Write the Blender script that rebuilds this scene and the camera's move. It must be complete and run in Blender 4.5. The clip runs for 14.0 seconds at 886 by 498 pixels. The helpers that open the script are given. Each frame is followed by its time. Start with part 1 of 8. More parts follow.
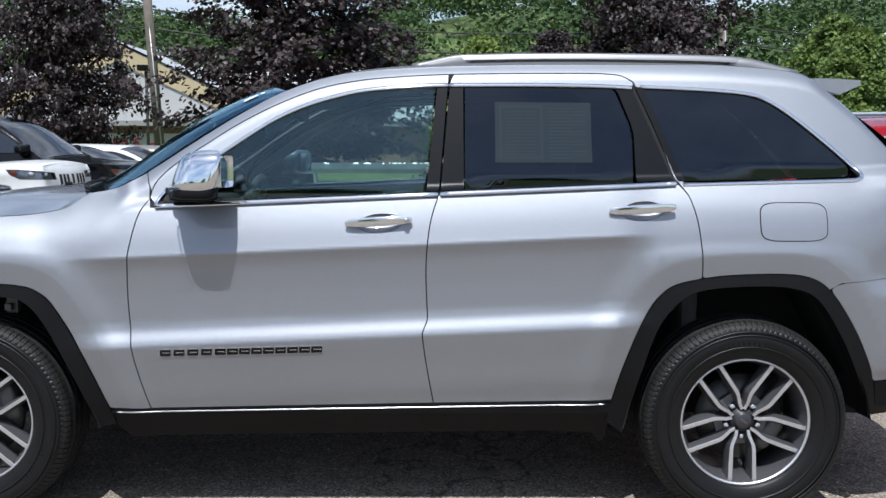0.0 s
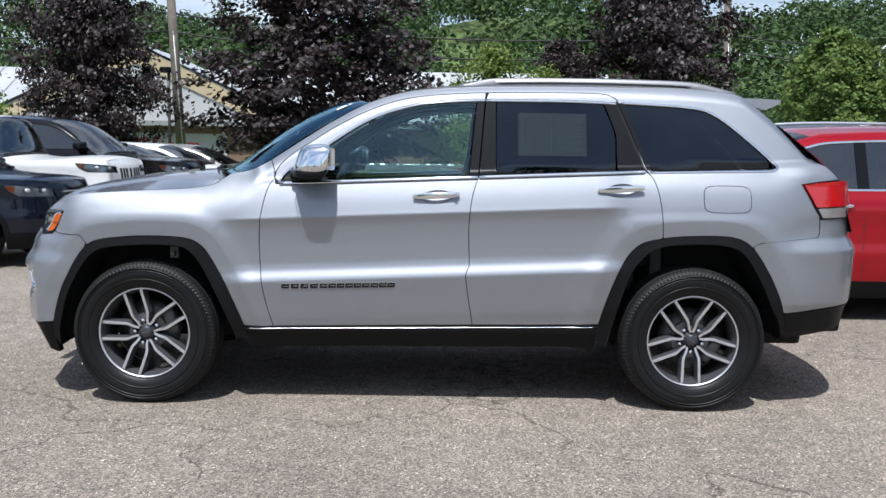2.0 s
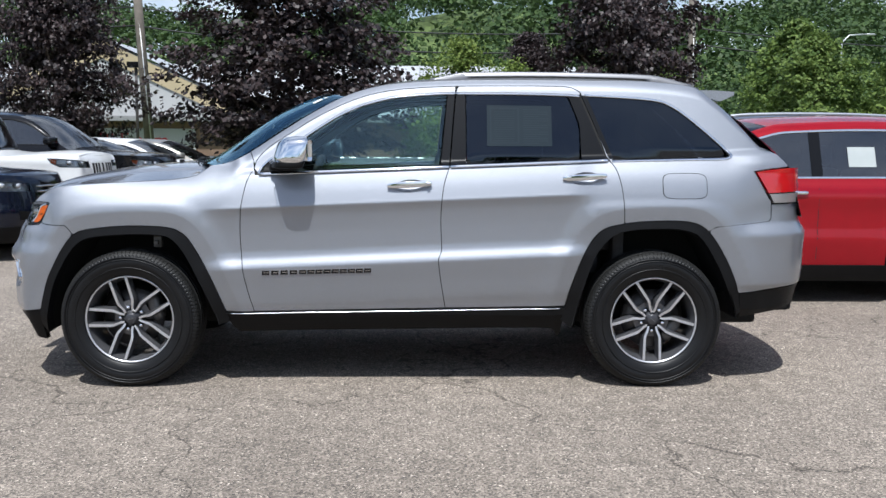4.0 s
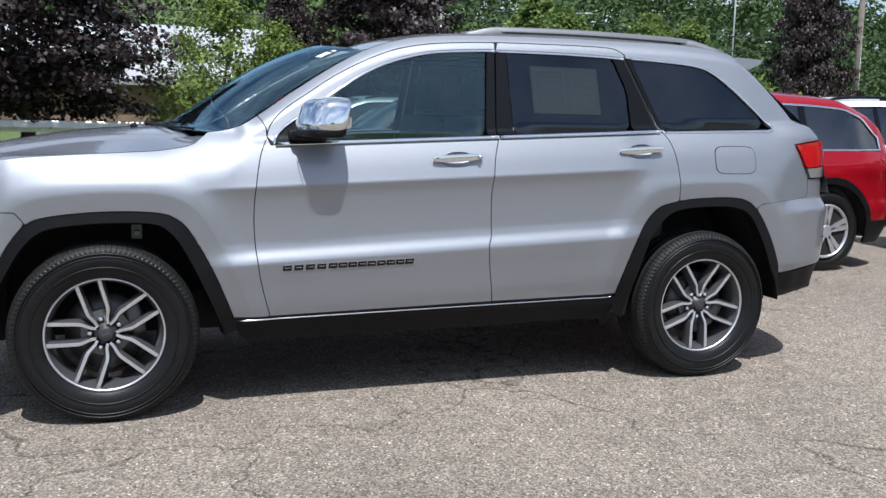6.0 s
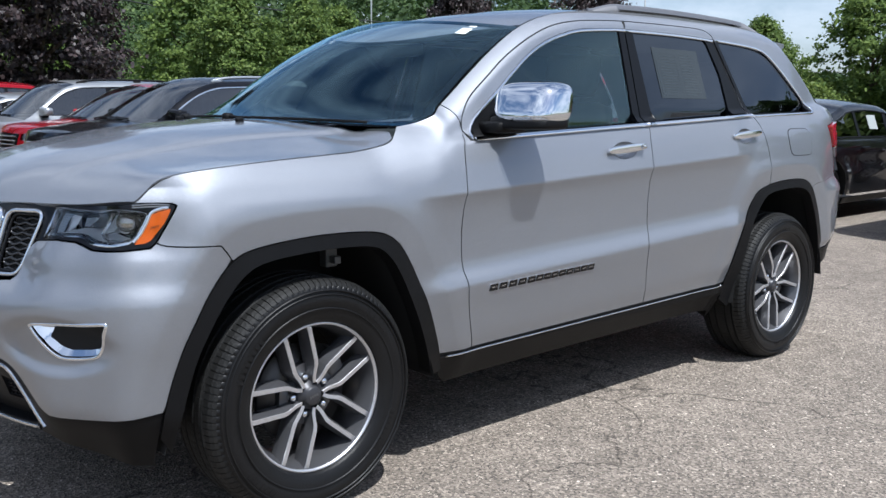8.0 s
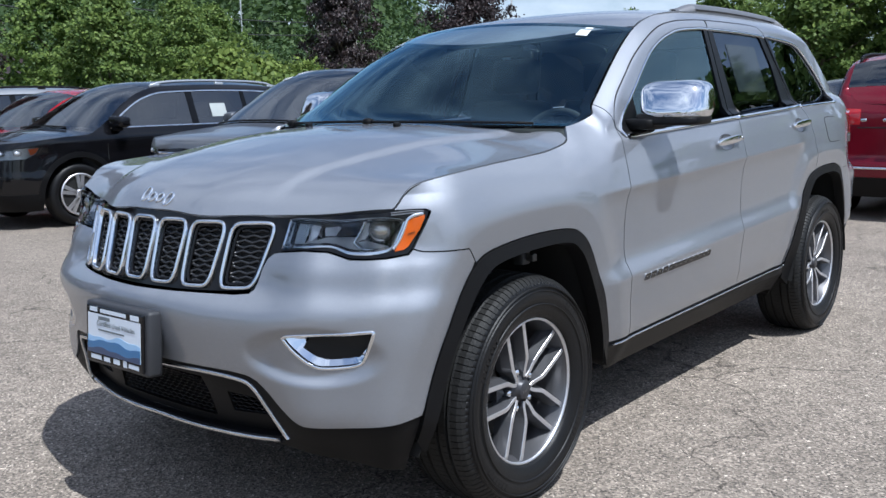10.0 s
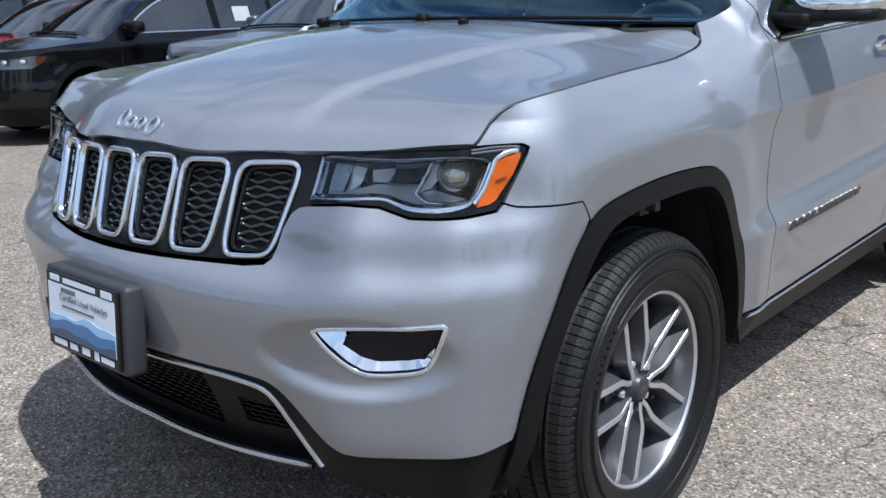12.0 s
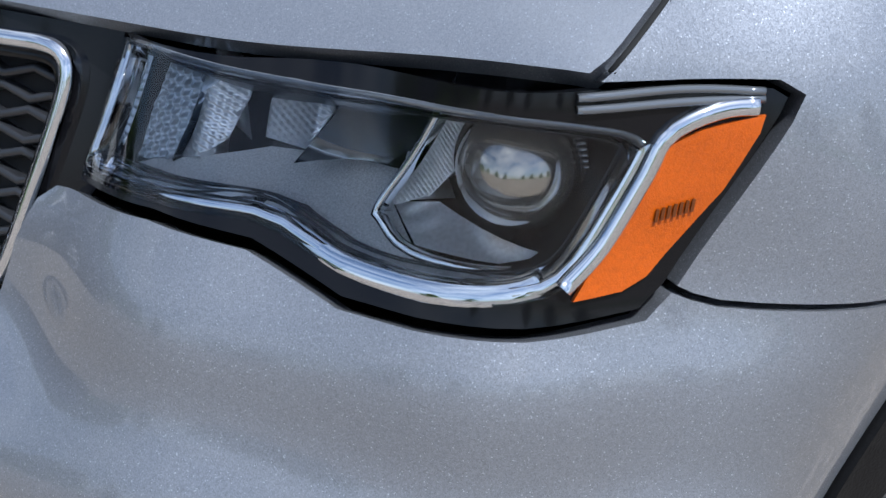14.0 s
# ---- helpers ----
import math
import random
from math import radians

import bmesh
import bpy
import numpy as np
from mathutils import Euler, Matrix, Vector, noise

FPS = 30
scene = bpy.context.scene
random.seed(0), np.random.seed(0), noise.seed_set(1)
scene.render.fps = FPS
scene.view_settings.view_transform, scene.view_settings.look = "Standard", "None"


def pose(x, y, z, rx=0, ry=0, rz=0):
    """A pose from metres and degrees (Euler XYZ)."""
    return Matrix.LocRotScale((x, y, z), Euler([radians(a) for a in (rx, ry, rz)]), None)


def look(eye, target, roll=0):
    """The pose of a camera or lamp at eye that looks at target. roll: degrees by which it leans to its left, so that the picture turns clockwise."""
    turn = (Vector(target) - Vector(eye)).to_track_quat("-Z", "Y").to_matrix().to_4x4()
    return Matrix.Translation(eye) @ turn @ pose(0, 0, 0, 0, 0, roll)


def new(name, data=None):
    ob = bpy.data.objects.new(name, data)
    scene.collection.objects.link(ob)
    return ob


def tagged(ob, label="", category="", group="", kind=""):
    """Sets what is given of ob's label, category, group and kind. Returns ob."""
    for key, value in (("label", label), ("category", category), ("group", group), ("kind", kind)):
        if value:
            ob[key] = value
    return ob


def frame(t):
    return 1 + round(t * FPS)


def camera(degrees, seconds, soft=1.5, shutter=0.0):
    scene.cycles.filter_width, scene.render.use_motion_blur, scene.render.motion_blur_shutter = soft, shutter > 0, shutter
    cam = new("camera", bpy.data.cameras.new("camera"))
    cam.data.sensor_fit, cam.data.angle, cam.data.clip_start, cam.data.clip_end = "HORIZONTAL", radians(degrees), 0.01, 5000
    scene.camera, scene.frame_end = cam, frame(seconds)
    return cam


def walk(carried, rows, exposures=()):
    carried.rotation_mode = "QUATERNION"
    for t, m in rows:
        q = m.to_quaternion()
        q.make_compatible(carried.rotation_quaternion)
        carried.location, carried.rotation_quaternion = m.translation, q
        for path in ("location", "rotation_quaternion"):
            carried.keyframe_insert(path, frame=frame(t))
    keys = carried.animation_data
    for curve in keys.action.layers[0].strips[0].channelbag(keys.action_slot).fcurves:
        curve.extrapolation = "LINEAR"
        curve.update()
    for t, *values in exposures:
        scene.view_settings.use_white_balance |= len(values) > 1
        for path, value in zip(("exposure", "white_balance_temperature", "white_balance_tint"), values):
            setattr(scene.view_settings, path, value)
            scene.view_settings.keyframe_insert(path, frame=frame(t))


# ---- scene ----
cam = camera(51.4, 14.0)
PATH = [
    (0, (0.33, -4.287, 1.392), (0.326, -2.299, 1.178), 0.1),
    (0.5, (0.267, -4.739, 1.353), (0.26, -2.749, 1.147), 0.2),
    (1, (0.287, -5.087, 1.332), (0.27, -3.098, 1.127), 0.4),
    (1.5, (0.26, -5.426, 1.348), (0.24, -3.437, 1.135), 0.7),
    (2, (0.168, -5.738, 1.352), (0.151, -3.749, 1.145), 0.8),
    (2.5, (0.233, -5.995, 1.34), (0.218, -4.005, 1.137), 0.9),
    (2.7, (0.236, -6.041, 1.339), (0.223, -4.051, 1.14), 0.9),
    (4.8, (-0.114, -5.784, 1.336), (0.051, -3.804, 1.106), 0.7),
    (5, (-0.29, -5.688, 1.316), (-0.072, -3.713, 1.093), 1.1),
    (5.5, (-0.772, -5.279, 1.305), (-0.356, -3.34, 1.049), 1.4),
    (6, (-1.335, -4.945, 1.311), (-0.699, -3.07, 1.03), 1.3),
    (6.5, (-1.833, -4.554, 1.29), (-0.976, -2.772, 0.993), 1.1),
    (7, (-2.297, -4.165, 1.288), (-1.25, -2.488, 0.984), 0.8),
    (7.5, (-2.675, -3.725, 1.277), (-1.471, -2.157, 0.971), 0.6),
    (8, (-3.055, -3.285, 1.292), (-1.73, -1.817, 0.989), 0.5),
    (8.5, (-3.343, -2.875, 1.281), (-1.927, -1.494, 0.984), 0.3),
    (8.7, (-3.373, -2.735, 1.271), (-1.936, -1.372, 0.991), -0.4),
    (10.8, (-4.081, -2.562, 1.340), (-2.542, -1.329, 1.009), -0.7),
    (11, (-4.034, -2.571, 1.334), (-2.509, -1.324, 0.986), -0.9),
    (11.5, (-3.744, -2.293, 1.289), (-2.247, -1.031, 0.880), -1.2),
    (12, (-3.319, -1.925, 1.272), (-1.873, -0.637, 0.771), -1.3),
    (12.5, (-2.862, -1.565, 1.227), (-1.479, -0.245, 0.639), -1.4),
    (12.7, (-2.706, -1.427, 1.197), (-1.355, -0.089, 0.576), -1.5),
    (13, (-2.534, -1.262, 1.181), (-1.208, 0.094, 0.546), -1.2),
    (13.2, (-2.440, -1.194, 1.152), (-1.097, 0.154, 0.536), -0.4),
    (13.5, (-2.355, -1.125, 1.152), (-1.062, 0.216, 0.424), 0.4),
    (13.7, (-2.358, -1.108, 1.143), (-1.071, 0.231, 0.401), 1.7),
    (14, (-2.328, -1.107, 1.151), (-1.152, 0.234, 0.247), 2.7),
]
walk(cam, [(t, look(eye, target, roll)) for t, eye, target, roll in PATH], [(0, 0.18, 5850, 9), (6.5, 0.20, 5850, 9), (8.5, 0.22, 5700, 9), (11, 0.24, 5600, 9), (14, 0.20, 5600, 9)])

# ---------------- world, sun ----------------
SUN_WAY = Vector((0.07, 0.50, -1.0))
world = bpy.data.worlds.new("sky")
scene.world = world
world.use_nodes = True
wn, wl = world.node_tree.nodes, world.node_tree.links
wn.clear()
sky = wn.new("ShaderNodeTexSky")
sky.sky_type, sky.sun_disc = "NISHITA", False
sky.sun_elevation, sky.sun_rotation = math.atan2(1.0, math.hypot(0.07, 0.5)), math.pi + math.atan2(0.07, 0.5)
sky.dust_density, sky.ozone_density = 1.2, 1.5
geo = wn.new("ShaderNodeTexCoord")
stretch = wn.new("ShaderNodeMapping")
stretch.inputs["Scale"].default_value = (1.0, 1.0, 2.2)
clouds = wn.new("ShaderNodeTexNoise")
clouds.inputs["Scale"].default_value, clouds.inputs["Detail"].default_value, clouds.inputs["Roughness"].default_value = 2.1, 7.0, 0.62
ramp = wn.new("ShaderNodeValToRGB")
ramp.color_ramp.elements[0].position, ramp.color_ramp.elements[1].position = 0.40, 0.74
mixer = wn.new("ShaderNodeMix")
mixer.data_type = "RGBA"
mixer.inputs["B"].default_value = (10.0, 10.2, 10.7, 1)
back = wn.new("ShaderNodeBackground")
back.inputs["Strength"].default_value = 0.098
wout = wn.new("ShaderNodeOutputWorld")
wl.new(geo.outputs["Generated"], stretch.inputs["Vector"])
wl.new(stretch.outputs["Vector"], clouds.inputs["Vector"])
wl.new(clouds.outputs["Fac"], ramp.inputs["Fac"])
wl.new(ramp.outputs["Color"], mixer.inputs["Factor"])
wl.new(sky.outputs["Color"], mixer.inputs["A"])
wl.new(mixer.outputs["Result"], back.inputs["Color"])
wl.new(back.outputs["Background"], wout.inputs["Surface"])

sun_data = bpy.data.lights.new("sun", "SUN")
sun_data.energy, sun_data.angle, sun_data.color = 5.0, radians(0.55), (1.0, 0.955, 0.88)
sun = new("sun", sun_data)
sun.matrix_world = look(-SUN_WAY * 60, (0, 0, 0))

# ---------------- materials ----------------
def mat(name, col, rough=0.5, metal=0.0, var=0.0, scale=8.0, bump=0.0, bump_scale=60.0, coat=0.0, spec=0.5, fine=0.0, each=0.0):
    """A principled surface with two scales of colour variation, fine relief and variation from object to object."""
    m = bpy.data.materials.new(name)
    m.use_nodes = True
    n, l = m.node_tree.nodes, m.node_tree.links
    b = n["Principled BSDF"]
    b.inputs["Base Color"].default_value = (*col, 1)
    b.inputs["Roughness"].default_value, b.inputs["Metallic"].default_value = rough, metal
    b.inputs["Specular IOR Level"].default_value = spec
    b.inputs["Coat Weight"].default_value, b.inputs["Coat Roughness"].default_value = coat, 0.03
    co = n.new("ShaderNodeTexCoord")
    if var or fine or each:
        big, small = n.new("ShaderNodeTexNoise"), n.new("ShaderNodeTexNoise")
        big.inputs["Scale"].default_value, big.inputs["Detail"].default_value = scale, 5
        small.inputs["Scale"].default_value, small.inputs["Detail"].default_value = scale * 14, 3
        l.new(co.outputs["Object"], big.inputs["Vector"]), l.new(co.outputs["Object"], small.inputs["Vector"])
        mr = n.new("ShaderNodeMapRange")
        mr.inputs["To Min"].default_value, mr.inputs["To Max"].default_value = 1 - var, 1 + var
        mr.inputs["From Min"].default_value, mr.inputs["From Max"].default_value = 0.3, 0.7
        l.new(big.outputs["Fac"], mr.inputs["Value"])
        mf = n.new("ShaderNodeMapRange")
        mf.inputs["To Min"].default_value, mf.inputs["To Max"].default_value = 1 - fine, 1 + fine
        mf.inputs["From Min"].default_value, mf.inputs["From Max"].default_value = 0.3, 0.7
        l.new(small.outputs["Fac"], mf.inputs["Value"])
        mul = n.new("ShaderNodeMath")
        mul.operation = "MULTIPLY"
        l.new(mr.outputs["Result"], mul.inputs[0]), l.new(mf.outputs["Result"], mul.inputs[1])
        fac = mul
        if each:
            oi, me, mu2 = n.new("ShaderNodeObjectInfo"), n.new("ShaderNodeMapRange"), n.new("ShaderNodeMath")
            me.inputs["To Min"].default_value, me.inputs["To Max"].default_value = 1 - each, 1 + each
            mu2.operation = "MULTIPLY"
            l.new(oi.outputs["Random"], me.inputs["Value"])
            l.new(me.outputs["Result"], mu2.inputs[0]), l.new(mul.outputs["Value"], mu2.inputs[1])
            fac = mu2
        sc = n.new("ShaderNodeVectorMath")
        sc.operation = "SCALE"
        sc.inputs[0].default_value = col
        l.new(fac.outputs["Value"], sc.inputs["Scale"])
        l.new(sc.outputs["Vector"], b.inputs["Base Color"])
    if bump:
        bn, bp = n.new("ShaderNodeTexNoise"), n.new("ShaderNodeBump")
        bn.inputs["Scale"].default_value, bn.inputs["Detail"].default_value = bump_scale, 6
        bp.inputs["Strength"].default_value, bp.inputs["Distance"].default_value = bump, 0.01
        l.new(co.outputs["Object"], bn.inputs["Vector"])
        l.new(bn.outputs["Fac"], bp.inputs["Height"]), l.new(bp.outputs["Normal"], b.inputs["Normal"])
    return m


def metallic_paint(name, col, flake, rough=0.32, metal=0.75):
    """Car paint: tiny flakes under a clear coat."""
    m = mat(name, col, rough, metal, coat=1.0)
    m.node_tree.nodes["Principled BSDF"].inputs["Coat IOR"].default_value = 1.62
    n, l = m.node_tree.nodes, m.node_tree.links
    b = n["Principled BSDF"]
    co, vo = n.new("ShaderNodeTexCoord"), n.new("ShaderNodeTexVoronoi")
    vo.inputs["Scale"].default_value = 1500.0
    l.new(co.outputs["Object"], vo.inputs["Vector"])
    bright = n.new("ShaderNodeMapRange")
    bright.inputs["To Min"].default_value, bright.inputs["To Max"].default_value = 1 - flake, 1 + flake
    l.new(vo.outputs["Color"], bright.inputs["Value"])
    # a few flakes get a brighter base colour, a painted glint
    split, glint, more = n.new("ShaderNodeSeparateColor"), n.new("ShaderNodeMapRange"), n.new("ShaderNodeMath")
    glint.inputs["From Min"].default_value, glint.inputs["From Max"].default_value = 0.984, 0.992
    glint.inputs["To Max"].default_value = 0.6
    more.operation = "ADD"
    l.new(vo.outputs["Color"], split.inputs["Color"]), l.new(split.outputs["Green"], glint.inputs["Value"])
    l.new(bright.outputs["Result"], more.inputs[0]), l.new(glint.outputs["Result"], more.inputs[1])
    sc = n.new("ShaderNodeVectorMath")
    sc.operation = "SCALE"
    sc.inputs[0].default_value = col
    l.new(more.outputs["Value"], sc.inputs["Scale"]), l.new(sc.outputs["Vector"], b.inputs["Base Color"])
    # every flake lies at its own small tilt
    geo_n, off, tilt, add, unit = n.new("ShaderNodeNewGeometry"), n.new("ShaderNodeVectorMath"), n.new("ShaderNodeVectorMath"), n.new("ShaderNodeVectorMath"), n.new("ShaderNodeVectorMath")
    off.operation, tilt.operation, add.operation, unit.operation = "SUBTRACT", "SCALE", "ADD", "NORMALIZE"
    off.inputs[1].default_value, tilt.inputs["Scale"].default_value = (0.5, 0.5, 0.5), 0.12
    l.new(vo.outputs["Color"], off.inputs[0]), l.new(off.outputs["Vector"], tilt.inputs[0])
    l.new(tilt.outputs["Vector"], add.inputs[0]), l.new(geo_n.outputs["Normal"], add.inputs[1])
    l.new(add.outputs["Vector"], unit.inputs[0]), l.new(unit.outputs["Vector"], b.inputs["Normal"])
    dust, dr = n.new("ShaderNodeTexNoise"), n.new("ShaderNodeMapRange")
    dust.inputs["Scale"].default_value, dust.inputs["Detail"].default_value = 3.0, 6
    dr.inputs["To Min"].default_value, dr.inputs["To Max"].default_value = 0.02, 0.07
    l.new(co.outputs["Object"], dust.inputs["Vector"]), l.new(dust.outputs["Fac"], dr.inputs["Value"])
    l.new(dr.outputs["Result"], b.inputs["Coat Roughness"])
    return m


def glass(name, tint, rough=0.0, keep=(0.9, 0.9, 0.9), ior=1.85):
    """Thin pane: clear or tinted see-through part and a glossy face."""
    m = bpy.data.materials.new(name)
    m.use_nodes = True
    n, l = m.node_tree.nodes, m.node_tree.links
    n.clear()
    tr, gl, mx, out, fr = (n.new("ShaderNode" + k) for k in ("BsdfTransparent", "BsdfGlossy", "MixShader", "OutputMaterial", "Fresnel"))
    tr.inputs["Color"].default_value = (*tint, 1)
    gl.inputs["Roughness"].default_value = rough
    gl.inputs["Color"].default_value = (*keep, 1)
    fr.inputs["IOR"].default_value = ior
    l.new(fr.outputs["Fac"], mx.inputs["Fac"])
    l.new(tr.outputs["BSDF"], mx.inputs[1]), l.new(gl.outputs["BSDF"], mx.inputs[2])
    l.new(mx.outputs["Shader"], out.inputs["Surface"])
    return m


def leaf(name, col, dark, passing=0.25, spec=0.15):
    """Leaf: two-sided, a little light passes; colour varies from leaf to leaf."""
    m = mat(name, col, 0.5, 0.0, spec=spec)
    n, l = m.node_tree.nodes, m.node_tree.links
    b = n["Principled BSDF"]
    g, rp = n.new("ShaderNodeNewGeometry"), n.new("ShaderNodeValToRGB")
    rp.color_ramp.elements[0].color, rp.color_ramp.elements[1].color = (*dark, 1), (*col, 1)
    l.new(g.outputs["Random Per Island"], rp.inputs["Fac"])
    l.new(rp.outputs["Color"], b.inputs["Base Color"])
    tl, mx = n.new("ShaderNodeBsdfTranslucent"), n.new("ShaderNodeMixShader")
    mx.inputs["Fac"].default_value = passing
    l.new(rp.outputs["Color"], tl.inputs["Color"])
    l.new(b.outputs["BSDF"], mx.inputs[1]), l.new(tl.outputs["BSDF"], mx.inputs[2])
    l.new(mx.outputs["Shader"], n["Material Output"].inputs["Surface"])
    return m


def asphalt_mat():
    """Old chip-seal asphalt: exposed light stones in grey binder, patches, hairline cracks, stains."""
    m = mat("asphalt", (0.2, 0.19, 0.17), 0.9, spec=0.25)
    n, l = m.node_tree.nodes, m.node_tree.links
    b = n["Principled BSDF"]
    co = n.new("ShaderNodeTexCoord")
    vo = n.new("ShaderNodeTexVoronoi")
    vo.inputs["Scale"].default_value = 125.0
    stones = n.new("ShaderNodeValToRGB")
    e = stones.color_ramp.elements
    e[0].position, e[0].color = 0.0, (0.0522, 0.0460, 0.0420, 1)
    e[1].position, e[1].color = 1.0, (0.8987, 0.7800, 0.6600, 1)
    for p, c in ((0.3, (0.1567, 0.1340, 0.1120, 1)), (0.62, (0.2612, 0.2220, 0.1820, 1)), (0.88, (0.4180, 0.3550, 0.2920, 1))):
        k = e.new(p)
        k.color = c
    big = n.new("ShaderNodeTexNoise")
    big.inputs["Scale"].default_value, big.inputs["Detail"].default_value, big.inputs["Roughness"].default_value = 0.55, 8, 0.6
    br = n.new("ShaderNodeMapRange")
    br.inputs["From Min"].default_value, br.inputs["From Max"].default_value = 0.3, 0.7
    br.inputs["To Min"].default_value, br.inputs["To Max"].default_value = 0.80, 1.16
    mid = n.new("ShaderNodeTexNoise")
    mid.inputs["Scale"].default_value, mid.inputs["Detail"].default_value = 9.0, 6
    mm = n.new("ShaderNodeMapRange")
    mm.inputs["From Min"].default_value, mm.inputs["From Max"].default_value = 0.3, 0.7
    mm.inputs["To Min"].default_value, mm.inputs["To Max"].default_value = 0.86, 1.12
    warp = n.new("ShaderNodeTexNoise")
    warp.inputs["Scale"].default_value, warp.inputs["Detail"].default_value = 1.6, 7
    add = n.new("ShaderNodeVectorMath")
    add.operation = "MULTIPLY_ADD"
    add.inputs[1].default_value = (0.9, 0.9, 0.9)
    cr = n.new("ShaderNodeTexVoronoi")
    cr.feature, cr.inputs["Scale"].default_value = "DISTANCE_TO_EDGE", 0.42
    crack = n.new("ShaderNodeMapRange")
    crack.inputs["From Min"].default_value, crack.inputs["From Max"].default_value = 0.0, 0.0050
    crack.inputs["To Min"].default_value, crack.inputs["To Max"].default_value = 0.38, 1.0
    spots = n.new("ShaderNodeTexVoronoi")
    spots.inputs["Scale"].default_value = 1.1
    spot = n.new("ShaderNodeMapRange")
    spot.inputs["From Min"].default_value, spot.inputs["From Max"].default_value = 0.02, 0.035
    spot.inputs["To Min"].default_value, spot.inputs["To Max"].default_value = 0.35, 1.0
    for t in (vo, big, mid, warp, spots):
        l.new(co.outputs["Object"], t.inputs["Vector"])
    l.new(warp.outputs["Color"], add.inputs[0]), l.new(co.outputs["Object"], add.inputs[2])
    l.new(add.outputs["Vector"], cr.inputs["Vector"])
    l.new(cr.outputs["Distance"], crack.inputs["Value"])
    l.new(spots.outputs["Distance"], spot.inputs["Value"])
    l.new(vo.outputs["Color"], stones.inputs["Fac"])
    l.new(big.outputs["Fac"], br.inputs["Value"]), l.new(mid.outputs["Fac"], mm.inputs["Value"])
    prod = None
    for t in (br, mm, crack, spot):
        if prod is None:
            prod = t.outputs["Result"]
            continue
        x = n.new("ShaderNodeMath")
        x.operation = "MULTIPLY"
        l.new(prod, x.inputs[0]), l.new(t.outputs["Result"], x.inputs[1])
        prod = x.outputs["Value"]
    sc = n.new("ShaderNodeVectorMath")
    sc.operation = "SCALE"
    l.new(stones.outputs["Color"], sc.inputs[0]), l.new(prod, sc.inputs["Scale"])
    l.new(sc.outputs["Vector"], b.inputs["Base Color"])
    bp = n.new("ShaderNodeBump")
    bp.inputs["Strength"].default_value, bp.inputs["Distance"].default_value = 0.9, 0.004
    l.new(vo.outputs["Distance"], bp.inputs["Height"]), l.new(bp.outputs["Normal"], b.inputs["Normal"])
    return m


SILVER = metallic_paint("silver_paint", (0.300, 0.313, 0.342), 0.2, 0.57, 0.88)
CHROME = mat("chrome", (0.80, 0.82, 0.85), 0.05, 1.0)
SATIN = mat("satin_chrome", (0.62, 0.63, 0.65), 0.22, 1.0)
BLACK_TRIM = mat("black_plastic", (0.0045, 0.0045, 0.005), 0.50, spec=0.17, var=0.15, scale=4, bump=0.12, bump_scale=420)
BLACK_GLOSS = mat("gloss_black", (0.005, 0.005, 0.006), 0.10, spec=0.3)
PILLAR = mat("pillar_black", (0.005, 0.0055, 0.007), 0.35, spec=0.16)
DARK = mat("dark_inside", (0.006, 0.006, 0.006), 0.85)
RUBBER = mat("tyre_rubber", (0.006, 0.006, 0.0065), 0.45, spec=0.28, var=0.22, scale=5, fine=0.12, bump=0.12, bump_scale=160)
TREAD = mat("tyre_tread", (0.012, 0.0119, 0.0115), 0.6, spec=0.3, var=0.1, scale=9, fine=0.12, bump=0.25, bump_scale=120)
MACHINED = mat("machined_alloy", (0.66, 0.66, 0.68), 0.42, 0.92, fine=0.05, scale=6)
ALLOY_GREY = mat("grey_alloy_paint", (0.115, 0.115, 0.122), 0.36, 0.55, coat=0.4)
ROTOR = mat("brake_disc", (0.09, 0.085, 0.082), 0.45, 0.9, var=0.2)
PRIVACY = glass("privacy_glass", (0.030, 0.036, 0.045), keep=(0.76, 0.86, 1.0), ior=1.68)
TINTED = glass("tinted_glass", (0.68, 0.82, 0.80), keep=(0.70, 0.95, 1.0), ior=1.90)
SCREEN = glass("windshield_glass", (0.78, 0.90, 0.90), keep=(0.55, 0.82, 0.96), ior=1.75)
CLEAR = glass("clear_lens", (0.93, 0.95, 0.97), ior=1.45)
AMBER = mat("amber_lens", (0.50, 0.088, 0.001), 0.30, spec=0.3, var=0.10, scale=26, fine=0.10, bump=0.20, bump_scale=900, coat=0.35)
RED_LENS = mat("red_lens", (0.42, 0.006, 0.010), 0.12, coat=1.0, var=0.15, scale=14)
LAMP_CHROME = mat("lamp_reflector", (0.86, 0.87, 0.88), 0.28, 0.7, fine=0.12, scale=30)
LAMP_MIRROR = mat("lamp_mirror", (0.85, 0.86, 0.88), 0.04, 1.0)
LAMP_GRAIN = mat("lamp_grained_plastic", (0.60, 0.60, 0.59), 0.5, fine=0.25, scale=60, bump=0.35, bump_scale=900)
LAMP_DARK = mat("lamp_bezel", (0.012, 0.013, 0.017), 0.25)
PAPER = mat("white_paper", (0.66, 0.70, 0.69), 0.8, var=0.04)
INK = mat("grey_print", (0.14, 0.16, 0.17), 0.8)
CABIN = mat("cabin_plastic", (0.030, 0.030, 0.032), 0.7, var=0.15)
CLOTH = mat("seat_cloth", (0.045, 0.044, 0.045), 0.9, var=0.2, scale=12, bump=0.2, bump_scale=300)
HEADLINER = mat("headliner", (0.40, 0.39, 0.37), 0.95, var=0.06)
ASPHALT = asphalt_mat()
GLASS_BALL = mat("projector_glass", (0.50, 0.46, 0.40), 0.10, 0.80, coat=1.0)
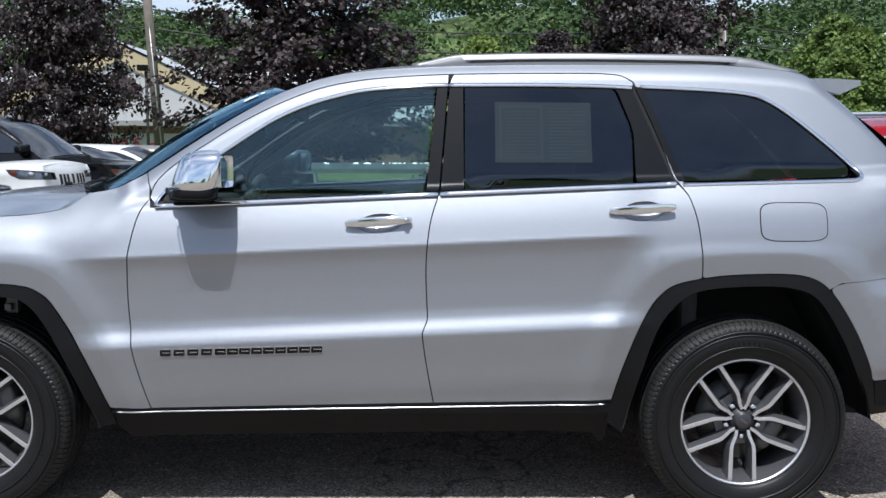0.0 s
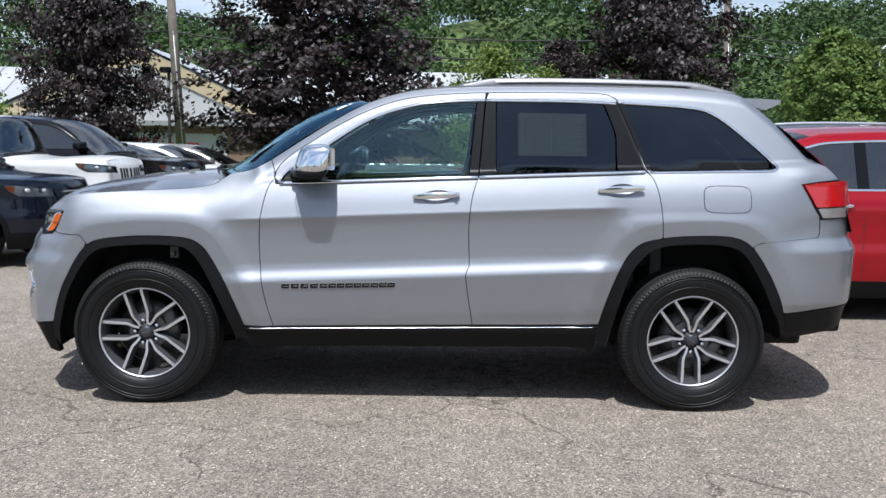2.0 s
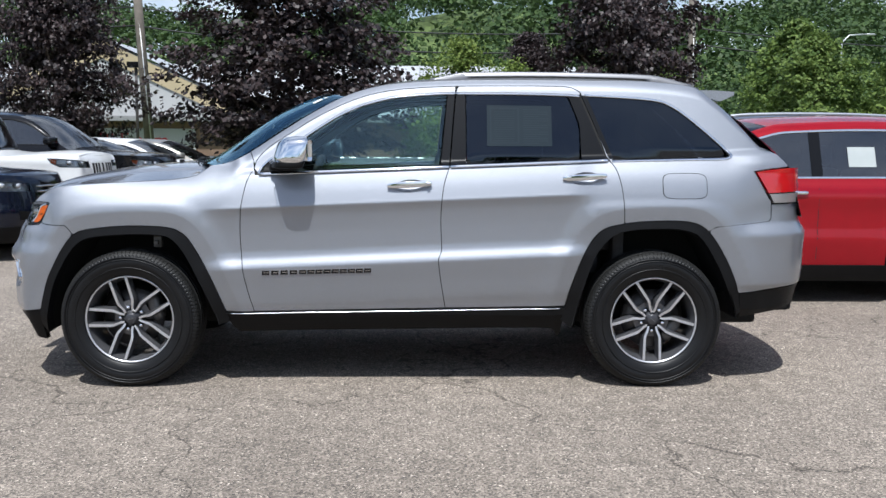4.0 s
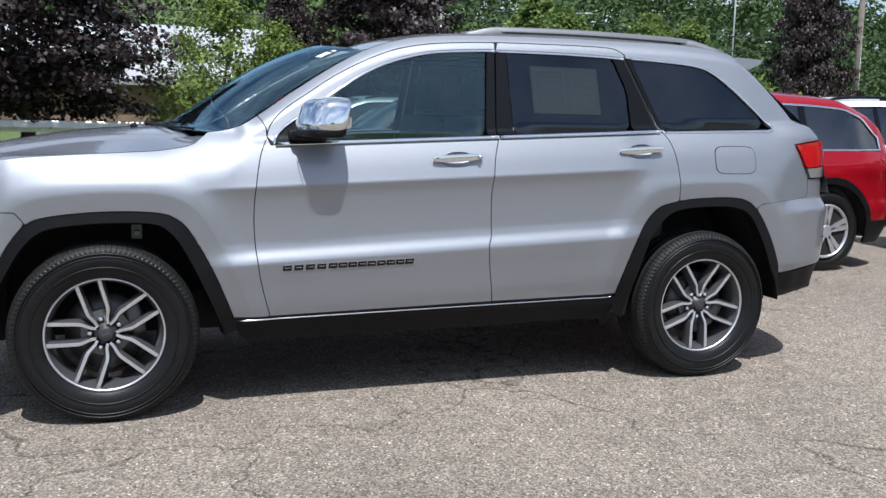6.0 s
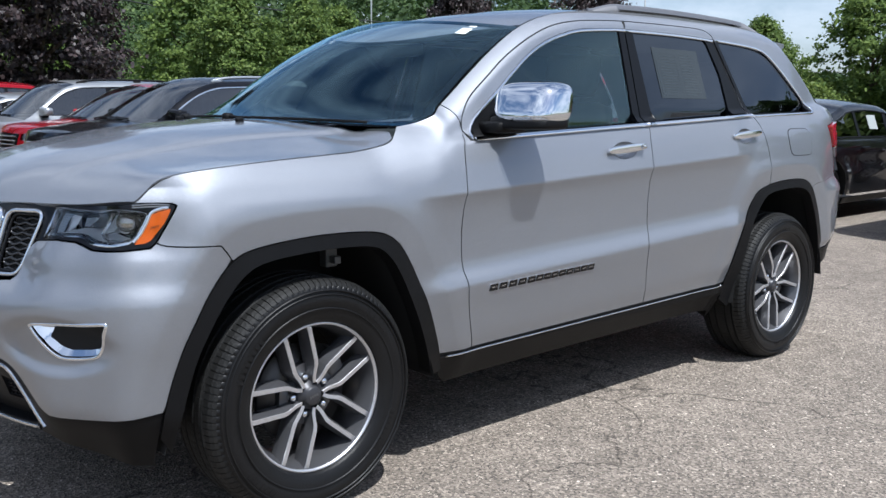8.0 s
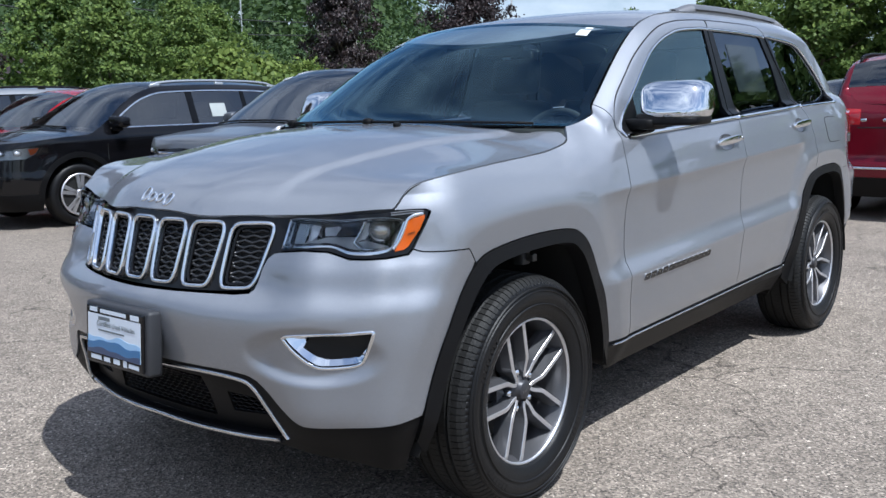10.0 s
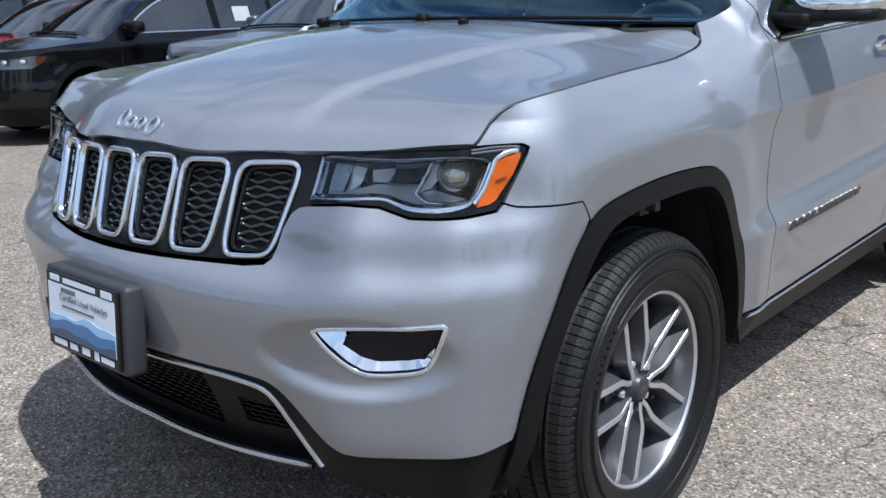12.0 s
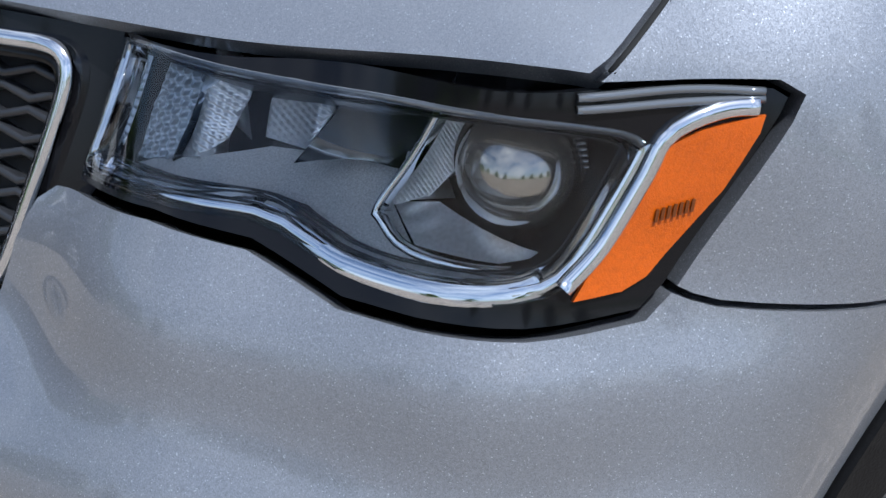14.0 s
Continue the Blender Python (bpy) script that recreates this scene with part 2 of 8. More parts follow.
# print of the dealer sheet, darkened in colour as if dimmed by glass
SHEET_INK = mat("sheet_ink_dimmed", (0.025, 0.034, 0.038), 0.05, spec=0.5)

# ---------------- surfaces of the silver car ----------------
# x: from its nose (-2.34) to its tail (2.48), y: minus on the driver's side, z: up from the ground.
def pchip(xs, ys):
    """A smooth curve through the points that never overshoots."""
    xs, ys = np.array(xs, float), np.array(ys, float)
    h, dl = np.diff(xs), np.diff(ys) / np.diff(xs)
    m = np.zeros(len(xs))
    for i in range(1, len(xs) - 1):
        if dl[i - 1] * dl[i] > 0:
            a, b = 2 * h[i] + h[i - 1], h[i] + 2 * h[i - 1]
            m[i] = (a + b) / (a / dl[i - 1] + b / dl[i])
    m[0], m[-1] = dl[0], dl[-1]

    def f(x):
        x = np.asarray(x, float)
        i = np.clip(np.searchsorted(xs, x) - 1, 0, len(h) - 1)
        t = np.clip((x - xs[i]) / h[i], 0, 1)
        return (ys[i] * (1 + 2 * t) * (1 - t) ** 2 + h[i] * m[i] * t * (1 - t) ** 2
                + ys[i + 1] * t * t * (3 - 2 * t) + h[i] * m[i + 1] * t * t * (t - 1))
    return f


def step(a, b, x):
    t = np.clip((np.asarray(x, float) - a) / (b - a), 0, 1)
    return t * t * t * (t * (6 * t - 15) + 10)


def eased(f, lo, hi, w):
    """The curve f from lo to hi with its bends rounded over a width w."""
    h = w / 6
    xs = np.arange(lo - 4 * w, hi + 4 * w, h)
    ys = np.where(xs < lo, 2 * f(lo) - f(2 * lo - xs), np.where(xs > hi, 2 * f(hi) - f(2 * hi - xs), f(xs)))
    k = np.exp(-0.5 * (np.arange(-18, 19) / 6.0) ** 2)
    ys = np.convolve(ys, k / k.sum(), "same")
    return lambda x: np.interp(x, xs[20:-20], ys[20:-20])


def catmull(pts, gap=0.02):
    """A smooth open polyline through the points, resampled every gap metres."""
    p = np.array(pts, float)
    q = np.vstack([2 * p[0] - p[1], p, 2 * p[-1] - p[-2]])
    out = []
    for i in range(1, len(q) - 2):
        k = max(2, int(np.linalg.norm(q[i + 1] - q[i]) / gap))
        for t in np.arange(k) / k:
            out.append(0.5 * (2 * q[i] + (q[i + 1] - q[i - 1]) * t + (2 * q[i - 1] - 5 * q[i] + 4 * q[i + 1] - q[i + 2]) * t ** 2
                              + (3 * q[i] - q[i - 1] - 3 * q[i + 1] + q[i + 2]) * t ** 3))
    out.append(q[-2])
    return np.array(out)


# plan outline at bumper height, nose centre to tail centre
PLAN = catmull([(-2.335, 0.2), (-2.338, 0), (-2.33, -0.2), (-2.295, -0.40), (-2.225, -0.61), (-2.09, -0.815), (-1.96, -0.895), (-1.80, -0.93), (-1.5, -0.942),
                (-0.9, -0.945), (0, -0.947), (1.0, -0.947), (1.5, -0.944), (1.85, -0.93), (2.1, -0.895), (2.28, -0.81), (2.40, -0.62), (2.46, -0.35), (2.48, 0), (2.46, 0.35)], 0.004)
PLAN = PLAN[np.argmin(abs(PLAN[:300, 1])):]
PLAN = PLAN[: np.argmin(abs(PLAN[:, 1] - 0) + 9 * (PLAN[:, 0] < 2.3)) + 1]
PLAN_S = np.r_[0, np.cumsum(np.hypot(*np.diff(PLAN, axis=0).T))]
PLAN_S -= np.interp(0.0, PLAN[:, 0], PLAN_S)
_t = np.gradient(PLAN, axis=0)
_t /= np.hypot(*_t.T)[:, None]
for _k in range(6):
    _t[1:-1] = (_t[:-2] + 2 * _t[1:-1] + _t[2:]) / 4
U_NOSE, U_TAIL = PLAN_S[0], PLAN_S[-1]


def plan(u):
    return [np.interp(u, PLAN_S, c) for c in (PLAN[:, 0], PLAN[:, 1], _t[:, 1], -_t[:, 0])]


def u_of_x(x):
    return np.interp(x, PLAN[:, 0], PLAN_S)


# hood: centre line, sweep of its front edge, fall to its sides
HOOD_MID = eased(pchip([-2.30, -2.235, -2.20, -2.13, -1.95, -1.77, -1.59, -1.42, -1.24, -1.0], [0.93, 1.000, 1.042, 1.090, 1.150, 1.187, 1.215, 1.232, 1.245, 1.252]), -2.30, -1.0, 0.018)
NOSE_SWEEP = eased(pchip([0, 0.2, 0.45, 0.65, 0.83, 0.95], [0, 0.016, 0.115, 0.188, 0.244, 0.30]), 0.0, 0.95, 0.03)
HOOD_FALL = eased(pchip([-2.1, -1.95, -1.84, -1.65, -1.43, -1.24, -1.13, -1.05, -0.9], [0.0, 0.004, 0.03, 0.082, 0.103, 0.105, 0.09, 0.045, 0.02]), -2.1, -0.9, 0.035)
HOOD_Y = 0.81


# joint between hood and fender (x, y, z), from the lamp's top back to the hood's rear corner
SHUT = catmull([(-1.989, 0.826, 1.024), (-1.952, 0.831, 1.057), (-1.922, 0.841, 1.083), (-1.878, 0.857, 1.099), (-1.806, 0.869, 1.111), (-1.70, 0.870, 1.121), (-1.529, 0.858, 1.132), (-1.36, 0.847, 1.141), (-1.223, 0.836, 1.150),
                (-1.115, 0.820, 1.168), (-1.066, 0.809, 1.189), (-1.043, 0.799, 1.210), (-1.040, 0.784, 1.226)], 0.012)
SHUT_Y, SHUT_Z = pchip(SHUT[:-3, 0], SHUT[:-3, 1]), pchip(SHUT[:-3, 0], SHUT[:-3, 2])


def raw_hood(x, y):
    back = NOSE_SWEEP(y) * (1 - step(-2.0, -1.25, x))
    z = HOOD_MID(x - back) - HOOD_FALL(x) * (y / HOOD_Y) ** 2.6
    z = z + 0.030 * (y / 0.8) ** 2.5 * (1 - step(-1.99, -1.80, x))
    ridge = np.interp(x, [-2.2, -1.0], [0.40, 0.60])
    return z - 0.012 * step(ridge - 0.02, ridge + 0.05, y) * step(-2.2, -1.9, x)


def hood_z(x, y):
    """Height of the hood; its sides meet the joint with the fenders."""
    x, y = np.asarray(x, float), np.abs(y)
    xe = np.clip(x, SHUT[0, 0], SHUT[-4, 0])
    ye = SHUT_Y(xe)
    return raw_hood(x, y) + (SHUT_Z(xe) - raw_hood(xe, ye)) * np.minimum(y / ye, 1.1) ** 5 * step(-2.09, -1.99, x)


# cross sections, height against offset from the plan outline
NOSE_MID = eased(pchip([0.24, 0.33, 0.40, 0.47, 0.505, 0.55, 0.60, 0.66, 0.72, 0.74, 0.755, 0.77, 0.785, 0.80, 0.99, 1.03], [-0.12, -0.085, -0.085, -0.07, -0.045, -0.026, -0.013, -0.002, 0.004, 0.002, -0.008, -0.028, -0.050, -0.060, -0.098, -0.11]), 0.24, 1.03, 0.008)
NOSE_GRILLE = eased(pchip([0.24, 0.33, 0.42, 0.50, 0.55, 0.62, 0.70, 0.735, 0.755, 0.79, 0.83, 0.87, 0.90, 0.98, 1.03], [-0.13, -0.09, -0.06, -0.034, -0.022, -0.012, -0.004, -0.008, -0.028, -0.082, -0.094, -0.102, -0.128, -0.175, -0.20]), 0.24, 1.03, 0.021)
NOSE_LAMP = eased(pchip([0.24, 0.33, 0.40, 0.45, 0.52, 0.60, 0.68, 0.73, 0.75, 0.77, 0.79, 0.81, 0.835, 0.853, 0.872, 0.89, 0.91, 0.98, 1.03], [-0.11, -0.06, -0.02, -0.010, -0.010, -0.005, 0.004, 0.006, 0.002, -0.012, -0.030, -0.038, -0.041, -0.043, -0.054, -0.070, -0.078, -0.118, -0.145]), 0.24, 1.03, 0.021)
NOSE_CORNER = eased(pchip([0.24, 0.33, 0.42, 0.55, 0.68, 0.74, 0.77, 0.80, 0.84, 0.865, 0.885, 0.92, 1.02, 1.06], [-0.07, -0.03, 0.0, 0.004, 0.011, 0.010, 0.002, -0.010, -0.017, -0.022, -0.032, -0.042, -0.050, -0.065]), 0.24, 1.06, 0.01)
FENDER = eased(pchip([0.24, 0.42, 0.60, 0.80, 0.95, 1.02, 1.3], [-0.04, -0.018, 0.0, 0.004, 0.0, -0.004, -0.008]), 0.24, 1.3, 0.03)
DOOR = eased(pchip([0.30, 0.42, 0.50, 0.60, 0.690, 0.701, 0.712, 0.766, 0.80, 0.88, 0.94, 0.985, 1.020, 1.036, 1.048, 1.12, 1.18, 1.23, 1.27], [-0.06, -0.042, -0.021, -0.006, 0.0090, 0.0105, 0.0080, -0.0145, -0.0185, -0.0170, -0.0130, -0.0080, 0.0005, 0.0055, 0.002, -0.020, -0.043, -0.066, -0.09]), 0.3, 1.27, 0.0028)
QUARTER = eased(pchip([0.30, 0.50, 0.70, 0.90, 1.0, 1.06, 1.10, 1.18, 1.25, 1.30], [-0.03, -0.01, 0.0, 0.002, -0.001, -0.006, -0.013, -0.035, -0.068, -0.095]), 0.3, 1.3, 0.02)
TAIL = eased(pchip([0.30, 0.42, 0.55, 0.58, 0.80, 0.855, 0.90, 0.93, 1.1, 1.25, 1.30], [-0.09, -0.05, -0.02, 0.0, 0.012, 0.016, -0.004, -0.022, -0.03, -0.05, -0.08]), 0.3, 1.3, 0.008)
ROOF_EDGE = pchip([-1.03, -0.97, -0.90, -0.84, -0.78, -0.62, -0.46, -0.30, -0.15, 0, 0.16, 0.4, 0.8, 1.3, 1.6, 1.74, 1.83, 1.98, 2.14, 2.27, 2.4],
                  [1.228, 1.236, 1.254, 1.284, 1.322, 1.430, 1.531, 1.616, 1.668, 1.698, 1.715, 1.727, 1.733, 1.727, 1.710, 1.688, 1.632, 1.502, 1.365, 1.24, 1.1])

ARCH_F = catmull([(-1.985, 0.28), (-1.955, 0.45), (-1.910, 0.59), (-1.866, 0.68), (-1.812, 0.775), (-1.748, 0.848), (-1.661, 0.880), (-1.453, 0.899), (-1.245, 0.893), (-1.157, 0.862), (-1.098, 0.794),
                  (-1.011, 0.631), (-0.929, 0.427), (-0.90, 0.33)])
ARCH_R = catmull([(0.93, 0.33), (0.959, 0.457), (0.993, 0.587), (1.061, 0.767), (1.145, 0.882), (1.268, 0.922), (1.437, 0.939), (1.642, 0.934), (1.747, 0.881), (1.842, 0.749), (1.908, 0.616), (1.941, 0.52), (1.965, 0.40)])


# crown of the fender: its height and how far it lies in from the plan outline
FENDER_TOP = eased(pchip([-2.1, *SHUT[:-14:6, 0], -1.043, -0.95, -0.855, -0.78], [1.00, *SHUT[:-14:6, 2], 1.216, 1.240, 1.276, 1.322]), -2.1, -0.78, 0.02)
FENDER_IN = eased(pchip([-2.1, *SHUT[:-14:6, 0], -1.043, -0.95, -0.855, -0.78], [-0.09, *(SHUT[:-14:6, 1] + np.interp(SHUT[:-14:6, 0], PLAN[:, 0], PLAN[:, 1])), -0.150, -0.158, -0.152, -0.150]), -2.1, -0.78, 0.02)


FENDER_ROLL = eased(pchip([-2.1, -1.25, -1.03, -0.86, -0.78], [0.17, 0.175, 0.26, 0.16, 0.15]), -2.1, -0.78, 0.03)


def away(line, x, z):
    """Distance of points to a polyline."""
    best = np.full(np.shape(x), 9.0)
    for (ax, az), (bx, bz) in zip(line[:-1:2], line[2::2]):
        dx, dz = bx - ax, bz - az
        t = np.clip(((x - ax) * dx + (z - az) * dz) / (dx * dx + dz * dz), 0, 1)
        best = np.minimum(best, np.hypot(x - ax - t * dx, z - az - t * dz))
    return best


def side_offset(u, z):
    x = plan(u)[0]
    un = [U_NOSE] + [float(np.interp(y, -PLAN[:600, 1], PLAN_S[:600])) for y in (0.47, 0.70, 0.88)] + [-1.78]
    profs = [NOSE_MID(z), NOSE_GRILLE(z), NOSE_LAMP(z), NOSE_CORNER(z)]
    zz = z - 0.045 * x
    xf = np.minimum(x, -0.78)
    crown = FENDER_TOP(xf)
    roll = FENDER_ROLL(xf)
    s = np.clip((z - (crown - roll)) / roll, 0, 1.15)
    w = step(-1.14, -0.84, u)
    base, brow = FENDER(z) + (DOOR(zz) - FENDER(z)) * w, FENDER(crown) + (DOOR(crown - 0.045 * xf) - FENDER(crown)) * w
    fender = base + (FENDER_IN(xf) - brow) * s ** 2.3
    profs.append(fender)
    d = profs[0]
    for i in range(4):
        d = d + (profs[i + 1] - d) * step(un[i], un[i + 1], u)
    d = d + (DOOR(zz) - d) * step(-0.92, -0.80, u)
    d = d + (QUARTER(z) - d) * step(0.92, 1.16, u)
    d = d + (TAIL(z) - d) * step(1.80, 2.12, u)
    # wheel arches: a low swell with a crisp edge, then a band that turns in
    near = np.minimum(away(ARCH_F, u, z), away(ARCH_R, u, z))
    d = d + (0.007 * (1 - step(0.080, 0.20, near)) - 0.013 * np.clip((0.080 - near) / 0.080, 0, 1)) * (1 - step(1.0, 1.08, z))
    fx, fz = (u - u_of_x(-2.19)) / 0.24, (z - 0.615) / 0.095
    d = d - 0.020 * (1 - step(0.55, 1.0, np.hypot(fx, fz)))
    # cabin sides lean in above the belt and roll over at the roof
    top = ROOF_EDGE(x)
    lean = -0.097 - 0.33 * (z - 1.22) - 0.055 * np.clip((z - (top - 0.075)) / 0.075, 0, 1.2) ** 2
    mixed = step(-0.025 - 0.05 * (1 - step(-0.95, -0.80, u)), 0.03, z - (1.225 + 0.045 * x)) * step(-0.92, -0.80, u)
    return d + (lean - d) * mixed


def side(u, z, out=0.0):
    """Point of the car's skin on the driver's side: u runs round the plan outline (about x along the doors)."""
    u, z = np.asarray(u, float), np.asarray(z, float)
    x, y, nx, ny = plan(u)
    d = side_offset(u, z) + out
    return np.stack([x + nx * d, y + ny * d, z], -1)


def u_at_y(y, z):
    """u on the nose where the skin is y from the middle (y > 0 means the driver's side)."""
    us = np.linspace(U_NOSE, -1.6, 500)
    return float(np.interp(y, -side(us, np.full(500, z))[:, 1], us))


def u_at_x(x, z):
    us = np.linspace(U_NOSE, U_TAIL, 900)
    xs = np.maximum.accumulate(side(us, np.full(900, z))[:, 0])
    return float(np.interp(x, xs, us))


# the joint lies on the fender's skin
SHUT[:, 1] = [-float(side(np.array([u_at_x(px, pz)]), np.array([pz]))[0, 1]) for px, _y, pz in SHUT]
SHUT_Y = pchip(SHUT[:-3, 0], SHUT[:-3, 1])

# ---------------- ground ----------------
def sheet(name, size, n, z, material, label, category):
    bm = bmesh.new()
    bmesh.ops.create_grid(bm, x_segments=n, y_segments=n, size=size)
    me = bpy.data.meshes.new(name)
    bm.to_mesh(me)
    bm.free()
    me.materials.append(material)
    ob = new(name, me)
    ob.location.z = z
    return tagged(ob, label, category, kind="structure")


sheet("ground", 1500, 2, 0.0, ASPHALT, "worn light grey asphalt with exposed stone chips and fine cracks", "asphalt")

# ---------------- mesh builders ----------------
from mathutils.geometry import delaunay_2d_cdt


def mesh_ob(name, verts, faces, material, parent=None, label="", normals=None, smooth=True):
    me = bpy.data.meshes.new(name)
    me.from_pydata([tuple(map(float, v)) for v in verts], [], [tuple(map(int, f)) for f in faces])
    for m in (material if isinstance(material, (list, tuple)) else [material]):
        me.materials.append(m)
    me.polygons.foreach_set("use_smooth", [smooth] * len(me.polygons))
    if normals is not None:
        me.normals_split_custom_set_from_vertices([tuple(map(float, n)) for n in normals])
    ob = new(name, me)
    ob.parent = parent
    if label:
        ob["label"] = label
    return ob


def part(name, bm, material, parent, label="", smooth=False):
    """Links a bmesh as one mesh object under a thing or a part."""
    me = bpy.data.meshes.new(name)
    bm.to_mesh(me)
    bm.free()
    for m in (material if isinstance(material, (list, tuple)) else [material]):
        me.materials.append(m)
    me.polygons.foreach_set("use_smooth", [smooth] * len(me.polygons))
    ob = new(name, me)
    ob.parent = parent
    if label:
        ob["label"] = label
    return ob


def thing(name, label, category, m=None, group="", kind=""):
    ob = new(name)
    ob.empty_display_size = 0.1
    if m is not None:
        ob.matrix_world = m
    return tagged(ob, label, category, group, kind)


def box(bm, lo, hi, bevel=0.0, m=None, segs=2):
    """Adds a bevelled box to bm."""
    lo, hi = Vector(lo), Vector(hi)
    r = bmesh.ops.create_cube(bm, size=1, matrix=Matrix.Translation((lo + hi) / 2) @ Matrix.Diagonal((*(hi - lo), 1)))
    vs = r["verts"]
    if bevel:
        es = list({e for v in vs for e in v.link_edges})
        rb = bmesh.ops.bevel(bm, geom=es, offset=bevel, segments=segs, affect="EDGES", profile=0.6)
        vs = list({v for f in rb["faces"] for v in f.verts} | {v for v in vs if v.is_valid})
    if m is not None:
        bmesh.ops.transform(bm, matrix=m, verts=vs)
    return vs


def lathe(profile, n=48, m=None, close=False):
    """verts, faces of a profile (r, h) turned about z, or carried by m."""
    v, f = [], []
    k = len(profile)
    for i in range(n):
        a = 2 * math.pi * i / n
        v += [(r * math.cos(a), r * math.sin(a), h) for r, h in profile]
    for i in range(n):
        for j in range(k - 1 if not close else k):
            a, b = i * k + j, i * k + (j + 1) % k
            c, d = (i + 1) % n * k + (j + 1) % k, (i + 1) % n * k + j
            f.append((a, d, c, b))
    if m is not None:
        v = [tuple(m @ Vector(p)) for p in v]
    return v, f


def tube(points, radius, n=8, closed=False, cap=True):
    """verts, faces of a round bar along points; radius may be one number or one per point."""
    p = np.array(points, float)
    k = len(p)
    rad = np.broadcast_to(np.asarray(radius, float), (k,))
    t = np.gradient(p, axis=0)
    if closed:
        t = np.roll(p, -1, 0) - np.roll(p, 1, 0)
    t /= np.linalg.norm(t, axis=1)[:, None] + 1e-12
    ref = np.array([0, 0, 1.0]) if abs(t[:, 2]).mean() < 0.8 else np.array([1.0, 0, 0])
    v, f = [], []
    for i in range(k):
        a = np.cross(t[i], ref)
        a /= np.linalg.norm(a) + 1e-12
        b = np.cross(a, t[i])
        for j in range(n):
            g = 2 * math.pi * j / n
            v.append(p[i] + rad[i] * (math.cos(g) * a + math.sin(g) * b))
    for i in range(k if closed else k - 1):
        for j in range(n):
            i2 = (i + 1) % k
            f.append((i * n + j, i * n + (j + 1) % n, i2 * n + (j + 1) % n, i2 * n + j))
    if cap and not closed:
        f.append(tuple(range(n - 1, -1, -1)))
        f.append(tuple((k - 1) * n + j for j in range(n)))
    return v, f


def join(*meshes):
    v, f = [], []
    for a, b in meshes:
        o = len(v)
        v += [tuple(p) for p in a]
        f += [tuple(i + o for i in q) for q in b]
    return v, f


def inside(poly, p):
    x, y = p[:, 0], p[:, 1]
    r = np.zeros(len(p), bool)
    a, b = poly, np.roll(poly, -1, 0)
    for (ax, ay), (bx, by) in zip(a, b):
        if ay == by:
            continue
        r ^= ((ay > y) != (by > y)) & (x < (bx - ax) * (y - ay) / (by - ay) + ax)
    return r


def shrink(poly, d):
    """The closed outline moved inwards by d."""
    p = np.array(poly, float)
    keep = np.linalg.norm(p - np.roll(p, 1, 0), axis=1) > 1e-5
    p = p[keep]
    area = np.sum(p[:, 0] * np.roll(p[:, 1], -1) - np.roll(p[:, 0], -1) * p[:, 1])
    if area < 0:
        p = p[::-1]
    e1, e2 = p - np.roll(p, 1, 0), np.roll(p, -1, 0) - p
    e1, e2 = (e / np.linalg.norm(e, axis=1)[:, None] for e in (e1, e2))
    n1, n2 = np.stack([-e1[:, 1], e1[:, 0]], 1), np.stack([-e2[:, 1], e2[:, 0]], 1)
    n = n1 + n2
    n /= np.clip(np.sum(n * n1, 1), 0.5, 9)[:, None] + 1e-9
    return p + d * n


def dense(poly, gap):
    """The closed outline with points at most gap apart."""
    out = []
    for a, b in zip(poly, np.roll(poly, -1, 0)):
        k = max(1, int(math.ceil(np.linalg.norm(b - a) / gap)))
        out += [a + (b - a) * i / k for i in range(k)]
    return np.array(out)


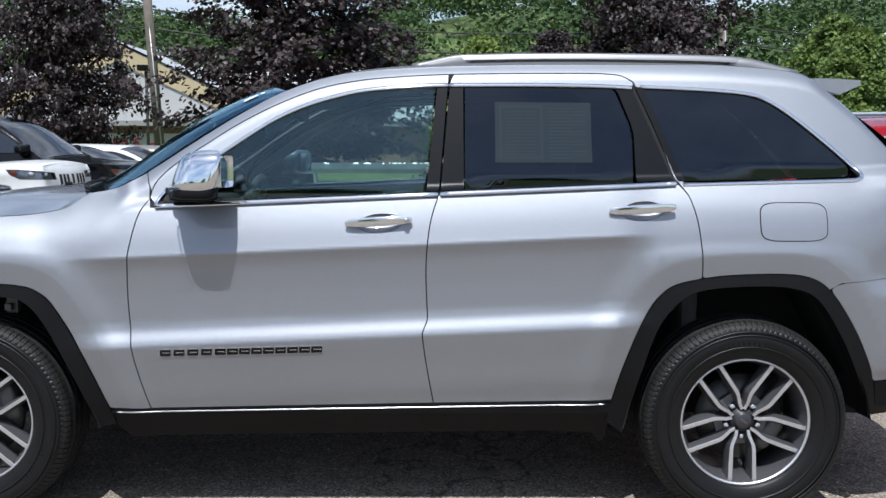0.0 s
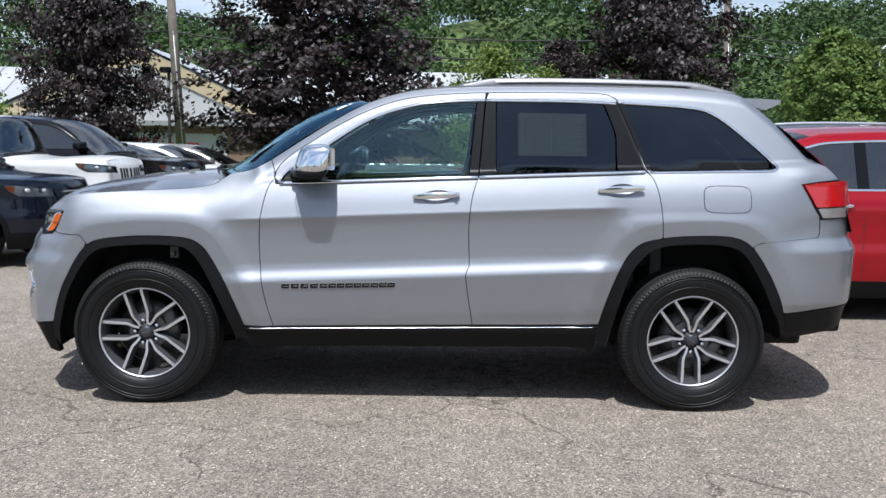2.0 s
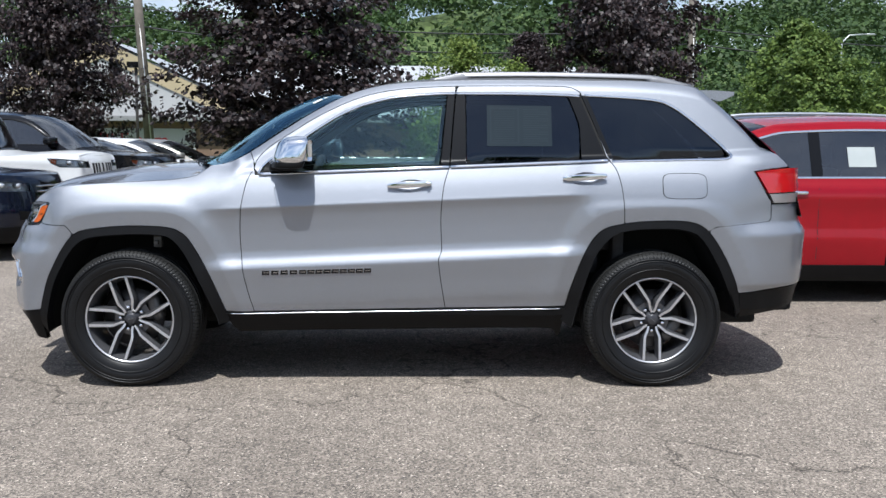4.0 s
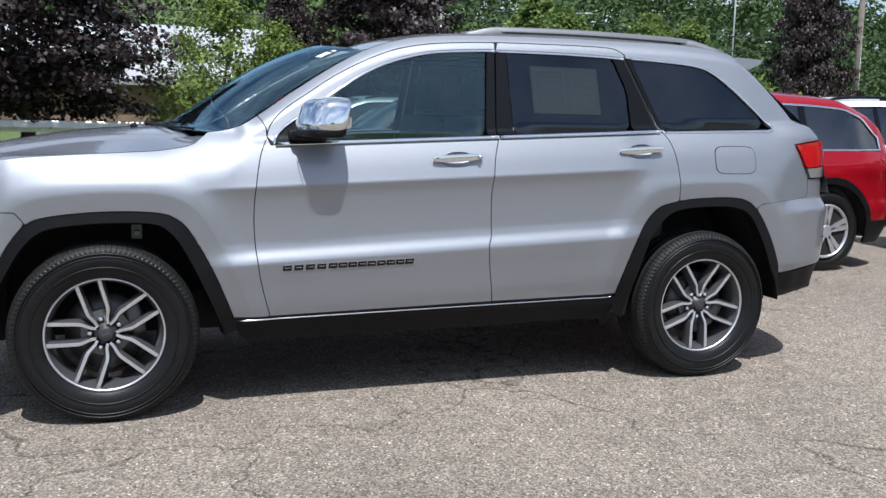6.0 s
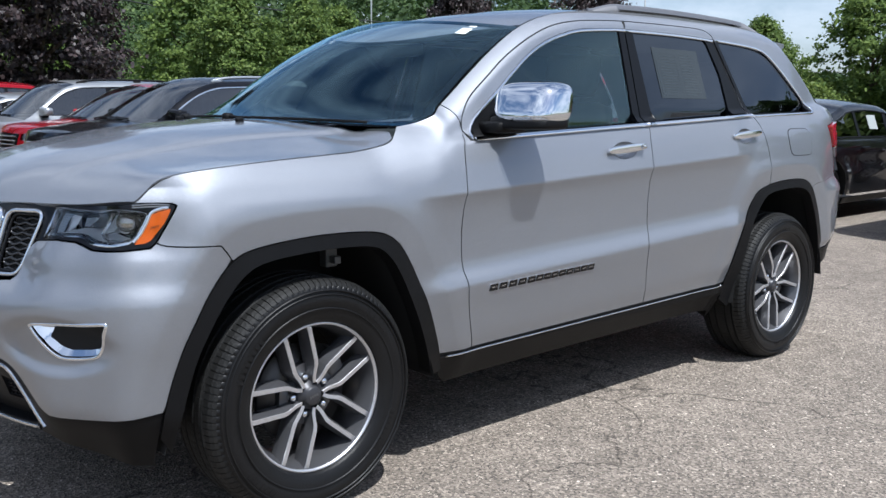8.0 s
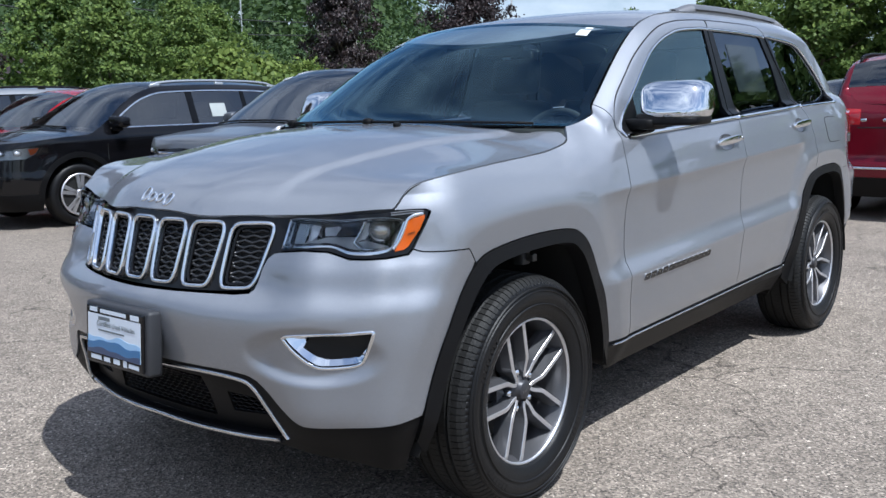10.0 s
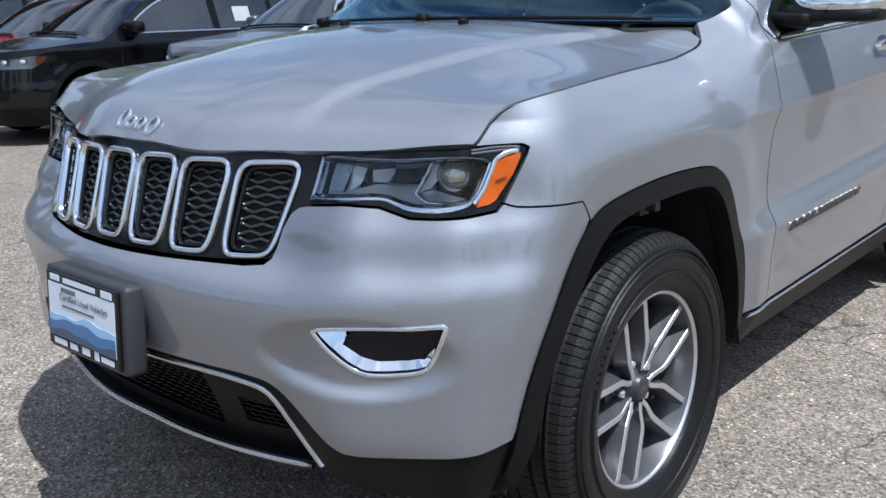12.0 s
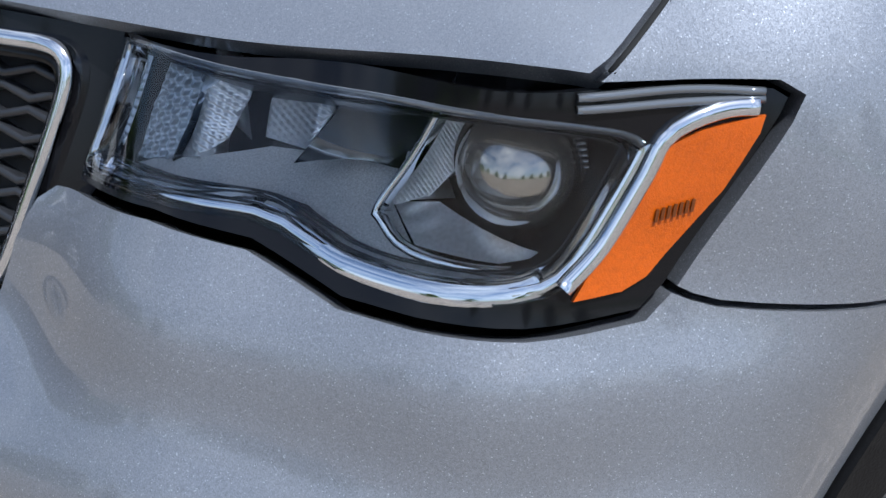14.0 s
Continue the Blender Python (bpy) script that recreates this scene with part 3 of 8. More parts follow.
def panel(name, outline, surf, material, parent, label="", su=0.04, sz=0.012, gap=0.0023, lip=0.016, flip=False, holes=(), eps=0.004):
    """A sheet cut from a surface surf(a, b) by an outline in (a, b), with turned-in edges. flip: mirrored to the other side."""
    loops = [dense(shrink(outline, gap), 0.02)] + [dense(shrink(h, -gap), 0.015) for h in holes]
    scale = np.array([su, sz])
    pts, edges = [], []
    for lp in loops:
        o = len(pts)
        pts += list(lp)
        edges += [(o + i, o + (i + 1) % len(lp)) for i in range(len(lp))]
    lo, hi = loops[0].min(0), loops[0].max(0)
    gx, gz = np.meshgrid(np.arange(lo[0] + su / 2, hi[0], su), np.arange(lo[1] + sz / 2, hi[1], sz))
    g = np.stack([gx.ravel(), gz.ravel()], 1)
    ok = inside(loops[0], g)
    for h in loops[1:]:
        ok &= ~inside(h, g)
    g = g[ok]
    rim = np.array(pts) / scale
    if len(g):
        near = np.array([np.min(np.sum((rim - q / scale) ** 2, 1)) for q in g])
        g = g[near > 0.2]
    allp = np.vstack([np.array(pts), g]) if len(g) else np.array(pts)
    vs, _, fs, *_ = delaunay_2d_cdt([Vector(p) for p in allp / scale], edges, [], 0, 1e-6)
    v2 = np.array([tuple(v) for v in vs]) * scale
    tri = np.array([tuple(f) for f in fs])
    cen = v2[tri].mean(1)
    ok = inside(loops[0], cen)
    for h in loops[1:]:
        ok &= ~inside(h, cen)
    tri = tri[ok]
    p3 = surf(v2[:, 0], v2[:, 1])
    da = surf(v2[:, 0] + eps, v2[:, 1]) - surf(v2[:, 0] - eps, v2[:, 1])
    db = surf(v2[:, 0], v2[:, 1] + eps) - surf(v2[:, 0], v2[:, 1] - eps)
    nn = np.cross(da, db)
    nn /= np.linalg.norm(nn, axis=1)[:, None] + 1e-12
    v, f, nv = list(p3), [tuple(t) for t in tri], list(nn)
    if lip:
        for lp in loops:
            o = len(v)
            q = surf(lp[:, 0], lp[:, 1])
            a = surf(lp[:, 0] + eps, lp[:, 1]) - surf(lp[:, 0] - eps, lp[:, 1])
            b = surf(lp[:, 0], lp[:, 1] + eps) - surf(lp[:, 0], lp[:, 1] - eps)
            n = np.cross(a, b)
            n /= np.linalg.norm(n, axis=1)[:, None] + 1e-12
            tan = np.roll(q, -1, 0) - np.roll(q, 1, 0)
            sidew = np.cross(tan, n)
            sidew /= np.linalg.norm(sidew, axis=1)[:, None] + 1e-12
            k = len(q)
            v += list(q) + list(q - n * lip)
            nv += list(sidew) + list(sidew)
            f += [(o + i, o + k + i, o + k + (i + 1) % k, o + (i + 1) % k) for i in range(k)]
    if flip:
        v = [(p[0], -p[1], p[2]) for p in v]
        nv = [(p[0], -p[1], p[2]) for p in nv]
        f = [t[::-1] for t in f]
    return mesh_ob(name, v, f, material, parent, label, nv)


def bead(name, line, surf, material, parent, width=0.012, height=0.006, label="", flip=False, closed=False, eps=0.004, sink=0.004, link=True):
    """A half-round strip along a line in (a, b) on the surface."""
    ln = np.array(line, float)
    q = surf(ln[:, 0], ln[:, 1])
    n = np.cross(surf(ln[:, 0] + eps, ln[:, 1]) - surf(ln[:, 0] - eps, ln[:, 1]), surf(ln[:, 0], ln[:, 1] + eps) - surf(ln[:, 0], ln[:, 1] - eps))
    n /= np.linalg.norm(n, axis=1)[:, None] + 1e-12
    t = np.roll(q, -1, 0) - np.roll(q, 1, 0) if closed else np.gradient(q, axis=0)
    t /= np.linalg.norm(t, axis=1)[:, None] + 1e-12
    s = np.cross(n, t)
    prof = [(-1, -sink), (-1, 0.45 * height), (-0.7, 0.85 * height), (0, height), (0.7, 0.85 * height), (1, 0.45 * height), (1, -sink)]
    k, m = len(q), len(prof)
    v = [q[i] + s[i] * (a * width / 2) + n[i] * b for i in range(k) for a, b in prof]
    f = [(i * m + j, i * m + j + 1, (i + 1) % k * m + j + 1, (i + 1) % k * m + j) for i in range(k if closed else k - 1) for j in range(m - 1)]
    if not closed:
        f += [tuple(range(m)), tuple((k - 1) * m + j for j in range(m - 1, -1, -1))]
    f = [t[::-1] for t in f]
    if flip:
        v = [(p[0], -p[1], p[2]) for p in v]
        f = [t[::-1] for t in f]
    if not link:
        return v, f
    return mesh_ob(name, v, f, material, parent, label)


def both(fn):
    """Builds a part on the driver's side and its mirror image."""
    return [fn(False), fn(True)]

# ---------------- the silver car ----------------
suv = thing("suv", "silver metallic mid-size SUV with chrome window trim parked on asphalt", "car")

# shared outlines on the side, (x, z)
def rows(*pts, gap=0.02):
    return catmull(pts, gap)


BELT = lambda x: 1.213 + 0.045 * x
DOOR_F = rows((-0.772, 1.212), (-0.806, 1.137), (-0.833, 0.989), (-0.840, 0.839), (-0.829, 0.690), (-0.809, 0.569), (-0.771, 0.425))
DOOR_B = rows((0.288, 0.446), (0.262, 0.60), (0.250, 0.69), (0.248, 0.722), (0.258, 0.748), (0.266, 0.772), (0.264, 0.826), (0.261, 0.975), (0.276, 1.123), (0.306, 1.226))
DOOR_R = rows((1.274, 0.930), (1.272, 0.99), (1.264, 1.08), (1.252, 1.152), (1.228, 1.228), (1.195, 1.266))
i0 = int(np.argmin(np.hypot(ARCH_R[:, 0] - 0.959, ARCH_R[:, 1] - 0.457)))
i1 = int(np.argmin(np.hypot(ARCH_R[:, 0] - 1.268, ARCH_R[:, 1] - 0.922)))
i2 = int(np.argmin(np.hypot(ARCH_R[:, 0] - 1.747, ARCH_R[:, 1] - 0.881)))
i3 = int(np.argmin(np.hypot(ARCH_R[:, 0] - 1.941, ARCH_R[:, 1] - 0.52)))
j0 = int(np.argmin(np.hypot(ARCH_F[:, 0] + 0.929, ARCH_F[:, 1] - 0.427)))
j1 = int(np.argmin(np.hypot(ARCH_F[:, 0] + 1.748, ARCH_F[:, 1] - 0.848)))
j2 = int(np.argmin(np.hypot(ARCH_F[:, 0] + 1.955, ARCH_F[:, 1] - 0.45)))
FRAME_TOP = rows((-0.772, 1.212), (-0.757, 1.262), (-0.697, 1.329), (-0.573, 1.414), (-0.450, 1.493), (-0.297, 1.571), (-0.144, 1.628), (0.009, 1.658), (0.162, 1.672),
                 (0.343, 1.681), (0.60, 1.685), (0.80, 1.686), (0.94, 1.684), (1.01, 1.675), (1.052, 1.650))
REAR_CUT = rows((1.052, 1.650), (1.10, 1.535), (1.15, 1.40), (1.195, 1.266))
CHROME_F = rows((-0.742, 1.186), (-0.738, 1.212), (-0.70, 1.258), (-0.60, 1.326), (-0.509, 1.387), (-0.447, 1.430), (-0.325, 1.508), (-0.203, 1.565), (-0.081, 1.602), (0.041, 1.626), (0.254, 1.642), (0.343, 1.644))
CHROME_R = rows((0.345, 1.644), (0.60, 1.645), (0.771, 1.644), (0.95, 1.640), (1.045, 1.635))
CHROME_Q = rows((1.075, 1.634), (1.22, 1.628), (1.38, 1.619), (1.49, 1.607), (1.56, 1.585), (1.657, 1.523), (1.816, 1.392), (1.885, 1.326), (1.900, 1.302), (1.885, 1.288))


LAMP_OUT = np.array([(-2.420, 0.997), (-2.275, 1.003), (-2.13, 1.015), (-2.024, 1.023), (-1.965, 1.022), (-1.912, 1.021), (-1.900, 1.015), (-1.906, 1.003), (-1.931, 0.963), (-1.964, 0.911),
                     (-1.980, 0.897), (-2.055, 0.891), (-2.125, 0.888), (-2.176, 0.888), (-2.206, 0.896), (-2.243, 0.906), (-2.32, 0.909), (-2.424, 0.899)])
SEAM = rows((-1.962, 0.911), (-1.935, 0.902), (-1.86, 0.899), (-1.797, 0.898), (-1.782, 0.892), (-1.754, 0.856))

# joint between hood and fender: places on the hood (x, y) and on the side (u, z)
SHUT_UZ = np.array([(u_at_x(px, pz), pz) for px, _y, pz in SHUT])
SHUT_XY = np.stack([SHUT[:, 0], -side(SHUT_UZ[:, 0], SHUT_UZ[:, 1])[:, 1]], 1)


# foot of the windshield pillar: the fender's rim along the glass, then its joint with the pillar
A_RIM = np.array([(u_of_x(x), float(ROOF_EDGE(x))) for x in np.linspace(-1.022, -0.805, 12)])
A_CUT = np.array([(u_of_x(-0.790), 1.285), (u_of_x(-0.774), 1.250)])
A_FOOT = np.vstack([A_RIM, A_CUT])


def glass_skin(u, z):
    """The panes lie 8 mm inside the skin of the cabin's sides."""
    return side(u, np.maximum(z, BELT(u) + 0.045) , -0.008) + np.stack([0 * u, 0 * u, np.minimum(0, z - BELT(u) - 0.045)], -1)


# --- doors
def oval(cx, cz, rx, rz, n=36):
    a = np.linspace(0, 2 * math.pi, n + 1)[:-1]
    return np.stack([cx + rx * np.cos(a), cz + rz * np.sin(a) + 0.06 * rx * np.cos(a)], 1)


def blob(c, r, n=0.5, m=0.5, ku=28, kv=18, shear=None):
    """verts, faces of a rounded block (superellipsoid) about c with half sizes r."""
    v, f = [], []
    sg = lambda t, e: math.copysign(abs(t) ** e, t)
    for j in range(kv + 1):
        b = -math.pi / 2 + math.pi * j / kv
        for i in range(ku):
            a = 2 * math.pi * i / ku
            p = Vector((sg(math.cos(b), n) * sg(math.cos(a), m) * r[0], sg(math.cos(b), n) * sg(math.sin(a), m) * r[1], sg(math.sin(b), n) * r[2]))
            if shear:
                p = shear(p)
            v.append(p + Vector(c))
    for j in range(kv):
        for i in range(ku):
            f.append((j * ku + i, j * ku + (i + 1) % ku, (j + 1) * ku + (i + 1) % ku, (j + 1) * ku + i))
    return v, f


CUP_F, CUP_R = (0.092, 1.124), (1.055, 1.170)


def cup(cx, cz):
    def s(u, z):
        r = np.clip(1 - ((u - cx) / 0.078) ** 2 - ((z - cz - 0.06 * (u - cx)) / 0.033) ** 2, 0, 1)
        return side(u, z, -0.022 * np.sqrt(r) - 0.0005)
    return s


for flip in (False, True):
    fd = panel("front_door", np.vstack([DOOR_F, DOOR_B, rows((0.30, BELT(0.30)), (-0.2, BELT(-0.2)), (-0.76, BELT(-0.76)))]), side, SILVER, suv, flip=flip, sz=0.009, holes=(oval(*CUP_F, 0.078, 0.033),))
    rd = panel("rear_door", np.vstack([DOOR_B[::-1], [(0.29, 0.446), (0.60, 0.450)], ARCH_R[i0:i1 + 1], DOOR_R, [(0.9, BELT(0.9)), (0.5, BELT(0.5))]]), side, SILVER, suv, flip=flip, su=0.02, sz=0.009, holes=(oval(*CUP_R, 0.078, 0.033),))
    for door, (cx, cz) in ((fd, CUP_F), (rd, CUP_R)):
        panel("handle_cup", oval(cx, cz, 0.079, 0.034), cup(cx, cz), SILVER, door, flip=flip, su=0.012, sz=0.006, gap=0, lip=0)
        sgn = 1 if flip else -1
        y0 = float(side(np.array([cx]), np.array([cz]))[0, 1]) * -sgn
        bar, fb = blob((0, 0, 0), (0.122, 0.011, 0.0175), 0.4, 0.3, 32, 14, lambda p: Vector((p.x, p.y * (1 - 0.3 * abs(p.x) / 0.12), p.z * (1.0 - 0.25 * (abs(p.x) / 0.12) ** 2) + 0.06 * p.x)))
        hv = [(p[0] + cx - 0.004, sgn * (abs(y0) + 0.016) + p[1], p[2] + cz + 0.008) for p in bar]
        handle = mesh_ob("door_handle", hv, fb, CHROME, door, "chrome pull handle")
        if not flip and door is fd:
            lk, lf = lathe([(0.0, 0.004), (0.0075, 0.004), (0.009, 0.0)], 16, Matrix.Translation((cx + 0.098, -abs(y0) - 0.031, cz + 0.014)) @ Matrix.Rotation(math.pi / 2, 4, "X"))
            mesh_ob("lock_cylinder", lk, lf, SATIN, handle)
    # painted window surrounds
    panel("window_frame", np.vstack([FRAME_TOP[FRAME_TOP[:, 0] < 0.345], [(0.345, 1.681)], CHROME_F[::-1]]), side, SILVER, fd, flip=flip, su=0.010, sz=0.008)
    panel("window_frame", np.vstack([FRAME_TOP[FRAME_TOP[:, 0] > 0.348], [(1.05, 1.636)], CHROME_R[::-1]]), side, SILVER, rd, flip=flip, su=0.014, sz=0.008)
    # panes
    gf = np.vstack([shrink(np.vstack([CHROME_F[:-1], [(0.300, 1.636), (0.262, 1.262), (0.26, BELT(0.26))]]), 0.004)])
    panel("window_glass", gf, glass_skin, TINTED, fd, "lightly tinted door glass", flip=flip, lip=0, su=0.05, sz=0.03)
    gr = np.array([(0.403, BELT(0.4)), (0.403, 1.637), (0.965, 1.634), (0.985, 1.61), (1.033, 1.485), (1.040, 1.44), (1.040, BELT(1.04))])
    panel("window_glass", gr, glass_skin, PRIVACY, rd, "dark privacy glass", flip=flip, lip=0, su=0.05, sz=0.03)
    # black pillar covers
    ps = lambda u, z: side(u, z, -0.002)
    panel("pillar_cover", np.array([(0.258, BELT(0.26) + 0.012), (0.298, 1.637), (0.342, 1.638), (0.309, BELT(0.31) + 0.012)]), ps, PILLAR, fd, flip=flip, su=0.03)
    panel("pillar_cover", np.array([(0.312, BELT(0.31) + 0.012), (0.346, 1.638), (0.401, 1.638), (0.403, BELT(0.4) + 0.012)]), ps, PILLAR, rd, flip=flip, su=0.03)
    panel("pillar_cover", np.array([(0.970, 1.634), (1.046, 1.630), (1.10, 1.50), (1.187, BELT(1.18) + 0.012), (1.045, BELT(1.05) + 0.012), (1.043, 1.45), (1.034, 1.49), (0.99, 1.61)]), ps, PILLAR, rd, flip=flip, su=0.03)
    panel("pillar_cover", np.array([(1.057, 1.634), (1.086, 1.632), (1.150, 1.47), (1.226, 1.278), (1.199, 1.278), (1.118, 1.49)]), lambda u, z: side(u, z, 0.0015), PILLAR, suv, flip=flip, su=0.02, sz=0.02, gap=0, lip=0.004)
    # chrome round the panes and along the belt
    bead("window_trim", CHROME_F + (0, -0.006), side, CHROME, fd, 0.012, 0.004, "chrome window trim", flip)
    bead("window_trim", CHROME_R + (0, -0.006), side, CHROME, rd, 0.012, 0.004, "chrome window trim", flip)
    bead("belt_trim", [(x, BELT(x) + 0.004) for x in np.linspace(-0.742, 0.305, 24)], lambda u, z: side(u, z - 0.012, 0.003) + np.array([0, 0, 0.012]), CHROME, fd, 0.016, 0.004, "chrome belt strip", flip)
    bead("belt_trim", [(x, BELT(x) + 0.004) for x in np.linspace(0.311, 1.185, 24)], lambda u, z: side(u, z - 0.012, 0.003) + np.array([0, 0, 0.012]), CHROME, rd, 0.016, 0.004, "chrome belt strip", flip)

    # --- body side: quarter panel, roof side and pillar in one pressing
    xs = np.linspace(1.70, -0.805, 60)
    edge = np.stack([u_of_x(xs), ROOF_EDGE(xs)], 1)
    dpost = np.array([(u_of_x(x), ROOF_EDGE(x)) for x in (2.20, 2.14, 2.06, 1.98, 1.90, 1.83, 1.78, 1.74)])
    tail_u = [u_of_x(v) for v in (1.787, 2.12, 2.123, 2.09, 2.016)]
    q_out = np.vstack([DOOR_R[:-1][::-1], ARCH_R[i1 + 1:i2 + 1], [(tail_u[0], 0.906), (tail_u[1] - 0.01, 0.934), (tail_u[2], 0.955), (tail_u[2], 1.045), (tail_u[3], 1.09), (tail_u[4], 1.214), (u_of_x(2.12), 1.228), (u_of_x(2.262), 1.2405)],
                       dpost, edge, A_CUT, FRAME_TOP[1:], REAR_CUT[1:-1]])
    q_hole = np.vstack([shrink(np.vstack([CHROME_Q, [(1.6, 1.278), (1.4, 1.274), (1.215, 1.270)]]), 0.004)])
    qp = panel("body_side", q_out, side, SILVER, suv, flip=flip, holes=(q_hole,), su=0.014, sz=0.009, gap=0.0022)
    panel("window_glass", q_hole, glass_skin, PRIVACY, qp, "dark privacy glass", flip=flip, lip=0, su=0.05, sz=0.03)
    bead("window_trim", np.vstack([CHROME_Q, rows((1.86, 1.281), (1.6, 1.275), (1.4, 1.270), (1.21, 1.264))]), side, CHROME, qp, 0.014, 0.005, "chrome window trim", flip)
    # fuel door
    if not flip:
        fc, ang = np.array((1.61, 1.132)), np.linspace(0, 2 * math.pi, 41)[:-1]
        sq = np.stack([np.sign(np.cos(ang)) * np.abs(np.cos(ang)) ** 0.42 * 0.122, np.sign(np.sin(ang)) * np.abs(np.sin(ang)) ** 0.42 * 0.068], 1)
        panel("fuel_door", fc + sq, lambda u, z: side(u, z, 0.0022), SILVER, suv, flip=flip, lip=0.004, gap=0.0)
        bead("fuel_door_gap", fc + sq * 1.012, side, DARK, suv, 0.005, 0.0016, "", flip, closed=True)

    # --- fender
    f_out = np.vstack([DOOR_F[1:][::-1], [(-0.772, 1.206)], A_FOOT[::-1], SHUT_UZ[:-5][::-1], LAMP_OUT[4:10], SEAM,
                       ARCH_F[j1:j0 + 1], [(-0.93, 0.425), (-0.80, 0.423)]])
    panel("fender", f_out, side, SILVER, suv, flip=flip, su=0.014, sz=0.008, gap=0.0023)

# --- hood
y_end = float(SHUT_XY[0, 1]) - 0.004
ys = np.linspace(-y_end, y_end, 60)
front = np.stack([-2.232 + NOSE_SWEEP(np.abs(ys)) - 0.010 * step(0.05, 0.3, np.abs(ys)) * (1 - step(0.55, 0.82, np.abs(ys))), ys], 1)
right = [(x, y - 0.0015) for x, y in SHUT_XY[1:-4]] + [(-1.046, 0.785), (-1.037, 0.766), (-1.036, 0.742), (-1.042, 0.71)]
rear = [(-1.207 + 0.17 * (y / 0.72) ** 2, y) for y in np.linspace(0.66, -0.66, 20)]
hood_out = np.vstack([front, right, rear, [(x, -y) for x, y in right[::-1]]])
hood = panel("hood", hood_out, lambda x, y: np.stack([x, y, hood_z(x, y)], -1), SILVER, suv, su=0.02, sz=0.02, gap=0.003)

# dark bar added in the hood joint, stands in for the gap's shade
for sgn in (1, -1):
    gv, gf = tube([(x, sgn * (y - 0.001), z - 0.0042) for x, y, z in SHUT[1:-4]], 0.0024, 6)
    mesh_ob('hood_gap_shade', gv, gf, DARK, suv)

# --- windshield, roof, tailgate
def screen(a, b):
    """Windshield: a across (-1 to 1), b up (0 to 1)."""
    a, b = np.asarray(a, float), np.asarray(b, float)
    xe = np.interp(b, [-0.1, 0.0, 1.0, 1.1], [-1.07, -1.0, -0.285, -0.21])
    q = side(u_of_x(xe), ROOF_EDGE(xe))
    bc = np.clip(b, 0, 1)
    p = np.stack([xe - (0.215 - 0.055 * bc) * (1 - a ** 2), -q[..., 1] * a, q[..., 2] - 0.004 + (0.016 + 0.032 * bc) * (1 - a ** 2)], -1)
    bulge = 0.035 * np.sin(np.pi * np.clip(b, 0, 1)) * (1 - 0.75 * a ** 2)
    p[..., 0] -= 0.5 * bulge
    p[..., 2] += 0.85 * bulge
    return p


def roof(x, y):
    x, y = np.asarray(x, float), np.asarray(y, float)
    half = 0.647 - 0.02 * step(0.8, 1.8, x)
    z = ROOF_EDGE(x) + 0.034 * (1 - (np.abs(y) / half) ** 2.2)
    return np.stack([x, y, z], -1)


gl = np.array([(-0.998, 0.0), (-0.998, 1.0), (0.998, 1.0), (0.998, 0.0)])
ws = panel("windshield", dense(gl, 0.05), lambda a, b: screen(-a, b), SCREEN, suv, "laminated windshield with a dark border", su=0.08, sz=0.08, gap=0, lip=0)
for a0, a1, b0, b1 in ((-0.996, 0.996, -0.02, 0.075), (-0.996, 0.996, 0.955, 1.01), (-0.996, -0.955, 0.075, 0.955), (0.955, 0.996, 0.075, 0.955)):
    panel("dark_border", dense(np.array([(a0, b0), (a0, b1), (a1, b1), (a1, b0)]), 0.05), lambda a, b: screen(-a, b) - np.array([-0.003, 0, 0.004]), BLACK_GLOSS, ws, su=0.08, sz=0.08, gap=0, lip=0)
r_out = np.vstack([[(-0.43 + 0.16 * (y / 0.66) ** 2, y) for y in np.linspace(-0.655, 0.655, 30)], [(x, 0.647 - 0.02 * float(step(0.8, 1.8, x))) for x in np.linspace(-0.22, 1.72, 50)],
                   [(1.76, y) for y in np.linspace(0.6, -0.6, 20)], [(x, -0.647 + 0.02 * float(step(0.8, 1.8, x))) for x in np.linspace(1.72, -0.22, 50)]])
panel("roof", r_out, lambda x, y: roof(x, y), SILVER, suv, su=0.04, sz=0.04, gap=0.001)

# ---------------- nose of the silver car ----------------
low_edge = rows((-2.99, 0.558), (-2.83, 0.558), (-2.66, 0.556), (-2.54, 0.550), (-2.475, 0.530), (-2.40, 0.452), (-2.345, 0.410), (-2.29, 0.402), (-2.12, 0.410), (-1.965, 0.428))
grille_edge = np.array([(-2.99, 0.772), (-2.73, 0.775), (-2.565, 0.777), (-2.515, 0.782), (-2.502, 0.793), (-2.485, 0.85), (-2.468, 0.882), (-2.447, 0.895)])
fog_ring = catmull([(-2.383, 0.668), (-2.370, 0.677), (-2.336, 0.681), (-2.175, 0.693), (-2.112, 0.697), (-2.102, 0.690), (-2.108, 0.668), (-2.128, 0.612), (-2.157, 0.586), (-2.25, 0.575), (-2.298, 0.585), (-2.346, 0.620), (-2.378, 0.656), (-2.383, 0.668)], 0.01)[:-1]


def mirror_u(line):
    """The same line on the other half of the nose, so that one sheet crosses the middle."""
    l = np.array(line)
    return np.stack([2 * U_NOSE - l[:, 0], l[:, 1]], 1)


def nose(u, z, out=0.0):
    """The skin, carried past the middle of the nose."""
    u = np.asarray(u, float)
    over = u < U_NOSE
    p = side(np.where(over, 2 * U_NOSE - u, u), z, out)
    p[..., 1] = np.where(over, -p[..., 1], p[..., 1])
    return p


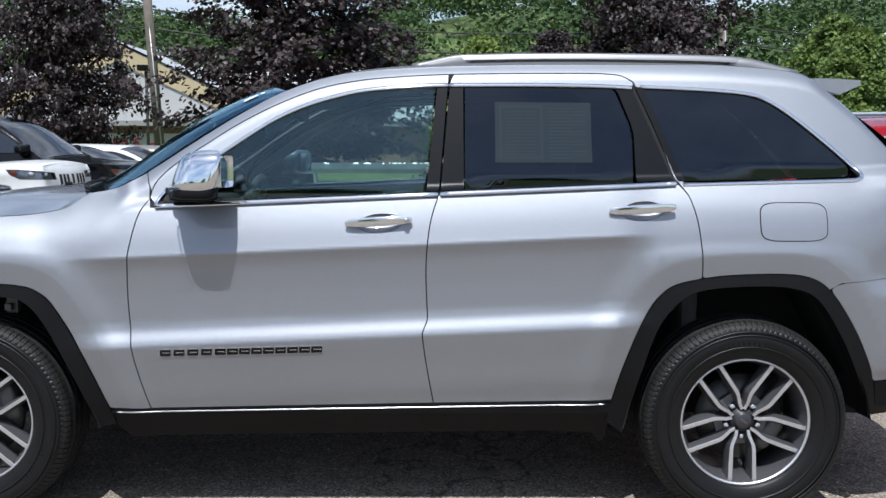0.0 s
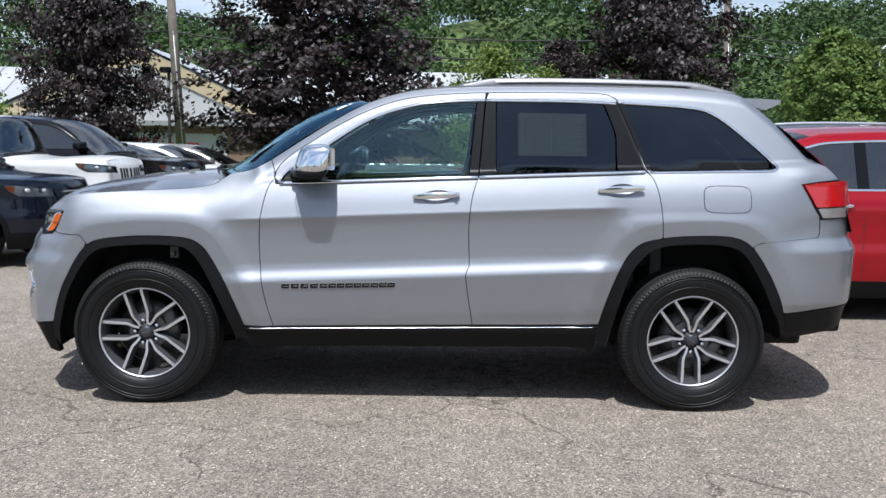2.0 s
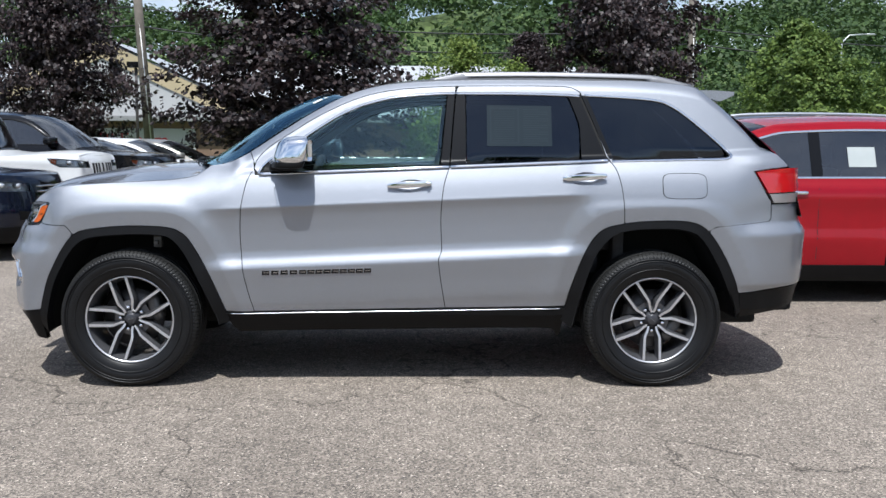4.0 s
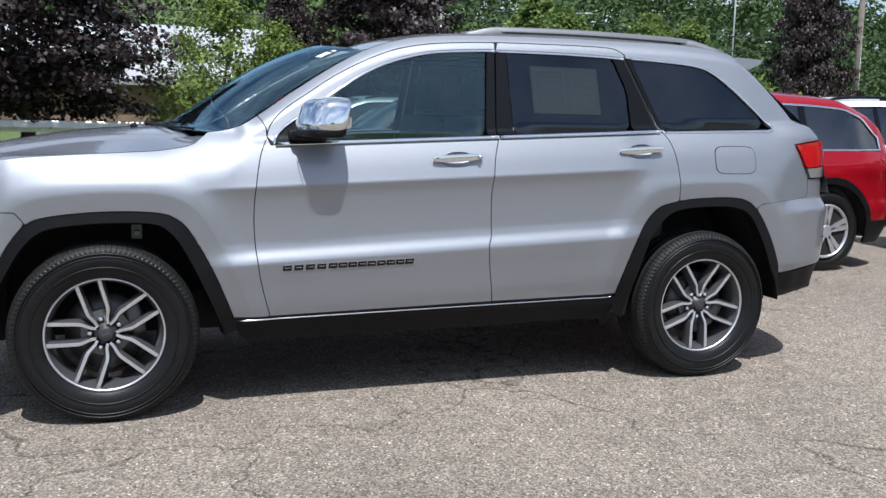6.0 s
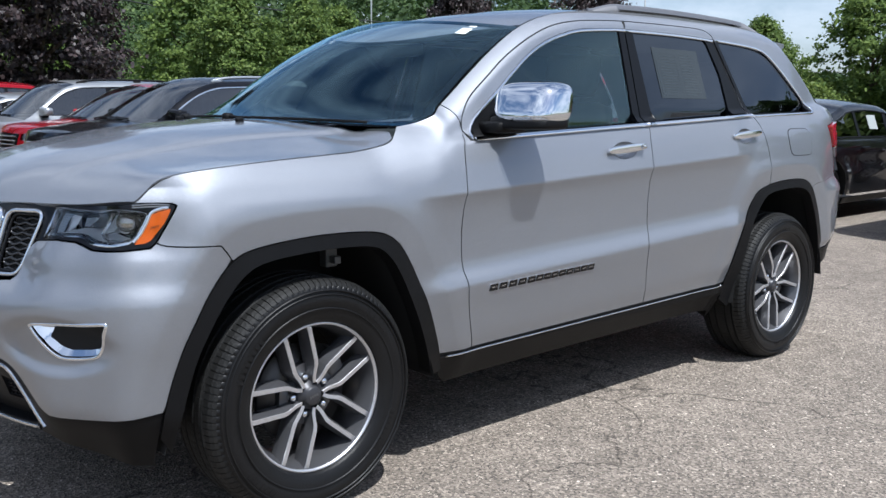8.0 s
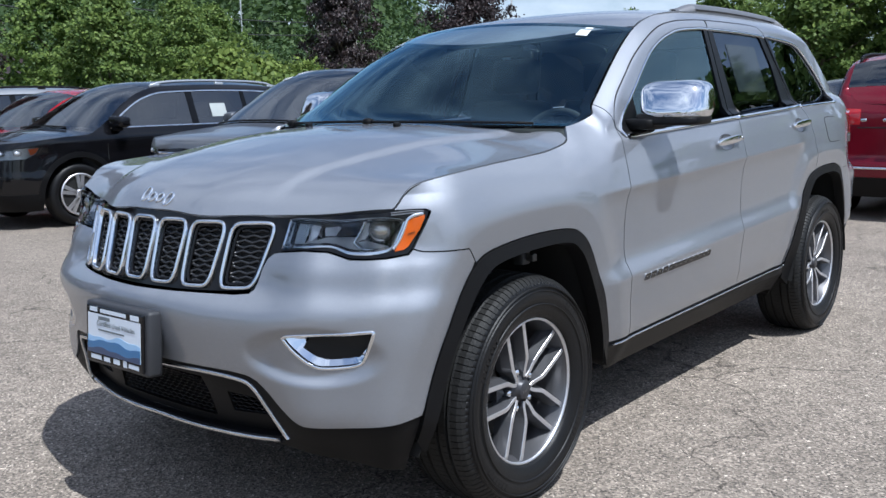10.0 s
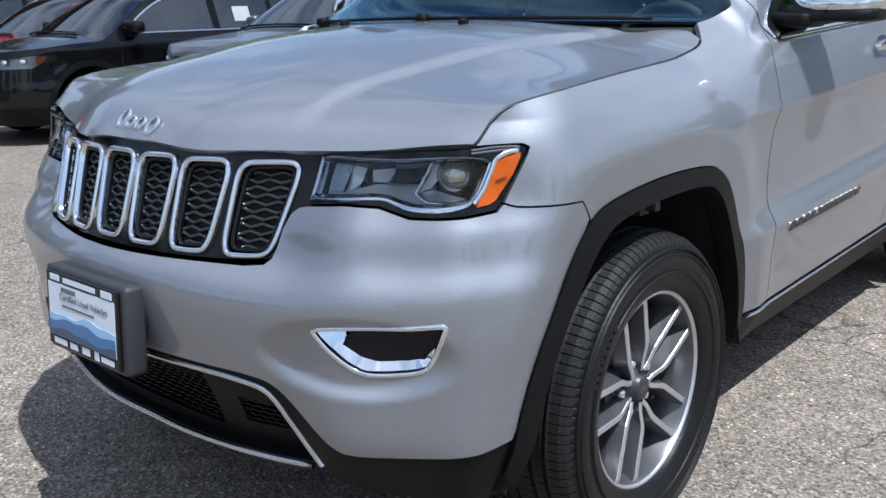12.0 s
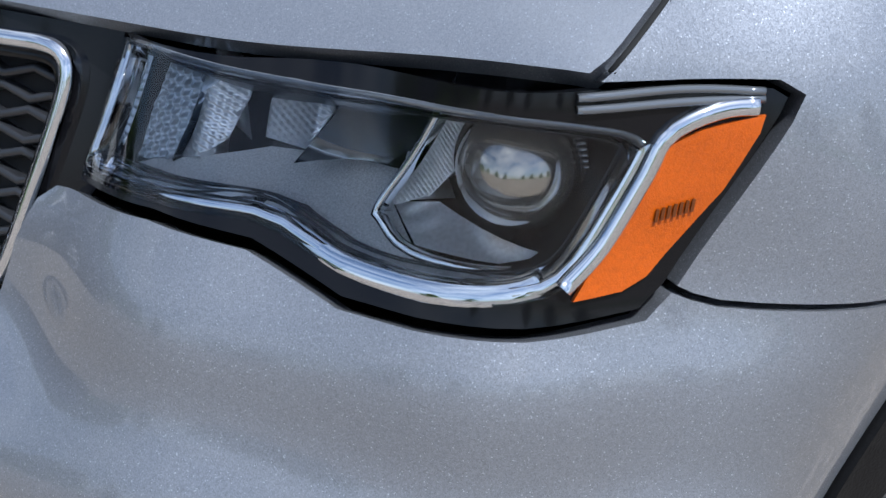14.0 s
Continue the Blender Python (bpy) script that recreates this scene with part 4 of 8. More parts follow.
cover = np.vstack([grille_edge, LAMP_OUT[::-1][:9], SEAM[1:], ARCH_F[j2:j1][::-1], low_edge[::-1], mirror_u(low_edge[1:]), mirror_u(ARCH_F[j2:j1]), mirror_u(SEAM[1:][::-1]), mirror_u(LAMP_OUT[-9:]), mirror_u(grille_edge[::-1])[:-1]])
bumper = panel("front_bumper", cover, nose, SILVER, suv, su=0.014, sz=0.008, gap=0.0018, holes=(shrink(fog_ring, 0.004), shrink(mirror_u(fog_ring), 0.004)), lip=0.02)

# black lower lip of the bumper, side to side
chin_edge = rows((-1.99, 0.245), (-2.10, 0.262), (-2.25, 0.285), (-2.42, 0.315), (-2.55, 0.318), (-2.75, 0.322), (-2.99, 0.325))
intake = rows((-2.99, 0.528), (-2.70, 0.530), (-2.565, 0.520), (-2.510, 0.500), (-2.468, 0.436), (-2.425, 0.365), (-2.44, 0.350), (-2.56, 0.343), (-2.76, 0.348), (-2.99, 0.352))
lip_half = np.vstack([low_edge[:-1], [(-1.966, 0.424), (-1.985, 0.30)], chin_edge])
lip_all = np.vstack([low_edge[:-1], [(-1.966, 0.424), (-1.985, 0.30)], chin_edge, mirror_u(chin_edge[::-1])[1:], mirror_u([(-1.985, 0.30), (-1.966, 0.424)]), mirror_u(low_edge[:-1][::-1])[:-1]])
intake_all = np.vstack([intake, mirror_u(intake[::-1])[1:-1]])
lip_ob = panel("bumper_lip", lip_all, lambda u, z: nose(u, z, -0.006), BLACK_TRIM, suv, "black textured plastic lower bumper", su=0.03, sz=0.015, gap=0.0015, lip=0.03, holes=(intake_all,))
panel("intake_back", shrink(intake_all, -0.01), lambda u, z: nose(u, z, -0.06), DARK, lip_ob, su=0.05, sz=0.03, gap=0, lip=0)
panel("intake_shelf", np.vstack([intake_all]), lambda u, z: nose(u, z, -0.035), BLACK_TRIM, lip_ob, su=0.05, sz=0.03, gap=0.0, lip=0.02,
      holes=(np.array([(-2.99 - 0.255, 0.505), (-2.735, 0.505), (-2.71, 0.372), (-2.99 - 0.28, 0.372)]), np.array([(-2.632, 0.468), (-2.525, 0.462), (-2.470, 0.405), (-2.625, 0.402)]), mirror_u([(-2.632, 0.468), (-2.525, 0.462), (-2.470, 0.405), (-2.625, 0.402)])))


def lattice(u0, u1, z0, z1, pitch_u, pitch_z, out, name, material, parent, rise=0.35, w=0.0035, keep=None, surf=None):
    """Wavy strands side by side that make a honeycomb screen."""
    meshes = []
    k = 0
    z = z0
    while z <= z1 + 1e-6:
        us = np.arange(u0, u1 + 1e-6, pitch_u / 4)
        ph = (us - u0) / pitch_u
        wave = np.clip(np.abs((ph + 0.5 * (k % 2)) % 1 * 2 - 1) * 2 - 0.5, 0, 1) - 0.5
        zs = z + wave * pitch_z * rise
        if keep is not None:
            ok = keep(us, zs)
            us, zs = us[ok], zs[ok]
        if len(us) > 3:
            meshes.append(bead("", np.stack([us, zs], 1), surf or (lambda u, zz: nose(u, zz, out)), material, parent, w, 0.004, link=False, sink=0.008))
        z += pitch_z
        k += 1
    v, f = join(*meshes)
    return tagged(mesh_ob(name, v, f, material, parent), "black wavy screen strands", "", "", "stuff")


lattice(-2.99 - 0.27, -2.72, 0.38, 0.50, 0.034, 0.0125, -0.045, "intake_screen", BLACK_GLOSS, lip_ob, 0.45)
for sgn in (0, 1):
    f = (lambda l: mirror_u(l)) if sgn else (lambda l: np.array(l))
    us = f([(-2.63, 0), (-2.48, 0)])[:, 0]
    lattice(min(us), max(us), 0.408, 0.465, 0.030, 0.0125, -0.045, "intake_screen", BLACK_GLOSS, lip_ob, 0.45)
up = rows((-2.99, 0.537), (-2.70, 0.541), (-2.557, 0.532), (-2.500, 0.511), (-2.458, 0.440), (-2.402, 0.346))
down = rows((-2.432, 0.336), (-2.545, 0.331), (-2.75, 0.336), (-2.99, 0.341))
bead("intake_trim", np.vstack([mirror_u(up[::-1]), up[1:]]), lambda u, z: nose(u, z, -0.004), SATIN, lip_ob, 0.013, 0.006, "satin chrome strip")
bead("chin_trim", np.vstack([down, mirror_u(down[::-1])[1:]]), lambda u, z: nose(u, z, -0.002), SATIN, lip_ob, 0.014, 0.006, "satin chrome strip")

# grille: black panel with seven chrome-ringed slots
SCREEN_GREY = mat("grille_screen", (0.022, 0.023, 0.026), 0.28, 0.1, spec=0.6)


def slot(k, grow=0.0):
    """Outline of a slot (s, z); s runs across the nose, k counts from the middle."""
    a = np.linspace(0, 2 * math.pi, 57)[:-1]
    w, h = 0.0530 + grow, 0.091 + grow
    x = np.sign(np.cos(a)) * np.abs(np.cos(a)) ** 0.36 * w
    y = np.sign(np.sin(a)) * np.abs(np.sin(a)) ** 0.36 * h
    x = x * (1 + 0.11 * y / h) + 0.0035 * k * y / h
    return np.stack([0.1395 * k - 0.018 + x, 0.887 + y - 0.0013 * abs(k) + x * 0.02 * np.sign(k)], 1)


def face(out):
    """The plane of the slots, bowed across and leaning back."""
    def f(sx, z):
        sx = np.asarray(sx, float)
        return np.stack([-2.262 + 0.34 * (sx + 0.018) ** 2 + 0.75 * (sx + 0.018) ** 4 + 0.30 * (z - 0.886) - out, -sx, np.asarray(z, float)], -1)
    return f


g_side = np.array([(0.0, 0.776), (0.20, 0.777), (0.40, 0.781), (0.470, 0.786), (0.490, 0.84), (0.512, 0.890), (0.575, 0.902), (0.585, 0.985), (0.50, 0.992), (0.25, 0.999), (0.0, 1.001)])
g_all = np.vstack([g_side * (1, 1), (g_side * (-1, 1))[::-1][1:-1]])
g_back = np.array([(-2.99, 0.778), (-2.73, 0.781), (-2.56, 0.783), (-2.505, 0.787), (-2.484, 0.86), (-2.462, 0.893), (-2.40, 0.906), (-2.40, 0.99), (-2.45, 0.997), (-2.7, 1.0), (-2.99, 1.002)])
grille = panel("grille", g_all - (0.018, 0), face(-0.006), BLACK_GLOSS, suv, "gloss black grille panel with chrome-ringed slots", su=0.03, sz=0.03, gap=0.0, lip=0.05, holes=[slot(k, 0.0) for k in range(-3, 4)])
g_back = np.vstack([g_back, mirror_u(g_back[::-1])[1:-1]])
panel("grille_back", shrink(g_back, -0.004), lambda u, z: nose(u, z, -0.13), DARK, grille, su=0.05, sz=0.05, gap=0, lip=0)
for k in range(-3, 4):
    ring = bead("slot_ring", slot(k, 0.003), face(-0.002), CHROME, grille, 0.0125, 0.010, "chrome slot surround", closed=True, sink=0.04)
    panel("slot_back", slot(k, -0.002), face(-0.024), DARK, ring, su=0.03, sz=0.03, gap=0, lip=0)
    poly = slot(k, -0.005)
    mid = 0.1395 * k - 0.018
    lattice(mid - 0.066, mid + 0.066, 0.802, 0.976, 0.046, 0.0150, 0.0, "slot_screen", SCREEN_GREY, ring, 0.5, 0.0066, keep=lambda a, b: inside(poly, np.stack([a, b], 1)), surf=face(-0.017))
    bead("slot_liner", slot(k, -0.008), face(-0.008), BLACK_GLOSS, ring, 0.008, 0.004, closed=True)

# script emblem on the hood edge, as plain rounded bars
for k, (y, w, h) in enumerate(((0.068, 0.030, 0.050), (0.024, 0.030, 0.032), (-0.018, 0.030, 0.032), (-0.064, 0.034, 0.046))):
    zc = 1.040 + (0.006 if k == 0 else -0.003 if k == 3 else 0)
    xc = float(np.interp(zc, HOOD_MID(np.linspace(-2.24, -2.1, 50)), np.linspace(-2.24, -2.1, 50))) + float(NOSE_SWEEP(abs(y)))
    a = np.linspace(0, 2 * math.pi, 25)[:-1]
    pts = [(xc - 0.004 + 0.55 * (h / 2 * math.sin(t)), y + w / 2 * math.cos(t) - 0.25 * h / 2 * math.sin(t), zc + 0.8 * h / 2 * math.sin(t)) for t in a]
    v, f = tube(pts, 0.0042, 8, closed=True)
    mesh_ob("emblem_bar", v, f, CHROME, hood, "chrome emblem shape")

# plate bracket with a printed dealer card
BRACKET = mat("grey_bracket", (0.028, 0.029, 0.033), 0.5, bump=0.1, bump_scale=300)
CARD = mat("card_white", (0.72, 0.78, 0.86), 0.35, coat=0.5)
CARD_BLUE = mat("card_blue", (0.035, 0.16, 0.36), 0.35, coat=0.5)
CARD_SKY = mat("card_pale_blue", (0.34, 0.55, 0.80), 0.35, coat=0.5)
CARD_DARK = mat("card_navy", (0.02, 0.05, 0.13), 0.35, coat=0.5)
PLATE = Matrix.Translation((-2.385, 0.0, 0.616)) @ Matrix.Rotation(radians(4), 4, "Y")
bm = bmesh.new()
box(bm, (0.004, -0.178, -0.100), (0.055, 0.178, 0.102), 0.012, PLATE)
bracket = part("plate_bracket", bm, BRACKET, suv, "dark grey plate bracket", True)
bm = bmesh.new()
box(bm, (-0.004, -0.160, -0.088), (0.006, 0.160, 0.090), 0.004, PLATE)
holder = part("plate_frame", bm, BLACK_GLOSS, bracket, "black dealer plate frame with pale bars")


def flat(name, pts, x, material, parent, m=PLATE):
    """A thin printed shape (y, z) on the card."""
    k = len(pts)
    v = [tuple(m @ Vector((x, -y, z))) for y, z in pts] + [tuple(m @ Vector((x + 0.001, -y, z))) for y, z in pts]
    f = [tuple(range(k))[::-1], tuple(range(k, 2 * k))] + [(i, (i + 1) % k, k + (i + 1) % k, k + i) for i in range(k)]
    return mesh_ob(name, v, f, material, parent, smooth=False)


card = flat("dealer_card", [(-0.148, -0.060), (0.148, -0.060), (0.148, 0.066), (-0.148, 0.066)], -0.0052, CARD, bracket)
wave = lambda h, a, ph: [(-0.148, -0.060)] + [(0.148, -0.060)] + [(y, h + a * math.sin(26 * y + ph) + 0.6 * a * math.sin(61 * y)) for y in np.linspace(0.148, -0.148, 30)]
flat("card_hill", wave(-0.004, 0.006, 0.4), -0.0060, CARD_SKY, card)
flat("card_hill", wave(-0.018, 0.005, 1.9), -0.0068, CARD_BLUE, card)
flat("card_hill", wave(-0.044, 0.004, 3.1), -0.0076, CARD_DARK, card)
for y0, y1, z0, z1 in ((-0.135, -0.092, 0.072, 0.086), (-0.075, 0.07, 0.072, 0.084), (0.095, 0.14, 0.070, 0.086), (-0.13, -0.07, -0.080, -0.066), (-0.055, -0.02, -0.080, -0.066), (0.0, 0.035, -0.080, -0.064), (0.055, 0.075, -0.082, -0.062), (0.085, 0.14, -0.080, -0.067), (-0.085, -0.02, 0.049, 0.060)):
    flat("frame_mark", [(y0, z0), (y1, z0), (y1, z1), (y0, z1)], -0.0062 if z0 > 0.065 or z0 < -0.06 else -0.0066, CARD if z0 > 0.065 or z0 < -0.06 else INK, holder)
txt = bpy.data.curves.new("card_writing", "FONT")
txt.body, txt.size, txt.extrude, txt.align_x = "Certified Used Vehicles", 0.0225, 0.0003, "LEFT"
tob = new("card_writing", txt)
dg = bpy.context.evaluated_depsgraph_get()
tme = bpy.data.meshes.new_from_object(tob.evaluated_get(dg))
bpy.data.objects.remove(tob)
tme.materials.clear()
tme.materials.append(INK)
tme.transform(PLATE @ Matrix.Translation((-0.0062, 0.095, 0.030)) @ Matrix(((0, 0, -1, 0), (-1, 0, 0, 0), (0, 1, 0, 0), (0, 0, 0, 1))))
word = new("card_writing", tme)
word.parent = card
flat("card_line", [(-0.085, 0.014), (0.06, 0.014), (0.06, 0.019), (-0.085, 0.019)], -0.0062, INK, card)

# headlamps, fog lamps
bez = catmull([(-2.408, 0.992), (-2.414, 0.95), (-2.422, 0.911), (-2.417, 0.905), (-2.345, 0.912), (-2.245, 0.916), (-2.212, 0.909), (-2.179, 0.901), (-2.15, 0.899), (-2.125, 0.900), (-2.06, 0.905), (-2.028, 0.914),
               (-2.006, 0.938), (-1.980, 0.984), (-1.984, 0.994), (-2.0, 1.0015), (-2.04, 1.0067), (-2.08, 1.0065), (-2.12, 1.003), (-2.16, 0.9987), (-2.20, 0.995), (-2.24, 0.9945), (-2.32, 0.997), (-2.37, 0.996), (-2.408, 0.992)], 0.012)[:-1]
amber = np.array([(-1.978, 0.990), (-1.955, 0.999), (-1.917, 1.007), (-1.920, 0.996), (-1.938, 0.965), (-1.978, 0.918), (-1.993, 0.911), (-2.026, 0.908), (-2.016, 0.923), (-1.993, 0.958)])


CELL_GLASS = mat("cell_glass", (0.62, 0.67, 0.72), 0.18, 0.6)
LENS_EDGE = mat("lens_edge", (0.16, 0.17, 0.185), 0.12, 0.5, coat=1.0)
DEEP_AMBER = mat("deep_amber", (0.12, 0.03, 0.004), 0.3)


def sk(out):
    return lambda u, z: side(u, z, out)


for flip in (False, True):
    lamp = panel("headlight", shrink(LAMP_OUT, 0.003), sk(-0.004), BLACK_GLOSS, suv, "headlight with clear lens, projector and amber marker", flip=flip, su=0.02, sz=0.012, gap=0, lip=0.012, holes=(shrink(bez, 0.002),))
    panel("lamp_housing", shrink(bez, -0.004), sk(-0.085), LAMP_DARK, lamp, flip=flip, su=0.02, sz=0.012, gap=0, lip=0)
    bead("lamp_wall", shrink(bez, 0.012), sk(-0.018), LAMP_DARK, lamp, 0.002, 0.001, "", flip, closed=True, sink=0.072)
    # chrome bezel, widest along the bottom and beside the amber
    edge = shrink(bez, 0.004)
    e0 = int(np.argmin(np.hypot(edge[:, 0] + 2.408, edge[:, 1] - 0.987)))
    e1 = int(np.argmin(np.hypot(edge[:, 0] + 1.982, edge[:, 1] - 0.995)))
    bead("chrome_bezel", np.vstack([edge[e0:], edge[:e1 + 1]]) if e0 > e1 else edge[e0:e1 + 1], sk(-0.011), CHROME, lamp, 0.012, 0.006, "chrome bezel", flip, sink=0.012)
    bead("lens_edge", np.vstack([edge[e1:], edge[:2]]) if e0 <= e1 else edge[e1:e0 + 1], sk(-0.007), LENS_EDGE, lamp, 0.005, 0.003, "", flip, sink=0.012)
    bead("bezel_foot", rows((-2.385, 0.916), (-2.30, 0.919), (-2.245, 0.922), (-2.210, 0.914), (-2.178, 0.906), (-2.12, 0.9045), (-2.065, 0.909), (-2.04, 0.915), gap=0.008), lambda u, z: side(u, z, -0.0085 - 0.5 * np.clip(z - 0.905, -0.02, 0.03) * 0.4), CHROME, lamp, 0.0175, 0.0045, "chrome bezel", flip)
    bead("bezel_side", rows((-2.030, 0.915), (-2.006, 0.938), (-1.984, 0.975), (-1.976, 0.993), (-1.962, 1.002), (-1.94, 1.008), (-1.922, 1.009), gap=0.006), sk(-0.004), CHROME, lamp, 0.010, 0.005, "chrome bezel", flip)
    for dz in (0.0, 0.0065):
        bead("lens_ridge", rows((-2.03, 1.0105 + dz * 0.9), (-1.97, 1.012 + dz), (-1.918, 1.0125 + dz * 0.6), gap=0.01), sk(-0.004), LENS_EDGE, lamp, 0.0045, 0.003, "", flip)
    panel("turn_signal", amber, sk(-0.001), AMBER, lamp, "amber side marker", flip=flip, su=0.01, sz=0.008, gap=0.001, lip=0.006)
    for k in range(7):
        u0 = -1.978 + 0.0034 * k
        panel("marker_bar", np.array([(u0, 0.950 + 0.0008 * k), (u0 + 0.0018, 0.950 + 0.0008 * k), (u0 + 0.0024, 0.957 + 0.0008 * k), (u0 + 0.0006, 0.957 + 0.0008 * k)]), sk(0.0008), DEEP_AMBER, lamp, flip=flip, su=0.01, sz=0.005, gap=0, lip=0.001)
    # grained floor of the lamp, rising to the back
    floor_line = np.array([(-2.391, 0.912), (-2.36, 0.921), (-2.267, 0.938), (-2.16, 0.940), (-2.163, 0.930), (-2.134, 0.914), (-2.065, 0.913), (-2.026, 0.918), (-2.036, 0.909), (-2.062, 0.906), (-2.12, 0.903), (-2.176, 0.904), (-2.20, 0.910), (-2.241, 0.920)])
    panel("lamp_floor", floor_line, lambda u, z: side(u, z, -0.012 - 1.35 * np.clip(z - 0.903, 0, 0.05)), LAMP_GRAIN, lamp, flip=flip, su=0.012, sz=0.005, gap=0, lip=0)
    # ribbed inner cell: small vertical blocks, fluted at its side
    cell = lambda u, z: side(u, z, -0.036 + 0.0022 * np.cos((u + 0.25 * z) * 2 * math.pi / 0.0105) + 0.0018 * np.cos((z - 0.944) * 2 * math.pi / 0.0062))
    panel("inner_reflector", np.array([(-2.368, 0.983), (-2.322, 0.985), (-2.326, 0.950), (-2.338, 0.926), (-2.385, 0.916), (-2.380, 0.948)]), cell, CELL_GLASS, lamp, flip=flip, su=0.0024, sz=0.0015, gap=0, lip=0.03, eps=0.0008)
    flute = lambda c, k: (lambda u, z: side(u, z, c + 0.0012 * np.cos((z - 0.35 * u) * 2 * math.pi / 0.0042) - 0.35 * np.abs(u - k)))
    panel("inner_flutes", np.array([(-2.320, 0.985), (-2.289, 0.985), (-2.288, 0.966), (-2.297, 0.942), (-2.316, 0.930), (-2.336, 0.925), (-2.324, 0.950)]), flute(-0.040, -2.32), LAMP_CHROME, lamp, flip=flip, su=0.006, sz=0.001, gap=0, lip=0.02, eps=0.0006)
    # high beam: a fluted half and a clear mirror half
    panel("high_beam_flutes", np.array([(-2.271, 0.986), (-2.211, 0.987), (-2.220, 0.963), (-2.234, 0.944), (-2.274, 0.942), (-2.277, 0.96)]), flute(-0.046, -2.23), LAMP_CHROME, lamp, flip=flip, su=0.006, sz=0.001, gap=0, lip=0.02, eps=0.0006)
    panel("high_beam_reflector", np.array([(-2.209, 0.987), (-2.131, 0.989), (-2.150, 0.957), (-2.166, 0.948), (-2.232, 0.943), (-2.218, 0.963)]), lambda u, z: side(u, z, -0.042 - 0.7 * (z - 0.943) + 0.016 * ((u + 2.17) / 0.06) ** 2), LAMP_MIRROR, lamp, flip=flip, su=0.006, sz=0.003, gap=0, lip=0.0)
    # projector: dimpled shield, bright edge, lens with its ring and a comb of vents
    dimple = lambda c: (lambda u, z: side(u, z, c - 0.45 * np.clip(u + 2.163, 0, 0.2) + 0.0007 * np.cos(u * 2 * math.pi / 0.0042) * np.cos(z * 2 * math.pi / 0.0036)))
    panel("projector_shield", np.array([(-2.119, 0.991), (-2.096, 0.990), (-2.100, 0.958), (-2.128, 0.938), (-2.155, 0.931), (-2.161, 0.931)]), dimple(-0.030), LAMP_CHROME, lamp, flip=flip, su=0.0014, sz=0.0012, gap=0, lip=0.02, eps=0.0006)
    panel("projector_floor", np.array([(-2.158, 0.929), (-2.120, 0.934), (-2.082, 0.928), (-2.030, 0.920), (-2.068, 0.916), (-2.134, 0.916)]), lambda u, z: side(u, z, -0.026 - 1.2 * np.clip(z - 0.914, 0, 0.03)), LAMP_CHROME, lamp, flip=flip, su=0.006, sz=0.003, gap=0, lip=0)
    bead("projector_trim", rows((-2.119, 0.994), (-2.140, 0.963), (-2.163, 0.932), (-2.160, 0.926), (-2.136, 0.914), (-2.066, 0.9135), (-2.027, 0.919), gap=0.006), sk(-0.024), CHROME, lamp, 0.0058, 0.004, "", flip)
    c0 = side(np.array([-2.052]), np.array([0.963]), -0.050)[0]
    rot = Vector((-0.86, -0.50, 0.05)).to_track_quat("Z", "Y").to_matrix().to_4x4()
    mm = Matrix.Translation(c0) @ rot
    for nm, prof, ml in (("projector_lens", [(0.0335, 0.0), (0.0325, 0.010), (0.0285, 0.019), (0.0215, 0.026), (0.012, 0.031), (0.005, 0.0328), (0.0, 0.0332)], GLASS_BALL),
                         ("projector_ring", [(0.038, -0.03), (0.038, -0.004), (0.0370, -0.001), (0.0350, -0.001), (0.0335, -0.003), (0.033, -0.02)], LAMP_DARK)):
        v, f = lathe(prof, 40, mm)
        if flip:
            v, f = [(a, -b, c) for a, b, c in v], [t[::-1] for t in f]
        mesh_ob(nm, v, f, ml, lamp)
    for k in range(9):
        zc = 0.9885 - 0.0034 * k
        uc = -2.0165 + 0.0011 * k
        bead("vent_rib", np.array([(uc, zc), (uc + 0.004, zc + 0.0002), (uc + 0.008, zc + 0.0004)]), sk(-0.036), SATIN, lamp, 0.0014, 0.002, "", flip)
    panel("lens", shrink(bez, 0.0015), sk(-0.0035), CLEAR, lamp, "clear lamp cover", flip=flip, su=0.02, sz=0.012, gap=0, lip=0)
    # fog lamp
    fog = bead("fog_light", shrink(fog_ring, 0.004), sk(-0.003), CHROME, suv, 0.011, 0.006, "fog lamp pocket with a chrome surround", flip, closed=True, sink=0.02)
    wing = np.array([(-2.374, 0.667), (-2.325, 0.673), (-2.300, 0.645), (-2.285, 0.622), (-2.262, 0.609), (-2.235, 0.606), (-2.150, 0.612), (-2.128, 0.640), (-2.124, 0.622), (-2.145, 0.596), (-2.166, 0.588), (-2.25, 0.581), (-2.296, 0.590), (-2.343, 0.623)])
    wing_edge = rows((-2.378, 0.667), (-2.345, 0.621), (-2.298, 0.587), (-2.25, 0.577), (-2.157, 0.588), (-2.126, 0.612), (-2.105, 0.690))
    panel("chrome_wing", wing, lambda u, z: side(u, z, -0.004 - 0.75 * away(wing_edge, u, z)), CHROME, fog, flip=flip, su=0.008, sz=0.005, gap=0, lip=0.03)
    panel("fog_pocket", shrink(fog_ring, 0.003), sk(-0.065), DARK, fog, flip=flip, su=0.03, sz=0.02, gap=0, lip=0)
    bead("pocket_wall", shrink(fog_ring, 0.006), sk(-0.008), BLACK_TRIM, fog, 0.004, 0.001, "", flip, closed=True, sink=0.06)
    c0 = side(np.array([-2.185]), np.array([0.635]), -0.055)[0]
